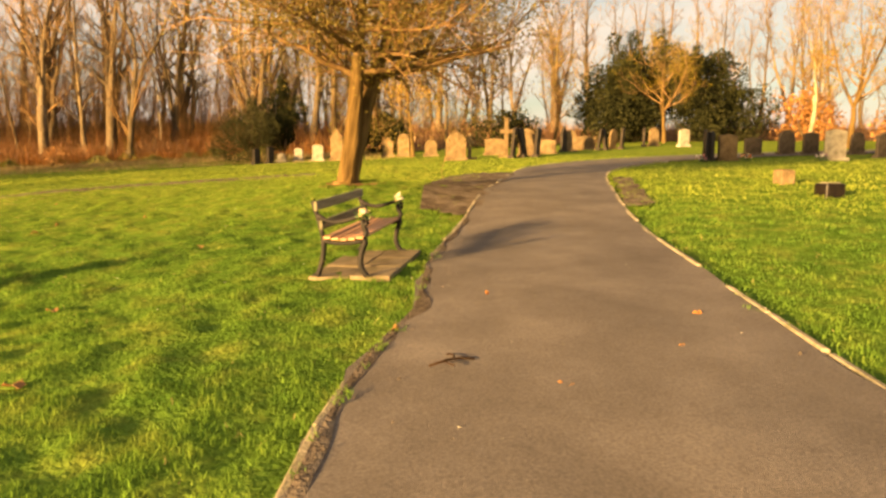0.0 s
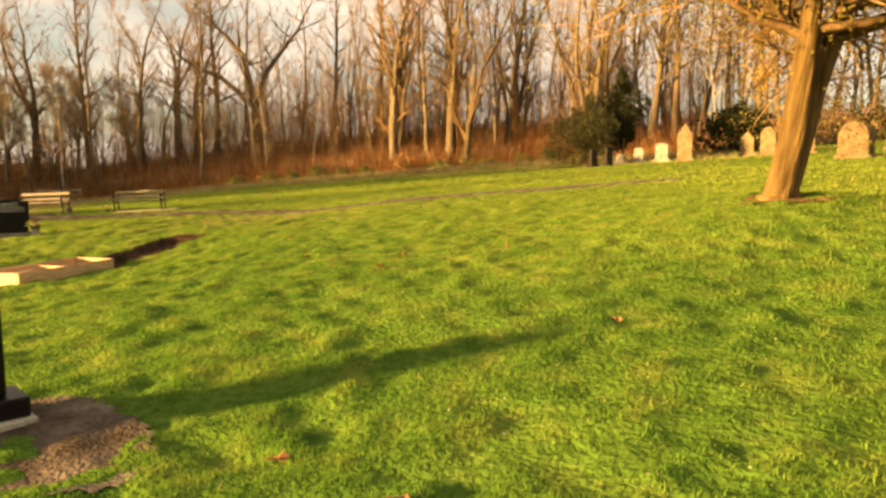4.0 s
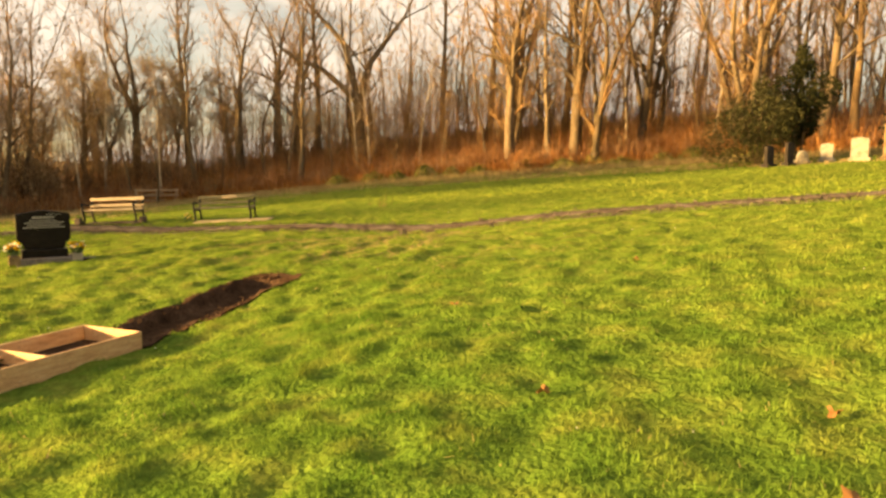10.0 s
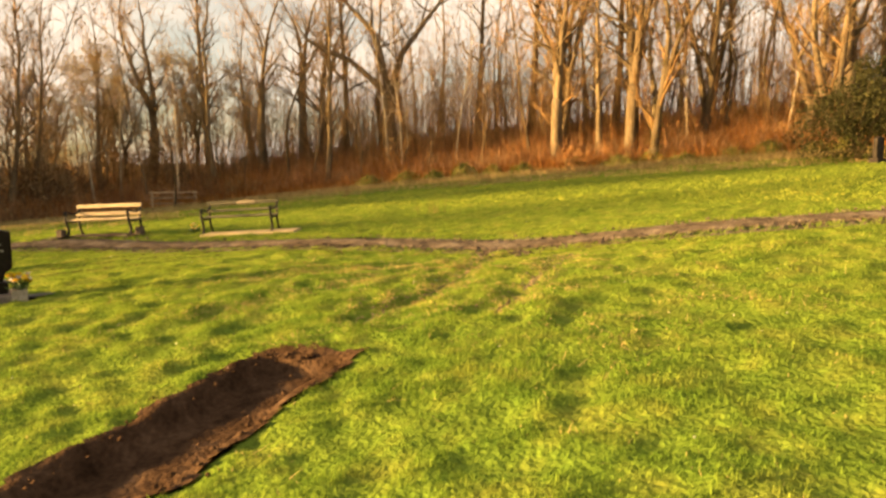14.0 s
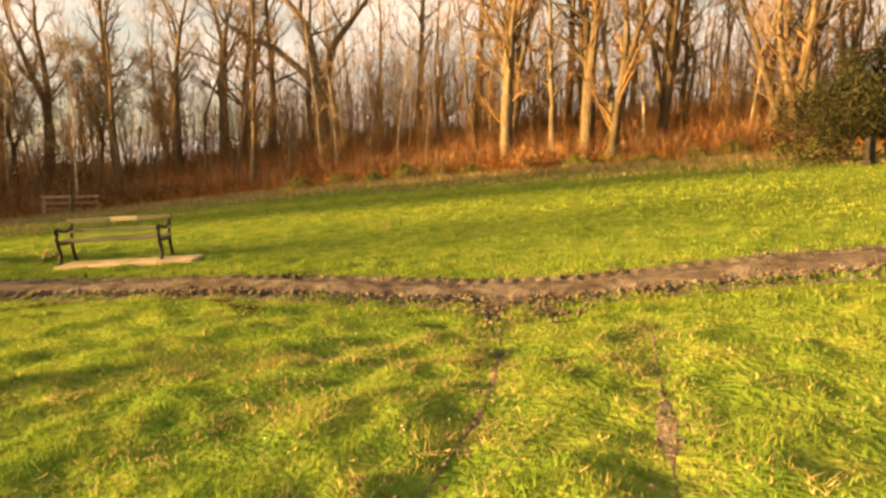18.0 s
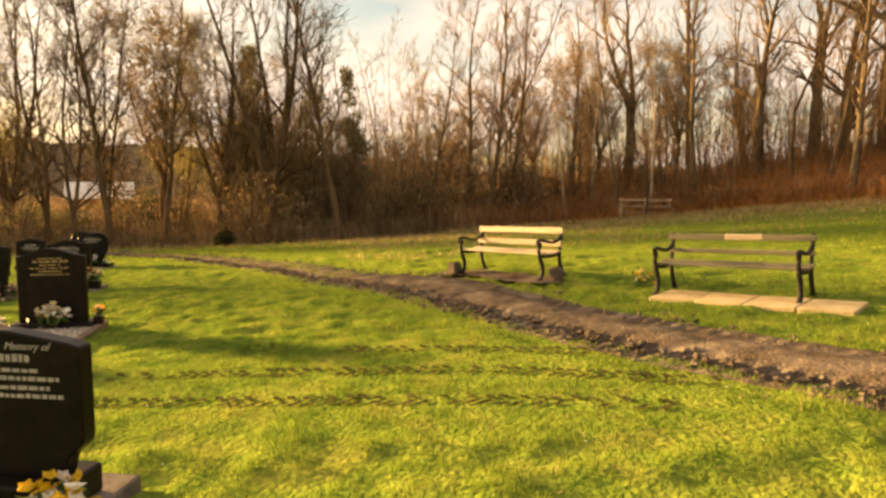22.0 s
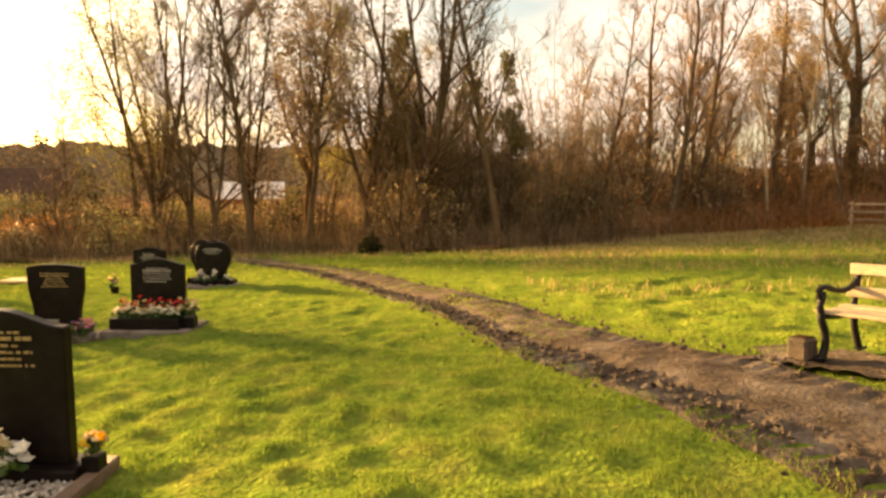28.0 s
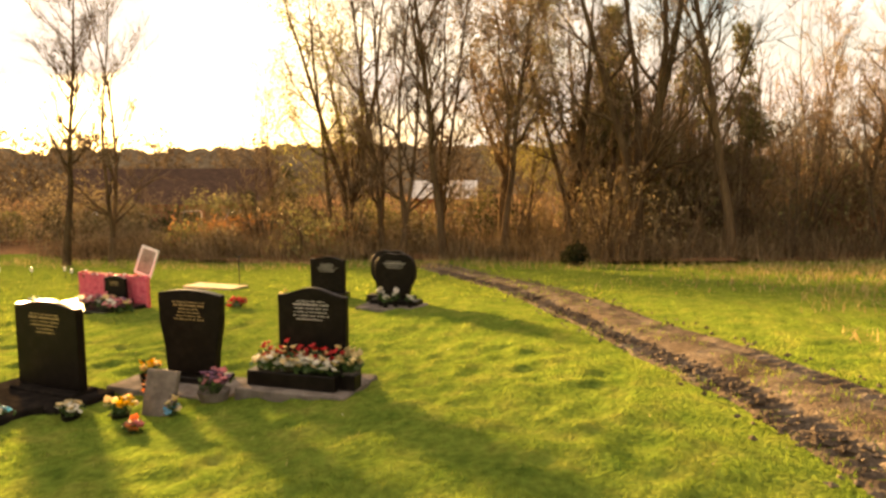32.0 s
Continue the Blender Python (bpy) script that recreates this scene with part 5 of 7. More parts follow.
shrub("hedge_bush", -60.0, -17.0, 3.4, 9.0, 4200, 0.09, M_LEAF_BROWN, "brown hedge closing the western boundary", "bush", 126)
shrub("rust_shrub", -55.0, -3.5, 1.5, 5.5, 3000, 0.07, M_LEAF_RUST, "low orange autumn hedge beyond the graves", "shrub", 115)
shrub("rust_shrub", -54.0, 2.5, 1.2, 3.5, 1600, 0.07, M_LEAF_RUST, "low orange autumn hedge beyond the graves", "shrub", 116)
shrub("rust_shrub", -27.5, 47.6, 1.3, 3.4, 1500, 0.07, M_LEAF_RUST, "low russet bramble mound at the wood's edge", "shrub", 117)

belt_r = random.Random(63)
for k in range(22):  # olive and brown thicket that closes the view below the western trees
    y = -24 + k * 2.35 + belt_r.uniform(-0.6, 0.6)
    tall = belt_r.uniform(1.9, 3.0) if y < 4 else belt_r.uniform(2.4, 4.4)
    shrub("thicket_bush", -57.5 - belt_r.uniform(0, 5), y, tall, tall * belt_r.uniform(1.3, 1.7), 1900, 0.095, (M_LEAF_HOLLY, M_LEAF_BROWN, M_LEAF_BUSH, M_LEAF_BROWN)[k % 4],
          ("olive-green thicket bush below the western trees", "brown thicket bush below the western trees", "dark olive thicket bush below the western trees", "brown thicket bush below the western trees")[k % 4], "bush", 700 + k)
for k in range(9):  # rust-brown thicket in the north-western corner
    x, y = -57.0 - belt_r.uniform(0, 9), 26 + k * 2.4 + belt_r.uniform(-0.6, 0.6)
    tall = belt_r.uniform(4.0, 7.0)
    shrub("thicket_bush", x, y, tall, tall * belt_r.uniform(0.75, 1.0), 3000, 0.11, M_LEAF_RUSSET, "tall russet-brown thicket at the corner of the wood", "bush", 740 + k)
for k in range(26):  # far woods below the skyline
    a, dist = radians(76 + k * 4.0 + belt_r.uniform(-1.5, 1.5)), belt_r.uniform(82, 118)
    tall = belt_r.uniform(10.5, 14.5)
    shrub("distant_tree", -20 - math.sin(a) * dist, 15 + math.cos(a) * dist, tall, tall * belt_r.uniform(0.8, 1.1), 1500, 0.28, M_LEAF_DISTANT, "rounded brown tree of the distant woods", "tree", 760 + k)

shrub("dark_hedge", -64.5, -5.0, 5.6, 4.2, 5200, 0.09, M_LEAF_BUSH, "tall dark rounded hedge beside the long house", "hedge", 801)
shrub("dark_hedge", -66.0, -8.5, 3.6, 4.0, 3600, 0.09, M_LEAF_BUSH, "dark rounded hedge beside the long house", "hedge", 802)

scrub_r = random.Random(31)
for k in range(46):
    s = s_west0 + 8 + k * (s_graves - s_west0 - 8) / 46 + scrub_r.uniform(-1, 1)
    x, y = along_edge(s, scrub_r.uniform(1.5, 10))
    tall = scrub_r.uniform(1.2, 2.6) * (1.9 if s_nw - 6 < s < s_north0 + 10 else 1.0)
    shrub("scrub_bush", x, y, tall, tall * scrub_r.uniform(1.2, 1.9), 850, 0.085, M_LEAF_BROWN if k % 4 else M_LEAF_HOLLY, "brown leafy scrub bush below the trees" if k % 4 else "dark evergreen scrub bush below the trees", "bush", 500 + k)
shrub("conifer", -57.5, 14.8, 12.0, 4.2, 4600, 0.10, M_LEAF_HOLLY, "tall narrow olive-brown conifer in the western belt", "conifer", 118, cone=True)
shrub("conifer", -58.5, 20.6, 11.0, 4.0, 4600, 0.10, M_LEAF_HOLLY, "tall narrow olive conifer in the western belt", "conifer", 119, cone=True)

# the leafy tree beside the first bench
g41 = grow(41, 7.2, 0.35, 2, 0.03, 0.09, 56, reach=0.56, rise=0.25, subs=6, twigs=5, wobble=0.35, clear=0.30, lift=-0.02)
acc = g41[0]
for a, q in ((0.3, 0.9), (1.5, 1.1), (2.6, 0.8), (3.9, 1.1), (5.2, 1.0)):
    ring_tube(acc, [np.array((math.cos(a) * 0.34, math.sin(a) * 0.34, -0.12)), np.array((math.cos(a) * 0.2, math.sin(a) * 0.2, 0.08)), np.array((math.cos(a) * 0.1, math.sin(a) * 0.1, 0.6)), np.array((math.cos(a) * 0.06, math.sin(a) * 0.06, 1.1))], [0.04 * q, 0.07 * q, 0.07 * q, 0.05 * q], 7)
main_tree = tree_thing("spreading_tree", g41, M_BARK_GOLD, M_TWIG, "spreading tree with ribbed ochre trunk and sparse brown-gold leaves",
                       leaf=(leaves(g41[3], 26, 0.34, 0.03, 7, 0.95), M_LEAF_MAIN, "sparse olive-gold leaves"))
main_tree.matrix_basis = Matrix.Translation((-2.15, 15.1, lv(-2.15, 15.1) - 0.05)) @ Euler((0, 0.14, 0)).to_matrix().to_4x4() @ Euler((0, 0, 1.1)).to_matrix().to_4x4()

for x, y, size, mat, lab, sd in [(-2.1, 46.1, 1.1, M_LEAF_GOLD, "small golden-leaved tree among old headstones", 51), (18.6, 57.5, 1.15, M_LEAF_OLIVE, "broad gold-brown tree before the yews", 52),
                                 (29.5, 55, 1.3, M_LEAF_OLIVE, "golden tree by the far graves", 53), (27.5, 46, 1.4, M_LEAF_OLIVE, "large golden-brown tree behind the graves", 54), (34, 50, 1.3, M_LEAF_OLIVE, "large golden-brown tree behind the graves", 55), (9.5, 58.5, 1.2, M_LEAF_OLIVE, "thin gold-brown tree behind the old graves", 56)]:
    g = grow(sd, 8.5, 0.13, 1 if sd in (51, 56) else 3, 0.25, 0.35, 22, first=0.22, reach=0.3, rise=0.6, subs=5, twigs=4, wobble=0.4)
    tree_thing("golden_tree", g, M_BARK_GOLD if sd != 53 else M_BARK_PALE, M_TWIG, lab, leaf=(leaves(g[3], 11 if sd == 51 else 6, 0.2, 0.045, sd, 0.6 if sd not in (51, 52) else 1.0), mat, "sparse golden leaves")).matrix_basis = Matrix.Translation((x, y, lv(x, y) - 0.05)) @ Matrix.Scale(size, 4)


# ---------------------------------------------------------------- benches
def iron_end(parent, x, label="scrolled black cast-iron bench end"):
    """One cast-iron end: two bowed legs, seat bar, scrolled arm and back upright."""
    end = new("bench_end")
    end.parent = parent
    end.matrix_basis = Matrix.Translation((x, 0, 0))
    end["label"] = label
    front = [(0, -0.27, 0.0), (0, -0.23, 0.05), (0, -0.20, 0.14), (0, -0.22, 0.26), (0, -0.26, 0.36), (0, -0.25, 0.42)]
    back = [(0, 0.28, 0.0), (0, 0.25, 0.06), (0, 0.21, 0.18), (0, 0.19, 0.30), (0, 0.19, 0.42)]
    up = [(0, 0.19, 0.40), (0, 0.21, 0.52), (0, 0.245, 0.66), (0, 0.285, 0.80)]
    seat_bar = [(0, -0.25, 0.38), (0, -0.10, 0.355), (0, 0.08, 0.355), (0, 0.20, 0.39)]
    arm = [(0, 0.25, 0.66), (0, 0.16, 0.60), (0, 0.04, 0.575), (0, -0.10, 0.60), (0, -0.21, 0.635), (0, -0.285, 0.62), (0, -0.30, 0.57), (0, -0.26, 0.545)]
    post = [(0, -0.25, 0.40), (0, -0.28, 0.47), (0, -0.25, 0.53), (0, -0.24, 0.60)]
    for n, pts, rad in (("front_leg", front, 0.031), ("back_leg", back, 0.029), ("back_upright", up, 0.026), ("seat_bar", seat_bar, 0.024), ("armrest", arm, 0.026), ("arm_post", post, 0.027)):
        curve_tube(n, smooth_line(pts, 0.05), rad, M_IRON, end)
    for n, y in (("foot", -0.275), ("foot", 0.285)):
        part(n, block(-0.035, 0.035, y - 0.045, y + 0.045, 0.0, 0.022, 0.006), M_IRON, end)
    return end


def bench(m, half, seat_mats, back, label, group="park benches with iron ends"):
    """A slatted bench; back: rows of (low, high, material spans)."""
    b = empty("park_bench", m, label, "bench", group)
    for x in (-half, half):
        iron_end(b, x)
    n = len(seat_mats)
    for i, mat in enumerate(seat_mats):
        y0 = -0.26 + i * 0.44 / n
        z = 0.405 - 0.02 * math.sin(i / (n - 1) * math.pi)
        part("seat_slat", block(-half - 0.06, half + 0.06, y0, y0 + 0.44 / n - 0.009, z, z + 0.03, 0.006), mat, b)
    for lo, hi, spans in back:
        y = 0.175 + 0.09 * (lo - 0.45) / 0.35
        for x0, x1, mat in spans:
            bm = block(x0, x1, y - 0.018, y + 0.016, lo, hi, 0.006)
            part("back_slat", bm, mat, b)
    return b


def at(x, y, turn, dz=0.0):
    return Matrix.Translation((x, y, lv(x, y) + dz)) @ Euler((0, 0, radians(turn))).to_matrix().to_4x4()


def lie(x, y, turn, dz=0.0):
    """A pose on the ground that leans with its slope."""
    n = Vector((lv(x - 0.4, y) - lv(x + 0.4, y), lv(x, y - 0.4) - lv(x, y + 0.4), 0.8)).normalized()
    tilt = Vector((0, 0, 1)).rotation_difference(n).to_matrix().to_4x4()
    return Matrix.Translation((x, y, lv(x, y) + dz)) @ tilt @ Euler((0, 0, radians(turn))).to_matrix().to_4x4()


def slabs(name, m, nx, ny, sx, sy, mat, label, height=0.04):
    base = empty(name, m, label, "paving", kind="structure")
    me = None
    r = random.Random(len(name) + nx)
    for i in range(nx):
        for j in range(ny):
            if me is None:
                ob = part("paving_slab", block(-sx / 2 + 0.006, sx / 2 - 0.006, -sy / 2 + 0.006, sy / 2 - 0.006, -0.06, 0, 0.008), mat, base)
                me = ob.data
            else:
                ob = new("paving_slab", me)
                ob.parent = base
            ob.matrix_basis = pose((i - (nx - 1) / 2) * sx, (j - (ny - 1) / 2) * sy, height + r.uniform(-0.006, 0.006), r.uniform(-0.6, 0.6), r.uniform(-0.6, 0.6), 0)
    return base


H = 0.82
slabs("bench_paving", lie(-0.86, 7.84, 81), 3, 2, 0.57, 0.45, M_PAVING, "worn concrete slabs under a bench by the path", 0.012)
bench(lie(-0.93, 7.83, 81, 0.012), H, [M_SLAT_RED] * 5, [(0.50, 0.60, [(-H - 0.06, H + 0.06, M_SLAT_OLD)]), (0.70, 0.80, [(-H - 0.06, H + 0.06, M_SLAT_OLD)])],
      "iron-ended bench with worn red-brown slats and posies on its arms")
patch("worn_earth", [(-27.0, 18.15), (-25.0, 19.1), (-25.2, 19.6), (-27.2, 18.7)], M_MUD, "worn earth under a bench", "bare earth", seed=56, lift=0.012)
bench(lie(-26.0, 19.17, 27, 0.0) @ Matrix.Diagonal((1, 1, 0.9, 1)), H, [M_SLAT] * 4, [(0.50, 0.595, [(-H - 0.05, H + 0.05, M_SLAT)]), (0.70, 0.80, [(-H - 0.05, H + 0.05, M_SLAT)])],
      "iron-ended bench with pale yellow wooden slats on grass")
slabs("bench_paving", lie(-22.62, 20.82, 32, 0), 4, 1, 0.55, 0.62, M_PAVING_PALE, "pale slabs under a weathered bench", 0.036)
bench(lie(-23.02, 20.86, 32, 0.02) @ Matrix.Diagonal((1, 1, 0.9, 1)), H, [M_SLAT_OLD, M_SLAT_OLD, M_SLAT_OLD, M_SLAT_OLD],
      [(0.53, 0.59, [(-H - 0.05, H + 0.05, M_SLAT_OLD)]), (0.71, 0.79, [(-H - 0.05, -0.16, M_SLAT_OLD), (-0.155, 0.29, M_SLAT), (0.295, H + 0.05, M_SLAT_OLD)])],
      "iron-ended bench with grey weathered slats, one replaced pale board")


# ---------------------------------------------------------------- flowers and pots
def bloom(bm_acc, p, size, r):
    """One flower head: five petals round a raised centre."""
    v, f = bm_acc
    n = np.array((r.gauss(0, 0.5), r.gauss(0, 0.5), 1.0))
    n /= np.linalg.norm(n)
    a = np.cross(n, (1, 0.3, 0))
    a /= np.linalg.norm(a)
    b = np.cross(n, a)
    base = len(v)
    v.append(tuple(p + n * size * 0.35))
    for k in range(10):
        t = k * math.pi / 5
        q = size * (1.0 if k % 2 == 0 else 0.72)
        v.append(tuple(p + (a * math.cos(t) + b * math.sin(t)) * q + n * size * (0.05 if k % 2 else 0.25)))
    for k in range(10):
        f.append((base, base + 1 + k, base + 1 + (k + 1) % 10))
    v.append(tuple(p - n * size * 0.5))
    for k in range(10):
        f.append((base + 11, base + 1 + (k + 1) % 10, base + 1 + k))


def posy(name, m, mats, count, wide, high, size, seed, label, pot=None, stems_on=True):
    """A bunch of flowers with leaves, in or without a pot."""
    r = random.Random(seed)
    base = empty(name, m, label, "flowers")
    low = 0.0
    if pot:
        bm = bmesh.new()
        bmesh.ops.create_cone(bm, cap_ends=True, segments=14, radius1=pot[0] * 0.78, radius2=pot[0], depth=pot[1], matrix=Matrix.Translation((0, 0, pot[1] / 2)))
        top = [f for f in bm.faces if f.normal.z > 0.9]
        bmesh.ops.inset_region(bm, faces=top, thickness=pot[0] * 0.14)
        bmesh.ops.translate(bm, vec=(0, 0, -pot[1] * 0.25), verts=list({v for f in top for v in f.verts}))
        part("pot", bm, pot[2], base)
        low = pot[1]
    heads = [([], []) for _ in mats]
    green = ([], [])
    for k in range(count):
        a, q = r.uniform(0, 6.28), math.sqrt(r.random())
        p = np.array((math.cos(a) * q * wide[0], math.sin(a) * q * wide[1], low + high * r.uniform(0.45, 1.0) * (1 - 0.35 * q * q)))
        bloom(heads[k % len(mats)], p, size * r.uniform(0.75, 1.2), r)
        ring_tube(green, [np.array((p[0] * 0.3, p[1] * 0.3, low * 0.75)), p * np.array((0.8, 0.8, 0.75)), p], [0.004, 0.004, 0.003], 3)
    for h, mt in zip(heads, mats):
        if h[0]:
            tagged(link_mesh("bloom_mass", *h, mt, base, smooth=False), kind="stuff")
    tagged(link_mesh("stalk_mass", *green, M_STEM, base), kind="stuff")
    rr = np.random.default_rng(seed)
    pts = np.stack([rr.normal(0, wide[0] * 0.4, count * 2), rr.normal(0, wide[1] * 0.4, count * 2), low + rr.uniform(0.08, 0.6, count * 2) * high], 1)
    link_mesh("foliage", *leaves(pts, 2, 0.02, size * 0.75, seed), M_STEM, base, smooth=False)
    return base


b1 = lie(-0.93, 7.83, 81, 0.012)
for x, s in ((-H, 1), (H, 2)):
    posy("posy", b1 @ Matrix.Translation((x, -0.26, 0.615)), [P_WHITE, P_CREAM], 16, (0.05, 0.05), 0.11, 0.032, 200 + s, "posy of white flowers tied to a bench arm")


# ---------------------------------------------------------------- headstones
def ogee(w, h, drop=0.12, n=12, waist=0.0):
    """Outline of a headstone with a swept ogee top."""
    pts = [(-w / 2 + waist, 0), (w / 2 - waist, 0)]
    for k in range(n + 1):
        t = 1 - 2 * k / n
        z = h - drop * (0.5 - 0.5 * math.cos(min(1, abs(t)) * math.pi)) - (0.0 if abs(t) < 0.99 else 0.0)
        pts.append((t * w / 2, z))
    return pts


def flare(w, h, waist, drop=0.06):
    """Outline with shoulders wider than the foot."""
    pts = [(-w / 2 + waist, 0), (w / 2 - waist, 0), (w / 2 - waist * 0.75, h * 0.3), (w / 2 - waist * 0.1, h * 0.62), (w / 2, h - drop)]
    for k in range(1, 8):
        t = 1 - 2 * k / 8
        pts.append((t * w / 2, h - drop * t * t))
    pts += [(-w / 2, h - drop), (-w / 2 + waist * 0.1, h * 0.62), (-w / 2 + waist * 0.75, h * 0.3)]
    return pts


def shield(w, h, n=24):
    """Outline of a rounded, bulging headstone, narrow at its foot."""
    pts = [(-w * 0.3, 0.0), (w * 0.3, 0.0)]
    for k in range(n + 1):
        a = -0.75 + (math.pi + 1.5) * k / n
        x = math.copysign(abs(math.cos(a)) ** 0.75, math.cos(a)) * w / 2
        z = h * 0.6 + math.copysign(abs(math.sin(a)) ** 0.8, math.sin(a)) * h * 0.4
        pts.append((x, max(0.03, z - 0.035 * h * math.exp(-(x / (0.12 * w)) ** 2) * (math.sin(a) > 0.5))))
    return pts


def gothic(w, h, n=7):
    pts = [(-w / 2, 0), (w / 2, 0)]
    for k in range(n):
        a = k / n
        pts.append((w / 2 * math.cos(a * math.pi / 2) ** 1.0, h - w * 0.62 + w * 0.62 * math.sin(a * math.pi / 2) ** 0.9))
    pts.append((0, h))
    return pts + [(-x, z) for x, z in reversed(pts[2:-1])]


def script(parent, y, w, z0, rows, mat, seed, height=0.017, gap=0.040):
    """Rows of engraved words too small to read, as short raised bars on the face."""
    r = random.Random(seed)
    for k in range(rows):
        bm = bmesh.new()
        span = w * r.uniform(0.45, 0.95)
        x = -span / 2
        big = 1.5 if k == 1 else 1.0
        while x < span / 2 - 0.02:
            l = r.uniform(0.012, 0.05) * big
            z = z0 - k * gap
            block(x, min(x + l, span / 2), y - 0.003, y + 0.002, z, z + height * big * r.uniform(0.7, 1), 0, bm)
            x += l + (0.007 if r.random() < 0.7 else 0.02)
        tagged(part("inscription", bm, mat, parent, "faint gilt lettering" if mat is M_GOLD else "faint silver lettering"), kind="stuff")


def headstone(m, outline, thick, base_w, base_h, base_d, mat, base_mat, label, text=None, name="headstone", plinth=None, group="polished black headstones"):
    h = empty(name, m, label, "headstone", group)
    z0 = 0.0
    if plinth:
        part("plinth", block(-plinth[0] / 2, plinth[0] / 2, -plinth[2] / 2, plinth[2] / 2, -0.12, plinth[1], 0.012), plinth[3], h, "rough stone plinth")
        z0 = plinth[1]
    if base_h:
        part("base", block(-base_w / 2, base_w / 2, -base_d / 2, base_d / 2, z0 - (0.1 if not plinth else 0), z0 + base_h, 0.012), base_mat, h)
    ob = part("tablet", plate([(x, z + z0 + base_h) for x, z in outline], thick, 0.009), mat, h)
    if text:
        w, z, rows, tm, seed = text
        script(h, -thick / 2, w, z0 + base_h + z, rows, tm, seed)
    return h


def vase_cube(m, mats, seed, label, box=M_GRANITE):
    """A square flower holder with a pierced top."""
    b = empty("grave_vase", m, label, "vase")
    part("holder", block(-0.09, 0.09, -0.09, 0.09, 0, 0.16, 0.01), box, b)
    part("rim", block(-0.06, 0.06, -0.06, 0.06, 0.16, 0.172, 0.003), M_GRANITE_ROUGH, b)
    posy("flowers", m @ Matrix.Translation((0, 0, 0.165)), mats, 26, (0.13, 0.13), 0.27, 0.045, seed, "fresh flowers in a square grave vase")
    return b


# headstone beside the path's grass, with trampled soil before it
headstone(at(-6.68, 5.82, 72), ogee(0.80, 0.82, 0.09), 0.09, 1.0, 0.13, 0.34, M_GRANITE, M_GRANITE, "black granite headstone on a rough plinth by bare soil",
          (0.6, 0.62, 5, M_GOLD, 1), plinth=(1.06, 0.08, 0.42, M_GREYSTONE))

# headstone with yellow flowers near the open plot
def peaked(w, h, rise=0.07):
    """Outline of a square-sided headstone with a low peaked top and a narrow foot."""
    return [(-w * 0.37, 0), (w * 0.37, 0), (w * 0.40, 0.10), (w / 2 - 0.01, 0.17), (w / 2, 0.20), (w / 2, h - rise), (w * 0.42, h - rise * 0.72), (0.06, h), (-0.06, h), (-w * 0.42, h - rise * 0.72), (-w / 2, h - rise), (-w / 2, 0.20), (-w / 2 + 0.01, 0.17), (-w * 0.40, 0.10)]


T1 = at(-19.85, 14.25, 68)
stone = headstone(T1, peaked(0.88, 0.72), 0.10, 0.76, 0.15, 0.34, M_GRANITE, M_GRANITE, "square black granite headstone with silver lettering and a peaked top", plinth=(0.94, 0.09, 0.72, M_GRANITE_ROUGH))
for k, (x0, x1, z, high) in enumerate([(-0.17, 0.20, 0.735, 0.040), (-0.22, 0.24, 0.685, 0.020), (-0.30, 0.33, 0.645, 0.022), (-0.26, 0.28, 0.600, 0.020), (-0.33, 0.37, 0.560, 0.022)]):
    r1 = random.Random(60 + k)
    bm = bmesh.new()
    x = x0
    while x < x1 - 0.015:
        l = r1.uniform(0.018, 0.05)
        block(x, min(x + l, x1), -0.053, -0.048, z + 0.075, z + 0.075 + high * r1.uniform(0.75, 1.0), 0, bm)
        x += l + 0.010
    tagged(part("inscription", bm, M_SILVER, stone, "fine silver lettering"), kind="stuff")
words = bpy.data.curves.new("inscription", "FONT")
words.body, words.size, words.align_x, words.extrude, words.shear = "Memory of", 0.052, "CENTER", 0.002, 0.35
written = bpy.data.objects.new("inscription", words)
scene.collection.objects.link(written)
flat_words = bpy.data.meshes.new_from_object(written.evaluated_get(bpy.context.evaluated_depsgraph_get()))
bpy.data.objects.remove(written)
flat_words.materials.clear()
flat_words.materials.append(M_SILVER)
line = new("inscription", flat_words)
line.parent = stone
line["label"] = "slanted silver script"
line.matrix_basis = Matrix.Translation((0.17, -0.052, 0.87)) @ Euler((radians(90), 0, 0)).to_matrix().to_4x4()
slab_ = empty("kerb_slab", T1 @ Matrix.Translation((0.62, -0.18, 0)), "low black granite slab beside a headstone", "kerb")
part("slab", block(-0.14, 0.30, -0.12, 0.12, -0.06, 0.05, 0.01), M_GRANITE, slab_)
vase_cube(T1 @ Matrix.Translation((-0.50, -0.30, 0.0)), [P_YELLOW, P_YELLOW, P_WHITE], 301, "square stone vase of yellow flowers", M_SAND)
vase_cube(T1 @ Matrix.Translation((0.50, -0.32, 0.0)), [P_YELLOW, P_YELLOW, P_WHITE], 302, "square stone vase of yellow flowers", M_GREYSTONE)


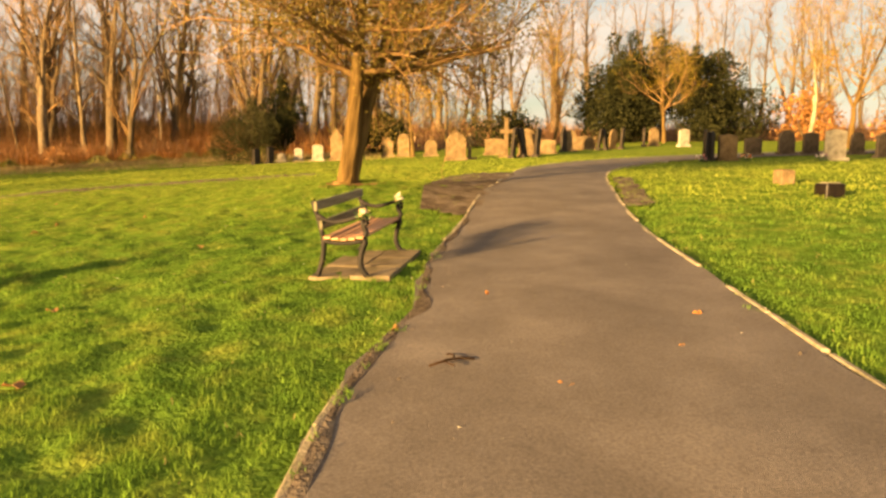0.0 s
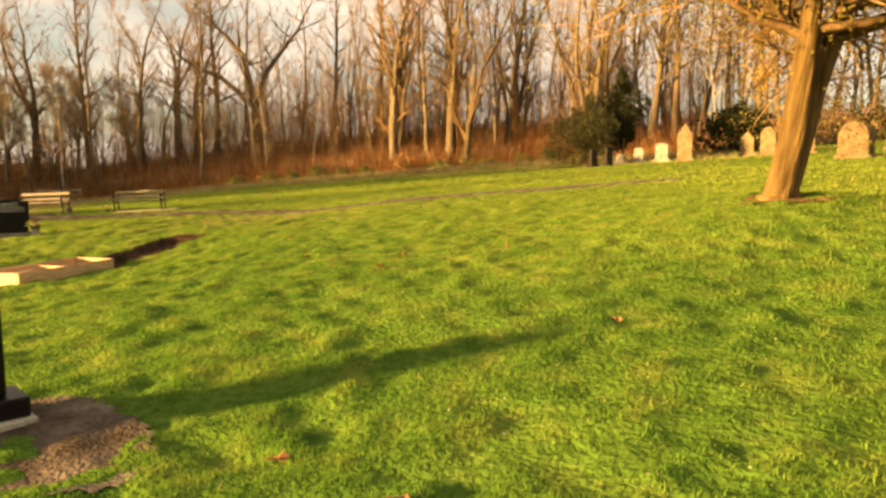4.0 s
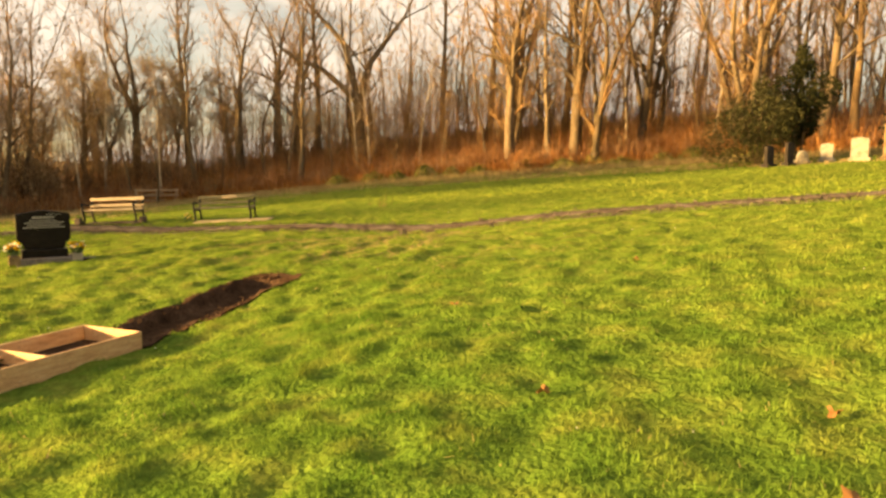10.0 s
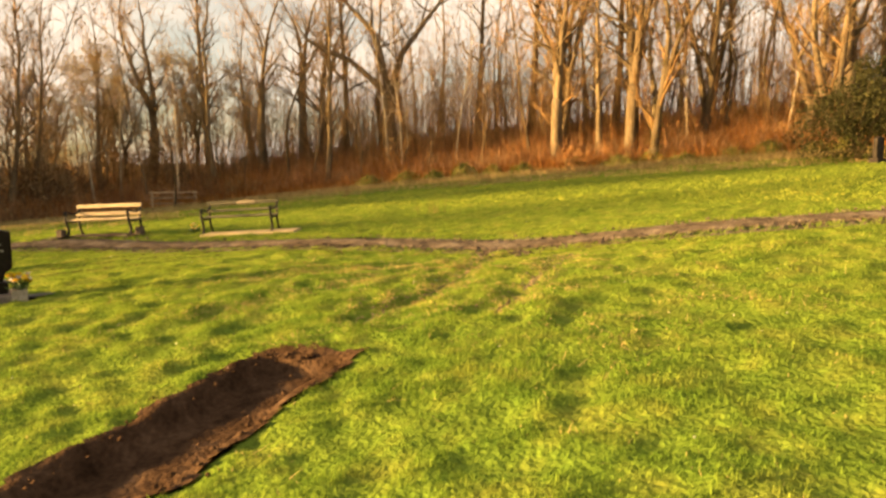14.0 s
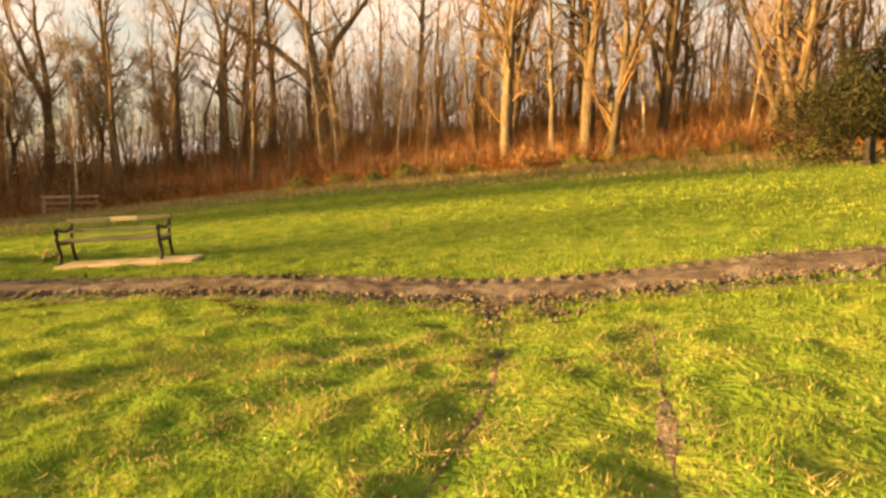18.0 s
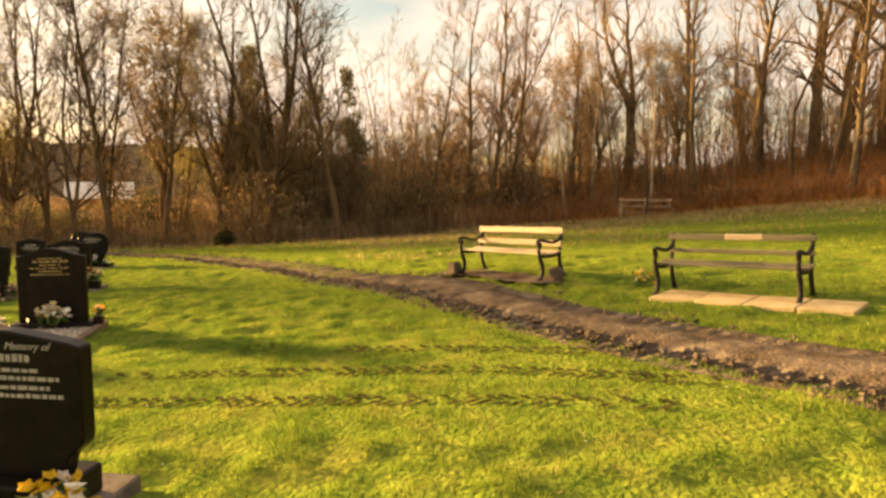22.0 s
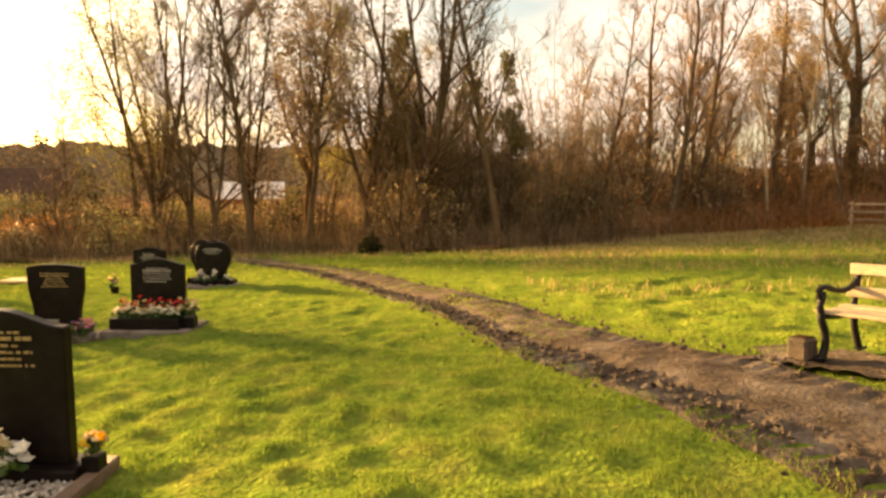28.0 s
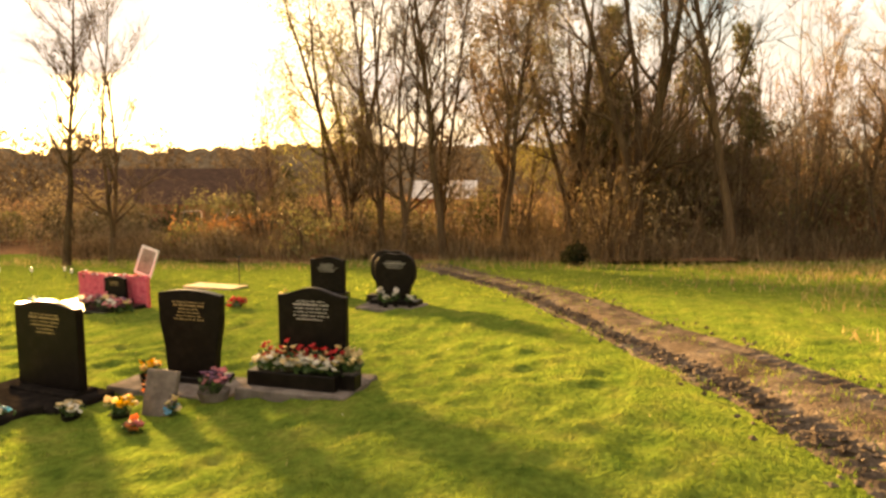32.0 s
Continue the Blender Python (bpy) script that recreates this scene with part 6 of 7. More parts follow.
def kerb_set(m, w, l, mat, label, fill=None, fill_label="", front=0.10, thick=0.09):
    """A grave surround of four kerbs, open in the middle; the headstone end is at y = 0, the foot towards -y."""
    k = empty("grave_kerb", m, label, "grave kerb")
    for n, x0, x1, y0, y1 in (("side_kerb", -w / 2, -w / 2 + thick, -l, 0.2), ("side_kerb", w / 2 - thick, w / 2, -l, 0.2), ("foot_kerb", -w / 2 + thick + 0.003, w / 2 - thick - 0.003, -l, -l + thick)):
        part(n, block(x0, x1, y0, y1, -0.1, front, 0.012), mat, k)
    if fill:
        c = empty("chippings", m, fill_label, "gravel", kind="stuff")
        r = np.random.default_rng(int(w * 1000))
        n = 1500
        pos = np.stack([r.uniform(-w / 2 + thick, w / 2 - thick, n), r.uniform(-l + thick, -0.14, n), front - 0.05 + r.uniform(0, 0.035, n)], 1)
        verts, faces = [], []
        octa = np.array([(1, 0, 0), (0, 1, 0), (-1, 0, 0), (0, -1, 0), (0, 0, 0.8), (0, 0, -0.8)])
        fs = [(0, 1, 4), (1, 2, 4), (2, 3, 4), (3, 0, 4), (1, 0, 5), (2, 1, 5), (3, 2, 5), (0, 3, 5)]
        for p in pos:
            s = r.uniform(0.012, 0.026, 3)
            o = len(verts)
            verts += (octa * s + p + r.normal(0, 0.003, (6, 3))).tolist()
            faces += [tuple(o + i for i in f) for f in fs]
        link_mesh("chips", verts, faces, fill, c, smooth=False)
        part("bed", block(-w / 2 + thick, w / 2 - thick, -l + thick, -0.13, -0.1, front - 0.045, 0), M_SOIL, k)
    return k


# kerbed grave with white flowers
T2 = at(-25.62, 12.87, 86, 0.02)
headstone(T2, ogee(0.80, 0.94, 0.10), 0.09, 0.96, 0.14, 0.30, M_GRANITE, M_GRANITE, "black granite headstone with gilt lettering and white flowers", (0.5, 0.80, 6, M_GOLD, 3))
kerb_set(T2, 1.16, 1.22, M_BROWNSTONE, "brown polished kerb surround filled with pale chippings", M_CHIPS, "pale stone chippings inside a kerb surround")
posy("white_flowers", T2 @ Matrix.Translation((0.05, -0.22, 0.14)), [P_WHITE, P_WHITE, P_CREAM], 54, (0.19, 0.07), 0.28, 0.042, 303, "bunch of white flowers on a headstone base")
posy("white_flowers", T2 @ Matrix.Translation((-0.42, -0.55, 0.08)), [P_WHITE, P_CREAM], 12, (0.08, 0.08), 0.16, 0.04, 304, "small pot of white flowers on chippings", (0.06, 0.09, M_IRON))
vase_cube(T2 @ Matrix.Translation((0.53, -0.02, 0.10)) @ Matrix.Scale(0.6, 4), [P_YELLOW, P_CREAM], 305, "small black vase on a kerb")
# neighbouring kerbed plot
T2b = at(-25.45, 11.15, 86, 0.0)
headstone(T2b, ogee(0.82, 0.8, 0.08), 0.09, 0.98, 0.14, 0.30, M_GRANITE, M_GRANITE, "plain black granite headstone in a row", (0.5, 0.6, 5, M_GOLD, 13))
kerb_set(T2b, 1.12, 1.3, M_GRANITE_ROUGH, "grey granite kerb surround", M_CHIPS, "pale chippings on a grave")
posy("mixed_flowers", T2b @ Matrix.Translation((0.25, -0.8, 0.06)), [P_WHITE, P_PINK], 14, (0.12, 0.1), 0.2, 0.04, 306, "white and pink flowers on a grave", (0.09, 0.12, M_GREYSTONE))

# front row of three with long shared kerb
T3 = at(-31.88, 11.46, 86)
headstone(T3, ogee(0.83, 0.88, 0.09), 0.09, 1.0, 0.22, 0.34, M_GRANITE, M_GRANITE, "black granite headstone above a trough of red and white flowers", (0.62, 0.72, 6, M_SILVER, 4))
tb = empty("kerb_slab", T3, "grey granite kerb slab under a headstone", "kerb")
part("slab", block(-0.62, 0.66, -0.62, 0.25, -0.1, 0.10, 0.015), M_GRANITE_ROUGH, tb)
trough = empty("flower_trough", T3 @ Matrix.Translation((-0.02, -0.36, 0.10)), "black granite trough packed with flowers", "trough")
part("trough_wall", block(-0.52, 0.52, -0.14, 0.14, 0, 0.16, 0.01), M_GRANITE, trough)
for k in range(7):
    posy("trough_flowers", T3 @ Matrix.Translation((-0.42 + k * 0.14, -0.32, 0.25)), [P_RED, P_RED, P_CREAM], 10, (0.09, 0.07), 0.32, 0.04, 420 + k, "dark red flowers in a trough")
    posy("trough_flowers", T3 @ Matrix.Translation((-0.42 + k * 0.14, -0.40, 0.25)), [P_WHITE, P_CREAM, P_WHITE], 9, (0.09, 0.07), 0.19 + 0.05 * (k % 2), 0.05, 320 + k, "cream and white flowers in a trough")
vase_cube(T3 @ Matrix.Translation((0.58, -0.3, 0.10)), [P_CREAM], 331, "black vase at the end of a kerb")

T4 = at(-31.9, 9.93, 84)
headstone(T4, flare(0.88, 0.99, 0.10, 0.05), 0.10, 0.9, 0.14, 0.34, M_GRANITE, M_GRANITE, "flared black granite headstone with gilt lines", (0.6, 0.84, 6, M_GOLD, 5))
tb = empty("kerb_slab", T4, "pale granite ledge joining the graves", "kerb")
part("slab", block(-0.78, 0.78, -0.55, 0.25, -0.1, 0.07, 0.015), M_GRANITE_ROUGH, tb)
book = empty("memorial_tablet", T4 @ Matrix.Translation((0.46, -1.1, 0.0)), "leaning grey slate memorial tablet", "tablet")
part("tablet", block(-0.19, 0.19, -0.03, 0.03, -0.02, 0.50, 0.008, None, Matrix.Rotation(radians(-14), 4, "X")), M_GRANITE_ROUGH, book)
posy("mauve_flowers", T4 @ Matrix.Translation((0.72, -0.56, 0.04)), [P_PURPLE, P_PINK, P_PURPLE], 30, (0.17, 0.15), 0.24, 0.04, 340, "round pot of mauve flowers", (0.17, 0.14, M_GRANITE_ROUGH))
posy("yellow_flowers", T4 @ Matrix.Translation((-0.24, -0.42, 0.07)), [P_YELLOW, P_CREAM], 16, (0.11, 0.10), 0.18, 0.04, 341, "yellow flowers in a black holder", (0.12, 0.16, M_GRANITE))

T5 = at(-31.15, 8.62, 80)
headstone(T5 @ Matrix.Translation((0.06, 0, 0)), ogee(0.98, 0.96, 0.06), 0.10, 0.98, 0.14, 0.34, M_GRANITE, M_GRANITE_DULL, "black granite headstone with a heart badge and gilt lettering", (0.55, 0.80, 6, M_GOLD, 6))
tb = empty("kerb_slab", T5, "black granite memorial ledge in two steps", "kerb")
part("slab", block(-0.75, 0.72, -0.5, 0.25, -0.1, 0.10, 0.015), M_GRANITE_DULL, tb)
part("step", block(-0.75, 0.60, -1.05, -0.503, -0.1, 0.16, 0.015), M_GRANITE_DULL, tb)
for n, x, y, z, mats, sd, wide_, high_, lab in [("orange_flowers", 1.32, 0.25, 0.0, [P_ORANGE, P_ORANGE, P_YELLOW], 350, (0.16, 0.12), 0.26, "orange flowers in a pot between graves"), ("yellow_flowers", 1.42, -0.30, 0.0, [P_YELLOW, P_CREAM], 351, (0.17, 0.12), 0.2, "yellow flowers in a pot between graves"),
                                               ("orange_flowers", 1.95, -0.62, 0.0, [P_ORANGE, P_PINK], 355, (0.08, 0.07), 0.14, "small pot of orange flowers on the grass"), ("white_flowers", 0.98, -0.50, 0.0, [P_WHITE, P_CREAM], 352, (0.14, 0.09), 0.14, "low white flowers on a ledge"), ("white_flowers", -0.52, -0.4, 0.10, [P_WHITE, P_CREAM], 356, (0.08, 0.07), 0.2, "white flowers beside a headstone base")]:
    posy(n, T5 @ Matrix.Translation((x, y, z)), mats, 22, wide_, high_, 0.042, sd, lab, (0.09, 0.11, M_GRANITE))
posy("blue_flowers", T5 @ Matrix.Translation((0.42, -0.86, 0.16)), [P_BLUE, P_WHITE], 16, (0.20, 0.06), 0.08, 0.035, 353, "flat spray of pale blue flowers")
posy("pale_flowers", T4 @ Matrix.Translation((0.70, -1.14, 0.0)), [P_BLUE, P_CREAM], 8, (0.07, 0.07), 0.36, 0.045, 354, "thin stems with pale blue flowers")

# second row behind
T6 = at(-39.0, 8.6, 86)
headstone(T6, ogee(0.84, 0.80, 0.07), 0.10, 0.9, 0.14, 0.34, M_GRANITE, M_GRANITE, "black granite headstone in a second row", (0.55, 0.62, 5, M_SILVER, 7))
T7 = at(-37.6, 10.62, 84)
headstone(T7, shield(0.86, 0.92), 0.11, 1.0, 0.14, 0.36, M_GRANITE, M_GRANITE, "rounded black granite headstone with lettering", (0.6, 0.74, 4, M_SILVER, 8))
headstone(at(-38.3, 10.3, 84), shield(0.9, 0.95), 0.10, 1.0, 0.14, 0.34, M_GRANITE, M_GRANITE, "black granite headstone standing close behind another", None)
for k, (x, y) in enumerate([(-0.18, -0.32), (0.14, -0.34), (0.0, -0.5), (0.42, -0.3)]):
    posy("white_flowers", T7 @ Matrix.Translation((x, y, 0.06)), [P_WHITE], 9, (0.06, 0.06), 0.26 if k < 2 else 0.12, 0.055, 360 + k, "white flowers before a rounded headstone", (0.06, 0.12, M_GRANITE))
tb = empty("kerb_slab", T7, "grey granite slab before a rounded headstone", "kerb")
part("slab", block(-0.6, 0.6, -0.6, 0.25, -0.1, 0.055, 0.012), M_GRANITE_ROUGH, tb)
T8 = at(-37.6, 4.0, 80)
headstone(T8 @ Matrix.Translation((0.25, 0, 0.1)), ogee(0.62, 0.52, 0.06), 0.08, 0.7, 0.10, 0.28, M_GRANITE, M_GRANITE, "small black headstone on a pink-edged grave", (0.4, 0.38, 3, M_GOLD, 9))
pk = empty("pink_grave_screen", T8, "bright pink grave surround behind a small headstone", "grave surround")
part("screen", block(-1.15, 0.95, 0.18, 0.30, -0.1, 0.70, 0.02), M_PLASTER, pk)
part("ledge", block(-1.1, 0.95, -0.9, 0.175, -0.1, 0.10, 0.02), M_GRANITE, pk)
for k in range(6):
    posy("pink_flowers", T8 @ Matrix.Translation((0.0 + k * 0.24, -0.55 + 0.1 * math.sin(k), 0.10)), [P_PINK, P_CREAM, P_PURPLE] if k % 2 else [P_PINK, P_WHITE], 16, (0.16, 0.14), 0.30, 0.07, 370 + k, "pink and cream flowers on a grave")
for k in range(5):
    posy("pink_flowers", T8 @ Matrix.Translation((-1.0 + k * 0.42, 0.24, 0.62)), [P_PINK, P_RED, P_WHITE], 9, (0.16, 0.06), 0.1, 0.05, 380 + k, "pink flowers along a grave screen")
fr = empty("picture_frame", T8 @ Matrix.Translation((0.28, 0.7, 0.62)) @ Euler((radians(-12), radians(14), 0)).to_matrix().to_4x4(), "tilted white memorial frame on posts", "frame")
part("panel", block(-0.2, 0.2, -0.012, 0.012, 0.05, 0.62, 0.004), M_GREYSTONE, fr)
for n, a in (("rail", (-0.24, 0.24, -0.02, 0.02, 0.60, 0.66)), ("rail", (-0.24, 0.24, -0.02, 0.02, 0.0, 0.06)), ("stile", (-0.26, -0.2, -0.02, 0.02, 0.0, 0.66)), ("stile", (0.2, 0.26, -0.02, 0.02, 0.0, 0.66)), ("post", (-0.05, 0.05, 0.02, 0.06, -0.75, 0.5))):
    part(n, block(*a, 0.006), M_WHITE, fr)
for k, (x, y) in enumerate([(-36.6, 1.6), (-37.2, 2.4), (-36.4, 3.3)]):
    posy("pale_flowers", at(x, y, 0), [P_WHITE, P_PURPLE, P_BLUE], 18, (0.3, 0.2), 0.28, 0.05, 390 + k, "pale flowers laid on a grave")
posy("red_flowers", at(-37.5, 7.2, 0), [P_RED], 26, (0.30, 0.16), 0.22, 0.06, 395, "bright red flowers on the grass between graves")
posy("dark_flowers", at(-36.9, 8.6, 0), [P_PURPLE, P_CREAM], 10, (0.14, 0.12), 0.3, 0.05, 396, "dark pot plant beside a grave", (0.1, 0.14, M_GRANITE))
slabs("grave_slab", at(-41.0, 4.5, 84), 2, 1, 0.8, 0.7, M_PAVING_PALE, "flat pale stone grave slab", 0.08)
sg = empty("grave_planter_stand", at(-41.2, 5.1, 0), "thin iron stand holding small plants", "plant stand")
curve_tube("post", [(0, 0, -0.05), (0, 0, 0.5), (0.02, 0, 0.85)], 0.015, M_IRON, sg)
curve_tube("arm", [(-0.22, 0, 0.9), (0, 0, 0.8), (0.22, 0, 0.92)], 0.012, M_IRON, sg)
lamp = empty("solar_light", at(-43.0, -3.4, 0), "small white solar garden light on a stake", "solar light", "solar lights along a grave")
curve_tube("stake", [(0, 0, -0.05), (0, 0, 0.28)], 0.008, M_IRON, lamp)
part("head", block(-0.035, 0.035, -0.035, 0.035, 0.28, 0.42, 0.012), M_WHITE, lamp)
for x, y in [(-43.2, -2.3), (-42.6, -1.5), (-42.9, -4.6), (-42.2, -0.6)]:
    copy_thing(lamp, at(x, y, 20))

# ---------------------------------------------------------------- timber frame at the plot
BX = Matrix.Translation((-13.02, 10.78, lv(-13.02, 10.78))) @ Euler((0, 0, radians(100 - 90 + 2))).to_matrix().to_4x4()
box = empty("timber_frame", BX, "new pine board frame in two bays round a grave bed", "timber frame")
for n, a in (("side_board", (-0.40, -0.375, -1.0, 1.0, -0.06, 0.20)), ("side_board", (0.375, 0.40, -1.0, 1.0, -0.06, 0.20)), ("end_board", (-0.373, 0.373, 0.975, 1.0, -0.06, 0.20)), ("end_board", (-0.373, 0.373, -1.0, -0.975, -0.06, 0.20)), ("cross_board", (-0.373, 0.373, 0.02, 0.045, -0.06, 0.18)), ("ledge_board", (-0.373, -0.24, -0.97, 0.018, 0.10, 0.125))):
    part(n, block(*a, 0.004), M_PINE, box)
part("soil_fill", block(-0.372, 0.372, -0.974, 0.974, -0.08, 0.05, 0.0), M_SOIL, box, "dark soil inside the frame")


# ---------------------------------------------------------------- old stones
def old_stone(x, y, kind, w, h, turn, mat, label, lean=0.0, thick=0.16):
    m = at(x, y, turn) @ Euler((radians(lean), 0, 0)).to_matrix().to_4x4()
    if kind == "gothic":
        o = gothic(w, h)
    elif kind == "round":
        o = [(-w / 2, 0), (w / 2, 0)] + [(w / 2 * math.cos(a * math.pi / 10), h - w / 2 + w / 2 * math.sin(a * math.pi / 10)) for a in range(11)]
    elif kind == "peak":
        o = [(-w / 2, 0), (w / 2, 0), (w / 2, h * 0.72), (w * 0.30, h * 0.80), (w * 0.26, h * 0.88), (w * 0.10, h * 0.92), (w * 0.07, h), (-w * 0.07, h), (-w * 0.10, h * 0.92), (-w * 0.26, h * 0.88), (-w * 0.30, h * 0.80), (-w / 2, h * 0.72)]
    elif kind == "cross":
        q = w * 0.16
        o = [(-q, 0), (q, 0), (q, h * 0.58), (w / 2, h * 0.58), (w / 2, h * 0.58 + 2 * q), (q, h * 0.58 + 2 * q), (q, h), (-q, h), (-q, h * 0.58 + 2 * q), (-w / 2, h * 0.58 + 2 * q), (-w / 2, h * 0.58), (-q, h * 0.58)]
    else:
        o = ogee(w, h, h * 0.07)
    s = empty("old_headstone", m, label, "headstone", "old headstones on the rise")
    part("plinth", block(-w / 2 - 0.1, w / 2 + 0.1, -thick / 2 - 0.1, thick / 2 + 0.1, -0.15, 0.14, 0.02), mat, s)
    part("tablet", plate([(px_, pz_ + 0.13) for px_, pz_ in o], thick, 0.015), mat, s)


for row in [
    (0.7, 38.2, "gothic", 1.15, 1.45, 0, M_SAND, "broad pointed sandstone headstone lit by low sun"), (1.5, 39.0, "cross", 0.55, 1.35, 10, M_SAND, "slim pale sandstone cross on a plinth"),
    (3.7, 40.2, "cross", 0.75, 2.2, 0, M_SAND, "tall sandstone cross among dark slabs"), (3.95, 39.0, "ogee", 0.95, 1.65, 74, M_DARKSTONE, "dark headstone leaning edge-on", 6), (4.7, 39.6, "ogee", 0.9, 1.6, 66, M_DARKSTONE, "dark headstone leaning edge-on", -8),
    (5.0, 40.8, "round", 1.0, 1.55, 12, M_SAND, "round-topped golden sandstone headstone"), (5.5, 40.2, "ogee", 0.95, 1.6, 70, M_DARKSTONE, "dark headstone leaning edge-on", 4),
    (8.2, 46.5, "peak", 0.9, 1.6, 60, M_DARKSTONE, "dark pointed headstone seen edge-on"), (8.75, 47.0, "round", 0.8, 1.35, 10, M_SAND, "small round-topped sandstone headstone"), (10.1, 48.8, "ogee", 1.7, 0.85, 6, M_SAND, "low broad sandstone headstone"),
    (11.0, 48.4, "ogee", 0.8, 1.4, 70, M_DARKSTONE, "dark leaning headstone in a row", 8), (11.6, 48.6, "ogee", 0.8, 1.35, 64, M_DARKSTONE, "dark leaning headstone in a row", -7), (12.1, 48.9, "round", 0.8, 1.3, 40, M_SAND, "leaning sandstone headstone in a row", 6), (12.8, 49.0, "ogee", 0.85, 1.4, 66, M_DARKSTONE, "dark leaning headstone in a row", 5),
    (16.2, 52.5, "round", 0.85, 1.3, 20, M_SAND, "round-topped sandstone headstone by the path bend"), (15.6, 53, "ogee", 0.8, 1.3, 70, M_DARKSTONE, "dark headstone edge-on by the path bend"), (18.0, 51.0, "ogee", 0.9, 1.2, 20, M_GREYSTONE, "grey headstone by the path bend"),
    (-11.75, 42.6, "ogee", 0.6, 0.85, 70, M_DARKSTONE, "small dark headstone below the holly"), (-10.95, 42.9, "ogee", 0.6, 0.95, 70, M_DARKSTONE, "small dark headstone below the holly"),
    (-9.6, 44.9, "ogee", 0.55, 0.75, 4, M_GREYSTONE, "small pale square-shouldered headstone"), (-8.25, 44.6, "ogee", 0.72, 0.95, -4, M_GREYSTONE, "small pale upright headstone"), (-6.95, 44.2, "peak", 0.8, 1.95, 0, M_SAND, "tall shouldered sandstone monument"), (-10.6, 44.4, "gothic", 0.5, 0.5, 20, M_GREYSTONE, "low leaning grey headstone", 20),
    (-3.85, 47.0, "peak", 0.72, 1.25, 0, M_SAND, "pointed golden sandstone headstone"), (-2.75, 46.6, "gothic", 0.8, 1.45, 0, M_SAND, "pointed golden sandstone headstone"), (-0.85, 46.0, "round", 0.85, 1.0, 5, M_SAND, "low golden sandstone headstone"), (3.4, 45.2, "ogee", 1.3, 0.95, 0, M_SAND, "low wide sandstone headstone"), (6.6, 44.2, "ogee", 1.4, 0.8, 0, M_SAND, "low wide sandstone headstone in shade"),
    (11.4, 29.6, "ogee", 0.9, 1.25, 64, M_DARKSTONE, "dark headstone seen edge-on beside flowers"), (11.9, 30.2, "ogee", 0.9, 1.2, 60, M_DARKSTONE, "dark headstone seen edge-on beside flowers"), (12.7, 30.4, "ogee", 0.9, 1.05, 10, M_SAND, "pale upright sandstone headstone"),
    (16.6, 36.5, "ogee", 1.0, 0.85, 10, M_DARKSTONE, "dark square headstone in a row"), (18.9, 37.5, "round", 1.15, 1.25, 20, M_DARKSTONE, "dark rounded headstone in a row"), (20.4, 37.8, "ogee", 1.1, 1.1, 20, M_DARKSTONE, "dark headstone in a row"), (17.4, 30.2, "ogee", 0.95, 1.25, 4, M_GREYSTONE, "grey weathered upright headstone"),
    (22.5, 37.0, "round", 1.0, 1.1, 20, M_DARKSTONE, "dark rounded headstone in a row"), (24.3, 37.2, "ogee", 1.0, 1.1, 20, M_DARKSTONE, "dark headstone in a row"), (21.6, 33.4, "ogee", 0.9, 1.0, 20, M_DARKSTONE, "dark headstone in a row"), (23.2, 33.8, "ogee", 0.9, 0.9, 16, M_GREYSTONE, "grey headstone in a row"), (26, 38, "round", 1.0, 1.0, 20, M_DARKSTONE, "dark headstone in a row"),
]:
    old_stone(*row)
for x, y, mats, sd in [(11.0, 29.0, [P_WHITE, P_PINK], 401), (13.3, 29.8, [P_CREAM, P_ORANGE], 402), (16.6, 29.8, [P_WHITE, P_PURPLE], 403), (24.0, 32.8, [P_PINK, P_ORANGE, P_WHITE], 404), (22.4, 32.6, [P_WHITE, P_CREAM], 405)]:
    posy("grave_flowers", at(x, y, 0), mats, 16, (0.25, 0.2), 0.35, 0.06, sd, "flowers on a grave by the rise")
vb = empty("stone_flower_block", at(8.15, 16.2, 10), "small cream stone flower block on the grass", "flower block")
part("block", block(-0.19, 0.19, -0.17, 0.17, -0.05, 0.34, 0.03), M_SAND, vb)
part("rim", block(-0.12, 0.12, -0.10, 0.10, 0.34, 0.352, 0.004), M_SOIL, vb, "dark hollow top")
vb = empty("stone_flower_block", at(7.55, 13.2, 10), "small black granite block with a pale top", "flower block")
part("block", block(-0.21, 0.21, -0.18, 0.18, -0.05, 0.27, 0.02), M_GRANITE, vb)
part("rim", block(-0.14, 0.14, -0.12, 0.12, 0.27, 0.285, 0.004), M_GREYSTONE, vb)
flat = empty("flat_marker", at(9.2, 12.6, 10), "flat worn stone marker in the grass", "marker")
part("slab", block(-0.35, 0.35, -0.2, 0.2, -0.05, 0.05, 0.01), M_MUD, flat)
for m_ in (lie(-26.0, 19.17, 27) @ Matrix.Translation((-0.95, -0.30, 0)), lie(-26.0, 19.17, 27) @ Matrix.Translation((0.95, -0.06, 0))):
    tr = empty("stone_trough", m_, "small weathered stone flower trough at a bench foot", "trough")
    part("body", block(-0.085, 0.085, -0.085, 0.085, -0.02, 0.16, 0.02), M_TERRACOTTA, tr)
    part("soil", block(-0.06, 0.06, -0.06, 0.06, 0.16, 0.168, 0.0), M_SOIL, tr)
posy("bedding_plant", at(-24.15, 20.35, 0), [P_YELLOW, P_CREAM], 14, (0.17, 0.15), 0.24, 0.04, 410, "clump of yellow-cream flowers beside a bench")

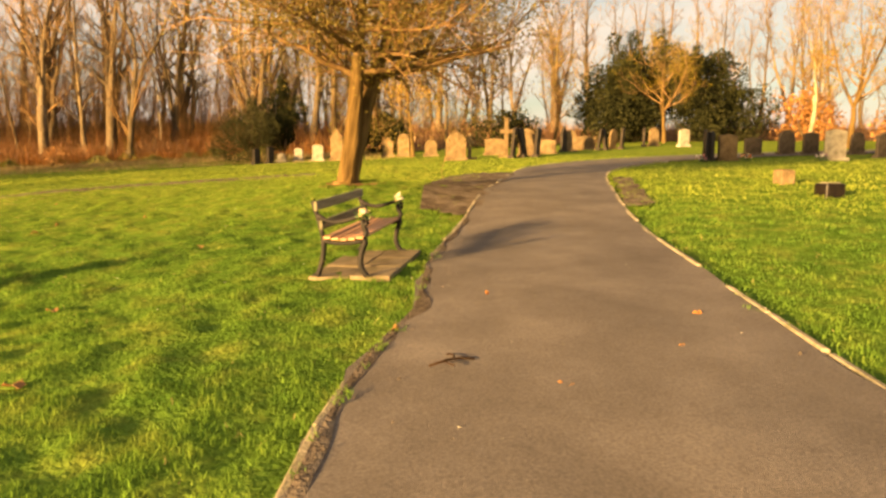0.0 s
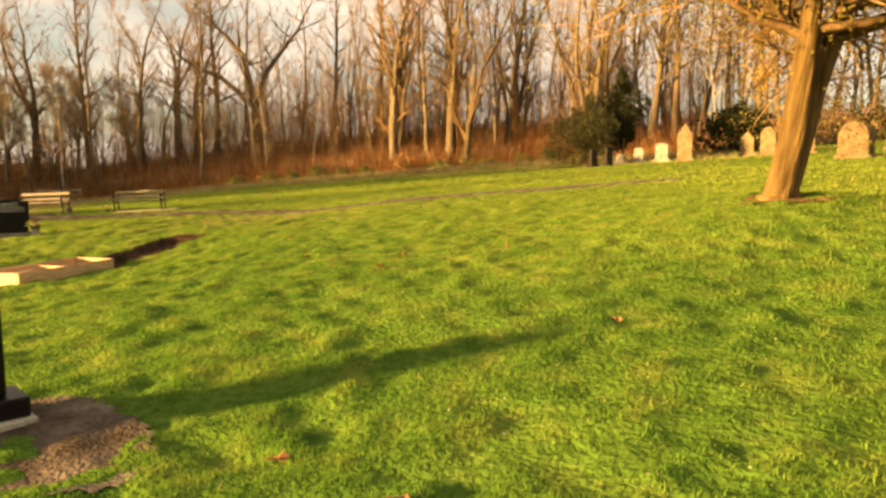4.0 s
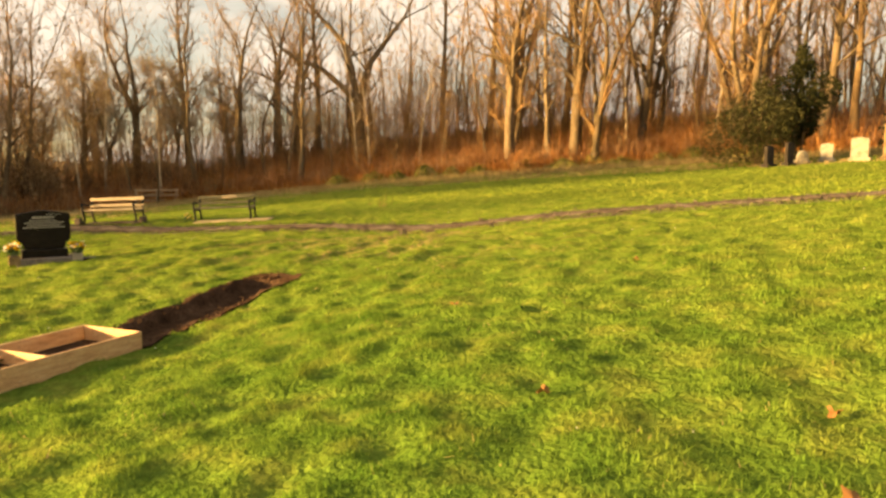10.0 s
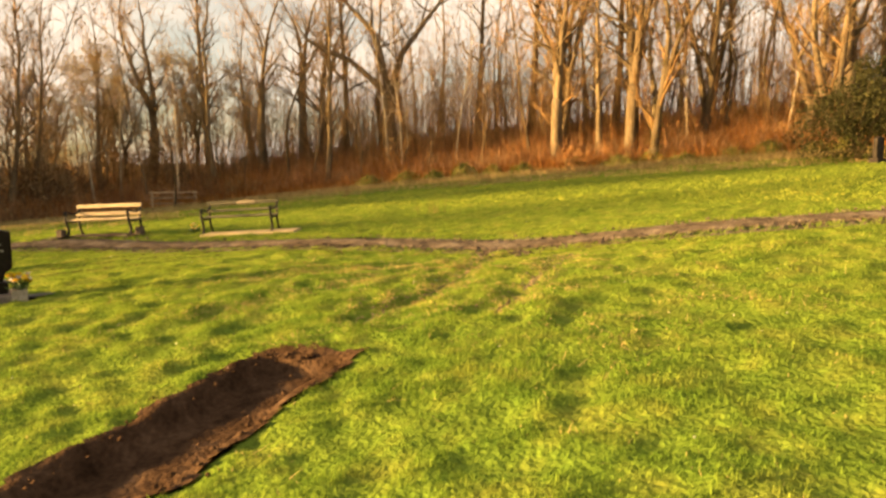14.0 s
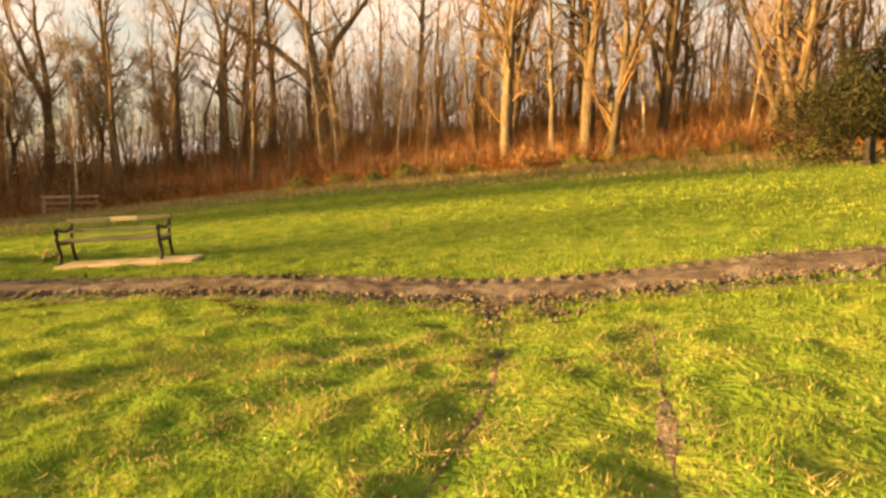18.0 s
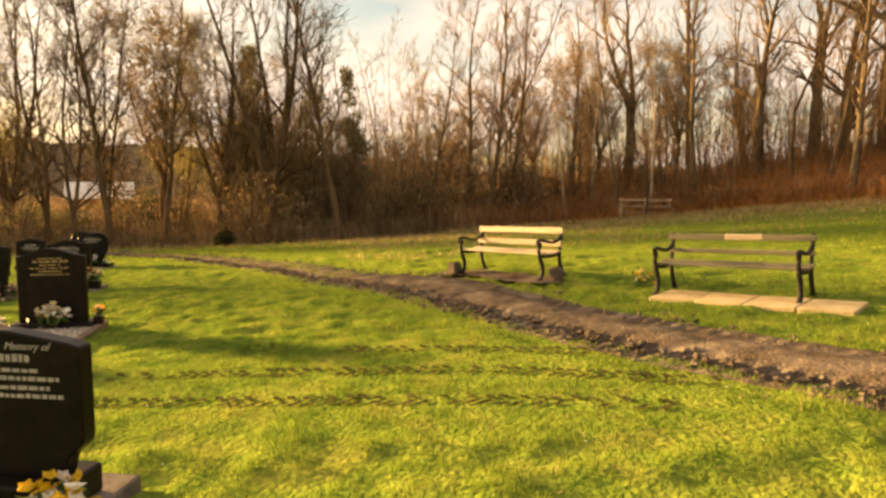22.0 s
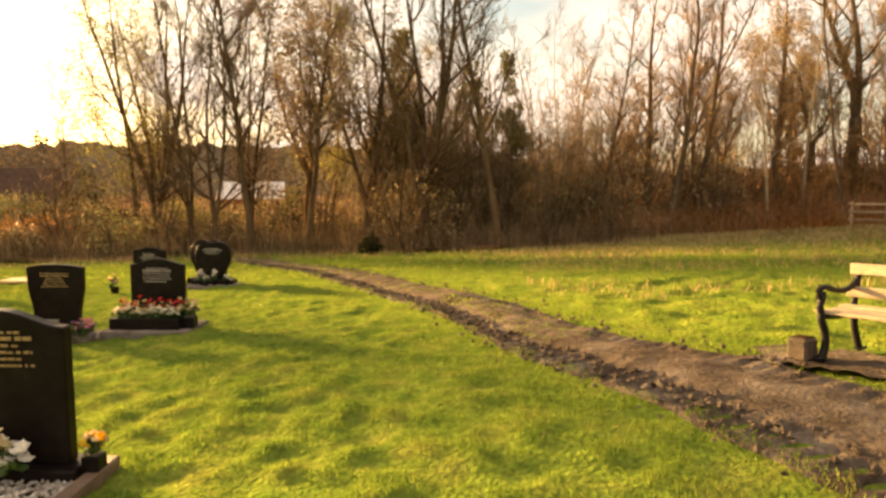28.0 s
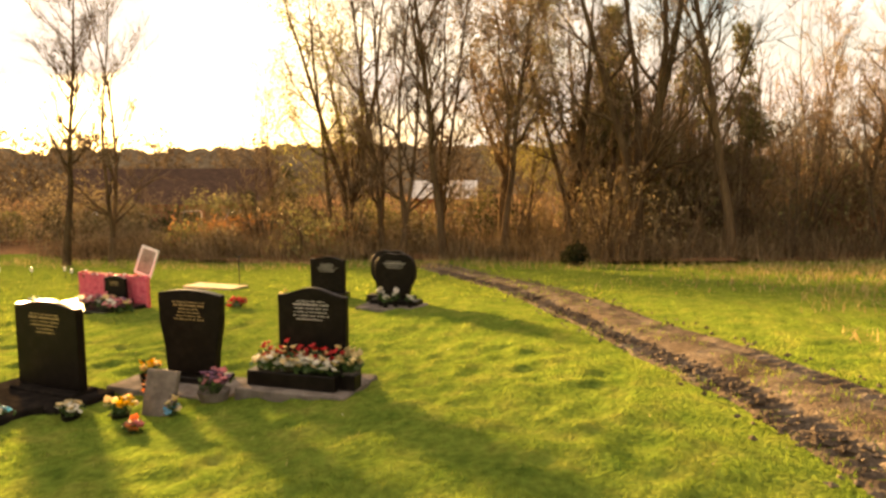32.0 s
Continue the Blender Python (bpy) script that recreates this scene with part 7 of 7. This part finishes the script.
# ---------------------------------------------------------------- gate and houses
GATE = Matrix.Translation((-51.4, 37.0, wood_level(-51.4, 37.0))) @ Euler((0, 0, radians(58))).to_matrix().to_4x4()
gate = empty("field_fence", GATE, "low rustic timber rail fence at the wood's edge", "fence")
for x in (-1.35, 0, 1.35):
    part("post", block(x - 0.06, x + 0.06, -0.06, 0.06, -0.2, 1.25, 0.012), M_FENCE, gate)
for z in (0.35, 0.72, 1.08):
    part("rail", block(-1.5, 1.5, -0.10, -0.062, z, z + 0.11, 0.008), M_FENCE, gate)


def house(x, y, turn, w, d, eaves, rise, wall, roof, label, windows, z):
    h = empty("house", Matrix.Translation((x, y, z)) @ Euler((0, 0, radians(turn))).to_matrix().to_4x4(), label, "house")
    part("wall", block(-w / 2, w / 2, -d / 2, d / 2, -1, eaves, 0.0), wall, h)
    bm = bmesh.new()
    o = 0.4
    pts = [(-w / 2 - o, -d / 2 - o, eaves), (w / 2 + o, -d / 2 - o, eaves), (w / 2 + o, d / 2 + o, eaves), (-w / 2 - o, d / 2 + o, eaves), (-w / 2 - o, 0, eaves + rise), (w / 2 + o, 0, eaves + rise)]
    vs = [bm.verts.new(p) for p in pts]
    for f in ((0, 1, 5, 4), (2, 3, 4, 5), (1, 2, 5), (3, 0, 4), (3, 2, 1, 0)):
        bm.faces.new([vs[i] for i in f])
    part("roof", bm, roof, h)
    for wx0, wz0, ww, wh in windows:
        wi = part("window", block(wx0, wx0 + ww, -d / 2 - 0.06, -d / 2 - 0.003, wz0, wz0 + wh, 0.01), M_WHITE, h)
        part("pane", block(wx0 + 0.09, wx0 + ww - 0.09, -d / 2 - 0.08, -d / 2 - 0.063, wz0 + 0.09, wz0 + wh - 0.09, 0), M_GLASS_DARK, wi)
    return h


house(-75.4, -20.7, 112, 15, 8, 2.6, 2.9, M_BRICK, M_ROOF_DARK, "long low brick house with a brown tiled roof", [(-6.4, 0.8, 1.5, 1.3), (-3, 0.8, 1.5, 1.3), (1.4, 0.8, 1.5, 1.3), (4.8, 0.8, 1.4, 1.3)], -2.6)
house(-76, 2.6, 100, 4.2, 5, 2.9, 1.3, M_BRICK, M_ROOF_PALE, "brick house with a pale sunlit roof behind trees", [(-1.5, 0.8, 1.1, 1.1), (0.6, 0.8, 1.1, 1.1)], -2.4)

# ---------------------------------------------------------------- litter on the ground
r_lit = random.Random(9)


def fallen_leaf(x, y, size, mat, label):
    bm = bmesh.new()
    ring = []
    for k in range(12):
        a = k * math.pi / 6
        q = size * (1.0 if k % 2 == 0 else 0.6) * r_lit.uniform(0.85, 1.1)
        ring.append(bm.verts.new((math.cos(a) * q, math.sin(a) * q * 0.8, 0.02 * math.sin(a * 2) + r_lit.uniform(0, 0.015))))
    c = bm.verts.new((0, 0, 0.0))
    for k in range(12):
        bm.faces.new((c, ring[k], ring[(k + 1) % 12]))
    low = bmesh.ops.extrude_face_region(bm, geom=list(bm.faces))
    bmesh.ops.translate(bm, vec=(0, 0, -0.003), verts=[g for g in low["geom"] if isinstance(g, bmesh.types.BMVert)])
    ob = part("fallen_leaf", bm, mat, None)
    ob.matrix_basis = at(x, y, r_lit.uniform(0, 360), 0.035)
    tagged(ob, label, "leaf", "fallen leaves on the grass")


for x, y, s in [(-4.52, 6.4, 0.07), (-3.66, 6.2, 0.07), (-6.69, 10.98, 0.075), (-6.82, 11.84, 0.05), (-10.17, 13.5, 0.05), (-2.66, 4.06, 0.08), (-0.36, 5.0, 0.04), (-8.3, 11.6, 0.05), (-3.3, 9.1, 0.05), (-5.5, 12.4, 0.05), (-9.2, 16.0, 0.05)]:
    fallen_leaf(x, y, s, M_LEAF_RUST, "curled orange-brown fallen leaf on turf")
for x, y, s in [(0.71, 3.77, 0.06), (2.0, 5.2, 0.04), (0.4, 6.0, 0.03), (1.6, 4.4, 0.03)]:
    fallen_leaf(x, y, s, M_BRACKEN, "flat pale brown leaf on the tarmac")
stick = empty("fallen_stick", at(0.06, 4.17, 20, 0.055), "small dark forked twig lying on the path", "twig")
curve_tube("stem", [(-0.16, -0.03, 0), (-0.02, 0.02, 0.012), (0.10, 0.06, 0.005), (0.17, 0.03, 0)], 0.009, M_STICK, stick)
curve_tube("fork", [(0.02, 0.03, 0.01), (0.06, 0.12, 0.012), (0.04, 0.2, 0.0)], 0.006, M_STICK, stick)
curve_tube("fork", [(-0.05, 0.01, 0.008), (-0.02, -0.10, 0.006)], 0.005, M_STICK, stick)

# clods thrown up beside the track and round the plot
rc = np.random.default_rng(95)


def clods(spots, smin, smax, mat, label, name="mud_clods", lift=0.01):
    verts, faces = [], []
    octa = np.array([(1, 0, 0), (0, 1, 0), (-1, 0, 0), (0, -1, 0), (0, 0, 0.7), (0, 0, -0.6)])
    fs = [(0, 1, 4), (1, 2, 4), (2, 3, 4), (3, 0, 4), (1, 0, 5), (2, 1, 5), (3, 2, 5), (0, 3, 5)]
    for x, y in spots:
        s = rc.uniform(smin, smax) * rc.uniform(0.7, 1.3, 3)
        a = rc.uniform(0, 3.14)
        rot = np.array([[math.cos(a), -math.sin(a), 0], [math.sin(a), math.cos(a), 0], [0, 0, 1]])
        o = len(verts)
        verts += ((octa * s + rc.normal(0, smin * 0.2, (6, 3))) @ rot.T + np.array((x, y, lv(x, y) + lift))).tolist()
        faces += [tuple(o + i for i in f) for f in fs]
    tagged(link_mesh(name, verts, faces, mat, smooth=False), label, "mud clods", kind="stuff")


ti_ = rc.integers(80, len(TRACK) - 1, 900)
side_ = rc.choice((-1, 1), 900) * rc.normal(TRACK_HALF * 0.98, 0.16, 900)
clods([(TRACK[i][0] + tn[i][0] * s, TRACK[i][1] + tn[i][1] * s) for i, s in zip(ti_, side_)], 0.013, 0.042, M_MUD, "crumbled brown mud clods along the track")
pl = PIT_LINE
clods([tuple(pl[i] + rc.normal(0, 0.07, 2)) for i in rc.integers(0, len(pl), 200)], 0.008, 0.026, M_SOIL, "dark crumbs of dug soil round the plot", "soil_crumbs")
for f in FURROWS[2:4]:
    fl = smooth_line(f, 0.05)
    clods([tuple(fl[i] + rc.normal(0, 0.12, 2)) for i in rc.integers(0, len(fl), 110)], 0.006, 0.02, M_MUD, "small mud clods scattered along a wheel furrow")
ti_ = rc.integers(80, len(TRACK) - 1, 1100)
clods([(TRACK[i][0] - tn[i][0] * s, TRACK[i][1] - tn[i][1] * s) for i, s in zip(ti_, rc.normal(0.47, 0.10, 1100))], 0.016, 0.05, M_MUD, "wet mud lumps squeezed up along the wheel rut")
clods([(rc.normal(-15.3, 0.35), rc.normal(20.0, 0.35)) for _ in range(90)], 0.015, 0.05, M_MUD, "turned-up mud clods beside the track")


# crumbs and flakes on the tarmac
rp = np.random.default_rng(131)


def on_path(n, spread):
    i = rp.integers(30, 75, n)
    t = np.clip(np.where(rp.random(n) < 0.6, np.abs(rp.normal(0, spread, n)), rp.uniform(0.02, 0.98, n)), 0.01, 0.98)[:, None]
    return PATH_W[i] * (1 - t) + PATH_E[i] * t + rp.uniform(-0.2, 0.2, (n, 2)) * (0, 1)


clods([tuple(p) for p in on_path(300, 0.05)], 0.005, 0.013, M_MUD, "dark crumbs of earth along the tarmac edge", "soil_crumbs", 0.038)
rc = np.random.default_rng(96)
clods([tuple(p) for p in on_path(90, 0.3)], 0.004, 0.009, M_GREYSTONE, "pale grit scattered on the tarmac", "path_grit", 0.05)


# tyre ruts pressed into the turf: a strip of bruised earth, the grass over it broken into chevrons
def tread(line, label):
    """Chevron bars of bruised earth, pressed just level with the roots of the grass."""
    p = smooth_line(line, 0.03)
    d = np.gradient(p, axis=0)
    d /= np.linalg.norm(d, axis=1)[:, None]
    n = np.stack([-d[:, 1], d[:, 0]], 1)
    verts, faces = [], []
    step = 0.115
    r = random.Random(len(p))
    for k in range(1, int(len(p) * 0.03 / step) - 1):
        for side in (-1, 1):
            if r.random() < 0.12:
                continue
            o = len(verts)
            lo, hi, j = r.uniform(0.01, 0.045), r.uniform(0.08, 0.14), r.uniform(-0.022, 0.022)
            for lat, shift in ((lo, -0.03), (lo, 0.032), (hi, 0.036), (hi, -0.028)):
                u = (k * step + step / 4 + shift + j - lat * 0.6) / 0.03
                i = min(len(p) - 1, max(0, int(u)))
                q = p[i] + d[i] * (u - i) * 0.03 + n[i] * side * lat
                verts.append((q[0], q[1], lv(*q) + 0.012))
            faces.append((o, o + 1, o + 2, o + 3))
    tagged(link_mesh("tyre_tread", verts, faces, M_RUT, smooth=False), label, "tyre marks", kind="stuff")


def chevron(line, x, y):
    """How far the points lie into the tread bars of a rut."""
    p = smooth_line(line, 0.03)
    d = np.gradient(p, axis=0)
    d /= np.linalg.norm(d, axis=1)[:, None]
    box = (x > p[:, 0].min() - 1) & (x < p[:, 0].max() + 1) & (y > p[:, 1].min() - 1) & (y < p[:, 1].max() + 1)
    out = np.zeros(len(x))
    idx = np.nonzero(box)[0]
    for c in np.array_split(idx, max(1, len(idx) // 4000)):
        if len(c):
            k = np.argmin((x[c, None] - p[None, :, 0]) ** 2 + (y[c, None] - p[None, :, 1]) ** 2, axis=1)
            lat = (x[c] - p[k, 0]) * -d[k, 1] + (y[c] - p[k, 1]) * d[k, 0]
            off = np.hypot(x[c] - p[k, 0], y[c] - p[k, 1])
            out[c] = np.where(off < 0.15, np.where(np.sin((k * 0.03 + np.abs(lat) * 0.6) * 2 * math.pi / 0.115) > -0.15, 1.0, 0.5), 0.0)
    return out


for k, t in enumerate(TREADS):
    tread(t, "rows of tyre tread prints pressed into the turf")


# ---------------------------------------------------------------- grass
def grass(name, spots, low, high, width, mat, label, seed, lean=0.55):
    r = np.random.default_rng(seed)
    x, y = spots[:, 0], spots[:, 1]
    thick = 0.5 + 0.55 * lumps(x, y, 0.22, 11.7) + 0.35 * lumps(x, y, 0.12, 1.9) > r.uniform(0.0, 0.75, len(x))
    x, y = x[thick], y[thick]
    edge_d = np.minimum(near_line(PATH_W, x, y), near_line(PATH_E, x, y))
    fringe = (edge_d < 0.09 + 0.09 * lumps(x, y, 0.5, 8.8)) & (width < 0.009)
    ok = (~inside(PATH_POLY, x, y) | fringe) & ~inside(PIT, x, y) & (near_line(PIT_LINE, x, y) > 0.07) & (near_line(TRACK[::8], x, y) > TRACK_HALF * (0.90 + 0.12 * lumps(x, y, 0.2, 4.4)))
    ok |= (near_line(TRACK[::8], x, y) < 0.3 + 0.12 * ripple(x, y, 2.0, 15)) & (r.random(len(x)) < 0.75) & (x < -28.5)
    for poly in (WORN, [(-6.9, 5.0), (-5.6, 5.5), (-5.15, 6.1), (-5.7, 6.5), (-6.7, 6.5)], [(-2.75, 14.7), (-1.75, 14.5), (-1.5, 15.2), (-2.1, 15.6), (-2.7, 15.4)]):
        ok &= ~inside(poly, x, y) | (lumps(x, y, 0.4, 2.2) > 0.35) & (r.random(len(x)) < 0.4)
    for cx, cy, turn, w, d in KEEP_OFF:
        ca, sa = math.cos(radians(turn)), math.sin(radians(turn))
        u, v = (x - cx) * ca + (y - cy) * sa, -(x - cx) * sa + (y - cy) * ca
        ok &= ~((abs(u) < w / 2) & (abs(v) < d / 2))
    furrow_d = near_line(np.vstack([smooth_line(f, 0.1) for f in FURROWS[1:4]]), x, y)
    ok &= (furrow_d > 0.05 + 0.12 * r.random(len(x))) | (r.random(len(x)) < 0.45)
    rut = np.zeros(len(x))
    for t in TREADS:
        rut = np.maximum(rut, chevron(t, x, y))
    ok &= (rut < 0.2) | (r.random(len(x)) < np.where(rut > 0.9, 0.04, 0.55))
    x, y, rut = x[ok], y[ok], rut[ok]
    n = len(x)
    tuft = 0.5 + 0.5 * lumps(x, y, 0.22, 11.7)
    patchy = 0.5 + 0.5 * lumps(x, y, 1.3, 7.1)
    h = r.uniform(low, high, n) * np.clip(0.3 + 0.9 * tuft + 0.35 * patchy, 0.35, 1.6) * np.where(rut > 0.2, 0.45, 1.0)
    z = level(x, y) - 0.01 + turf(x, y) * calmness(x, y) + 0.035 * inside(PATH_POLY, x, y) + 0.03 * (near_line(TRACK[::8], x, y) < 0.5)
    a, l = r.uniform(0, 6.28, n), np.abs(r.normal(0, lean, n))
    tip = np.stack([x + np.cos(a) * l * h, y + np.sin(a) * l * h, z + h], 1)
    b = r.uniform(0, 6.28, n)
    w = width * r.uniform(0.6, 1.4, n)
    s = np.stack([np.cos(b) * w / 2, np.sin(b) * w / 2, np.zeros(n)], 1)
    p = np.stack([x, y, z], 1)
    v = np.stack([p - s, p + s, tip], 1).reshape(-1, 3).astype(np.float32)
    me = bpy.data.meshes.new(name)
    me.vertices.add(3 * n)
    me.vertices.foreach_set("co", v.ravel())
    me.loops.add(3 * n)
    me.loops.foreach_set("vertex_index", np.arange(3 * n, dtype=np.int32))
    me.polygons.add(n)
    me.polygons.foreach_set("loop_start", np.arange(0, 3 * n, 3, dtype=np.int32))
    me.update(calc_edges=True)
    me.materials.append(mat)
    return tagged(new(name, me), label, "grass", kind="stuff")


KEEP_OFF = [(-0.86, 7.84, 81, 1.7, 0.92), (-25.62, 12.3, 86, 1.2, 1.6), (-25.45, 10.6, 86, 1.2, 1.7), (-31.72, 11.36, 86, 1.35, 0.9), (-31.75, 9.8, 84, 1.6, 0.85), (-30.75, 8.55, 80, 1.5, 1.35), (-13.02, 10.78, 12, 0.86, 2.06),
            (-19.85, 14.25, 68, 1.36, 0.82), (-6.68, 5.82, 72, 1.06, 0.42), (-22.55, 20.85, 32, 2.5, 0.74), (-25.95, 18.95, 27, 1.9, 0.62), (-37.6, 10.9, 84, 1.2, 0.9), (-37.6, 4.7, 80, 2.2, 1.2)]
WALK_LINE = smooth_line([(-0.5, 0), (-2.6, 4.4), (-5.6, 7.5), (-9.0, 10.2), (-12.6, 14.0), (-14.5, 15.3), (-18, 15.8), (-22, 15.6), (-25, 14.9), (-28.5, 13.8)], 0.1)
rg = np.random.default_rng(99)


def beside(n, lo, hi, power):
    i = rg.integers(0, len(WALK_LINE), n)
    a, q = rg.uniform(0, 6.28, n), lo + (hi - lo) * rg.uniform(0, 1, n) ** power
    p = WALK_LINE[i] + np.stack([np.cos(a) * q, np.sin(a) * q], 1)
    return p[near_line(WALK_LINE[::6], p[:, 0], p[:, 1]) > lo * 0.82]


tramp = np.stack([rg.normal(-14.2, 1.9, 26000), rg.normal(17.2, 1.7, 26000)], 1)
grass("dry_grass", tramp[ripple(tramp[:, 0], tramp[:, 1], 4.0, 14) > 0.1], 0.02, 0.05, 0.009, M_STRAW, "trampled straw-coloured grass near the track", 5, 2.2)
fur = np.vstack([smooth_line(f, 0.04) for f in FURROWS[:4]])
fur = fur[rg.integers(0, len(fur), 9000)] + rg.normal(0, 0.16, (9000, 2))
grass("dry_grass", fur, 0.02, 0.06, 0.009, M_STRAW, "flattened dead grass in old wheel furrows", 6, 2.2)
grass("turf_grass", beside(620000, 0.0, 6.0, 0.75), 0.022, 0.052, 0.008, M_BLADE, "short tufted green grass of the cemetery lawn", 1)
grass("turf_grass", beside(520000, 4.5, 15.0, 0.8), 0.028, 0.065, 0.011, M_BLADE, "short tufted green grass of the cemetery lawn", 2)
# these blades carry the sun on the far lawn in their colour
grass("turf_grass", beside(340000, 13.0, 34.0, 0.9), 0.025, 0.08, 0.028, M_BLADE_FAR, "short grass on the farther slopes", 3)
grass("dry_grass", beside(16000, 0.5, 12.0, 0.8), 0.02, 0.05, 0.007, M_STRAW, "scattered dead straw-coloured grass blades", 4, 1.6)
daisy = ([], [])
rd = random.Random(12)
for x, y in beside(200, 1.0, 9.0, 0.8):
    if not inside(PATH_POLY, np.array([x]), np.array([y]))[0] and near_line(TRACK[::12], np.array([x]), np.array([y]))[0] > 0.8:
        bloom(daisy, np.array((x, y, lv(x, y) + 0.04)), 0.008, rd)
tagged(link_mesh("daisies", *daisy, P_WHITE, smooth=False), "tiny white daisies scattered in the turf", "daisies", kind="stuff")
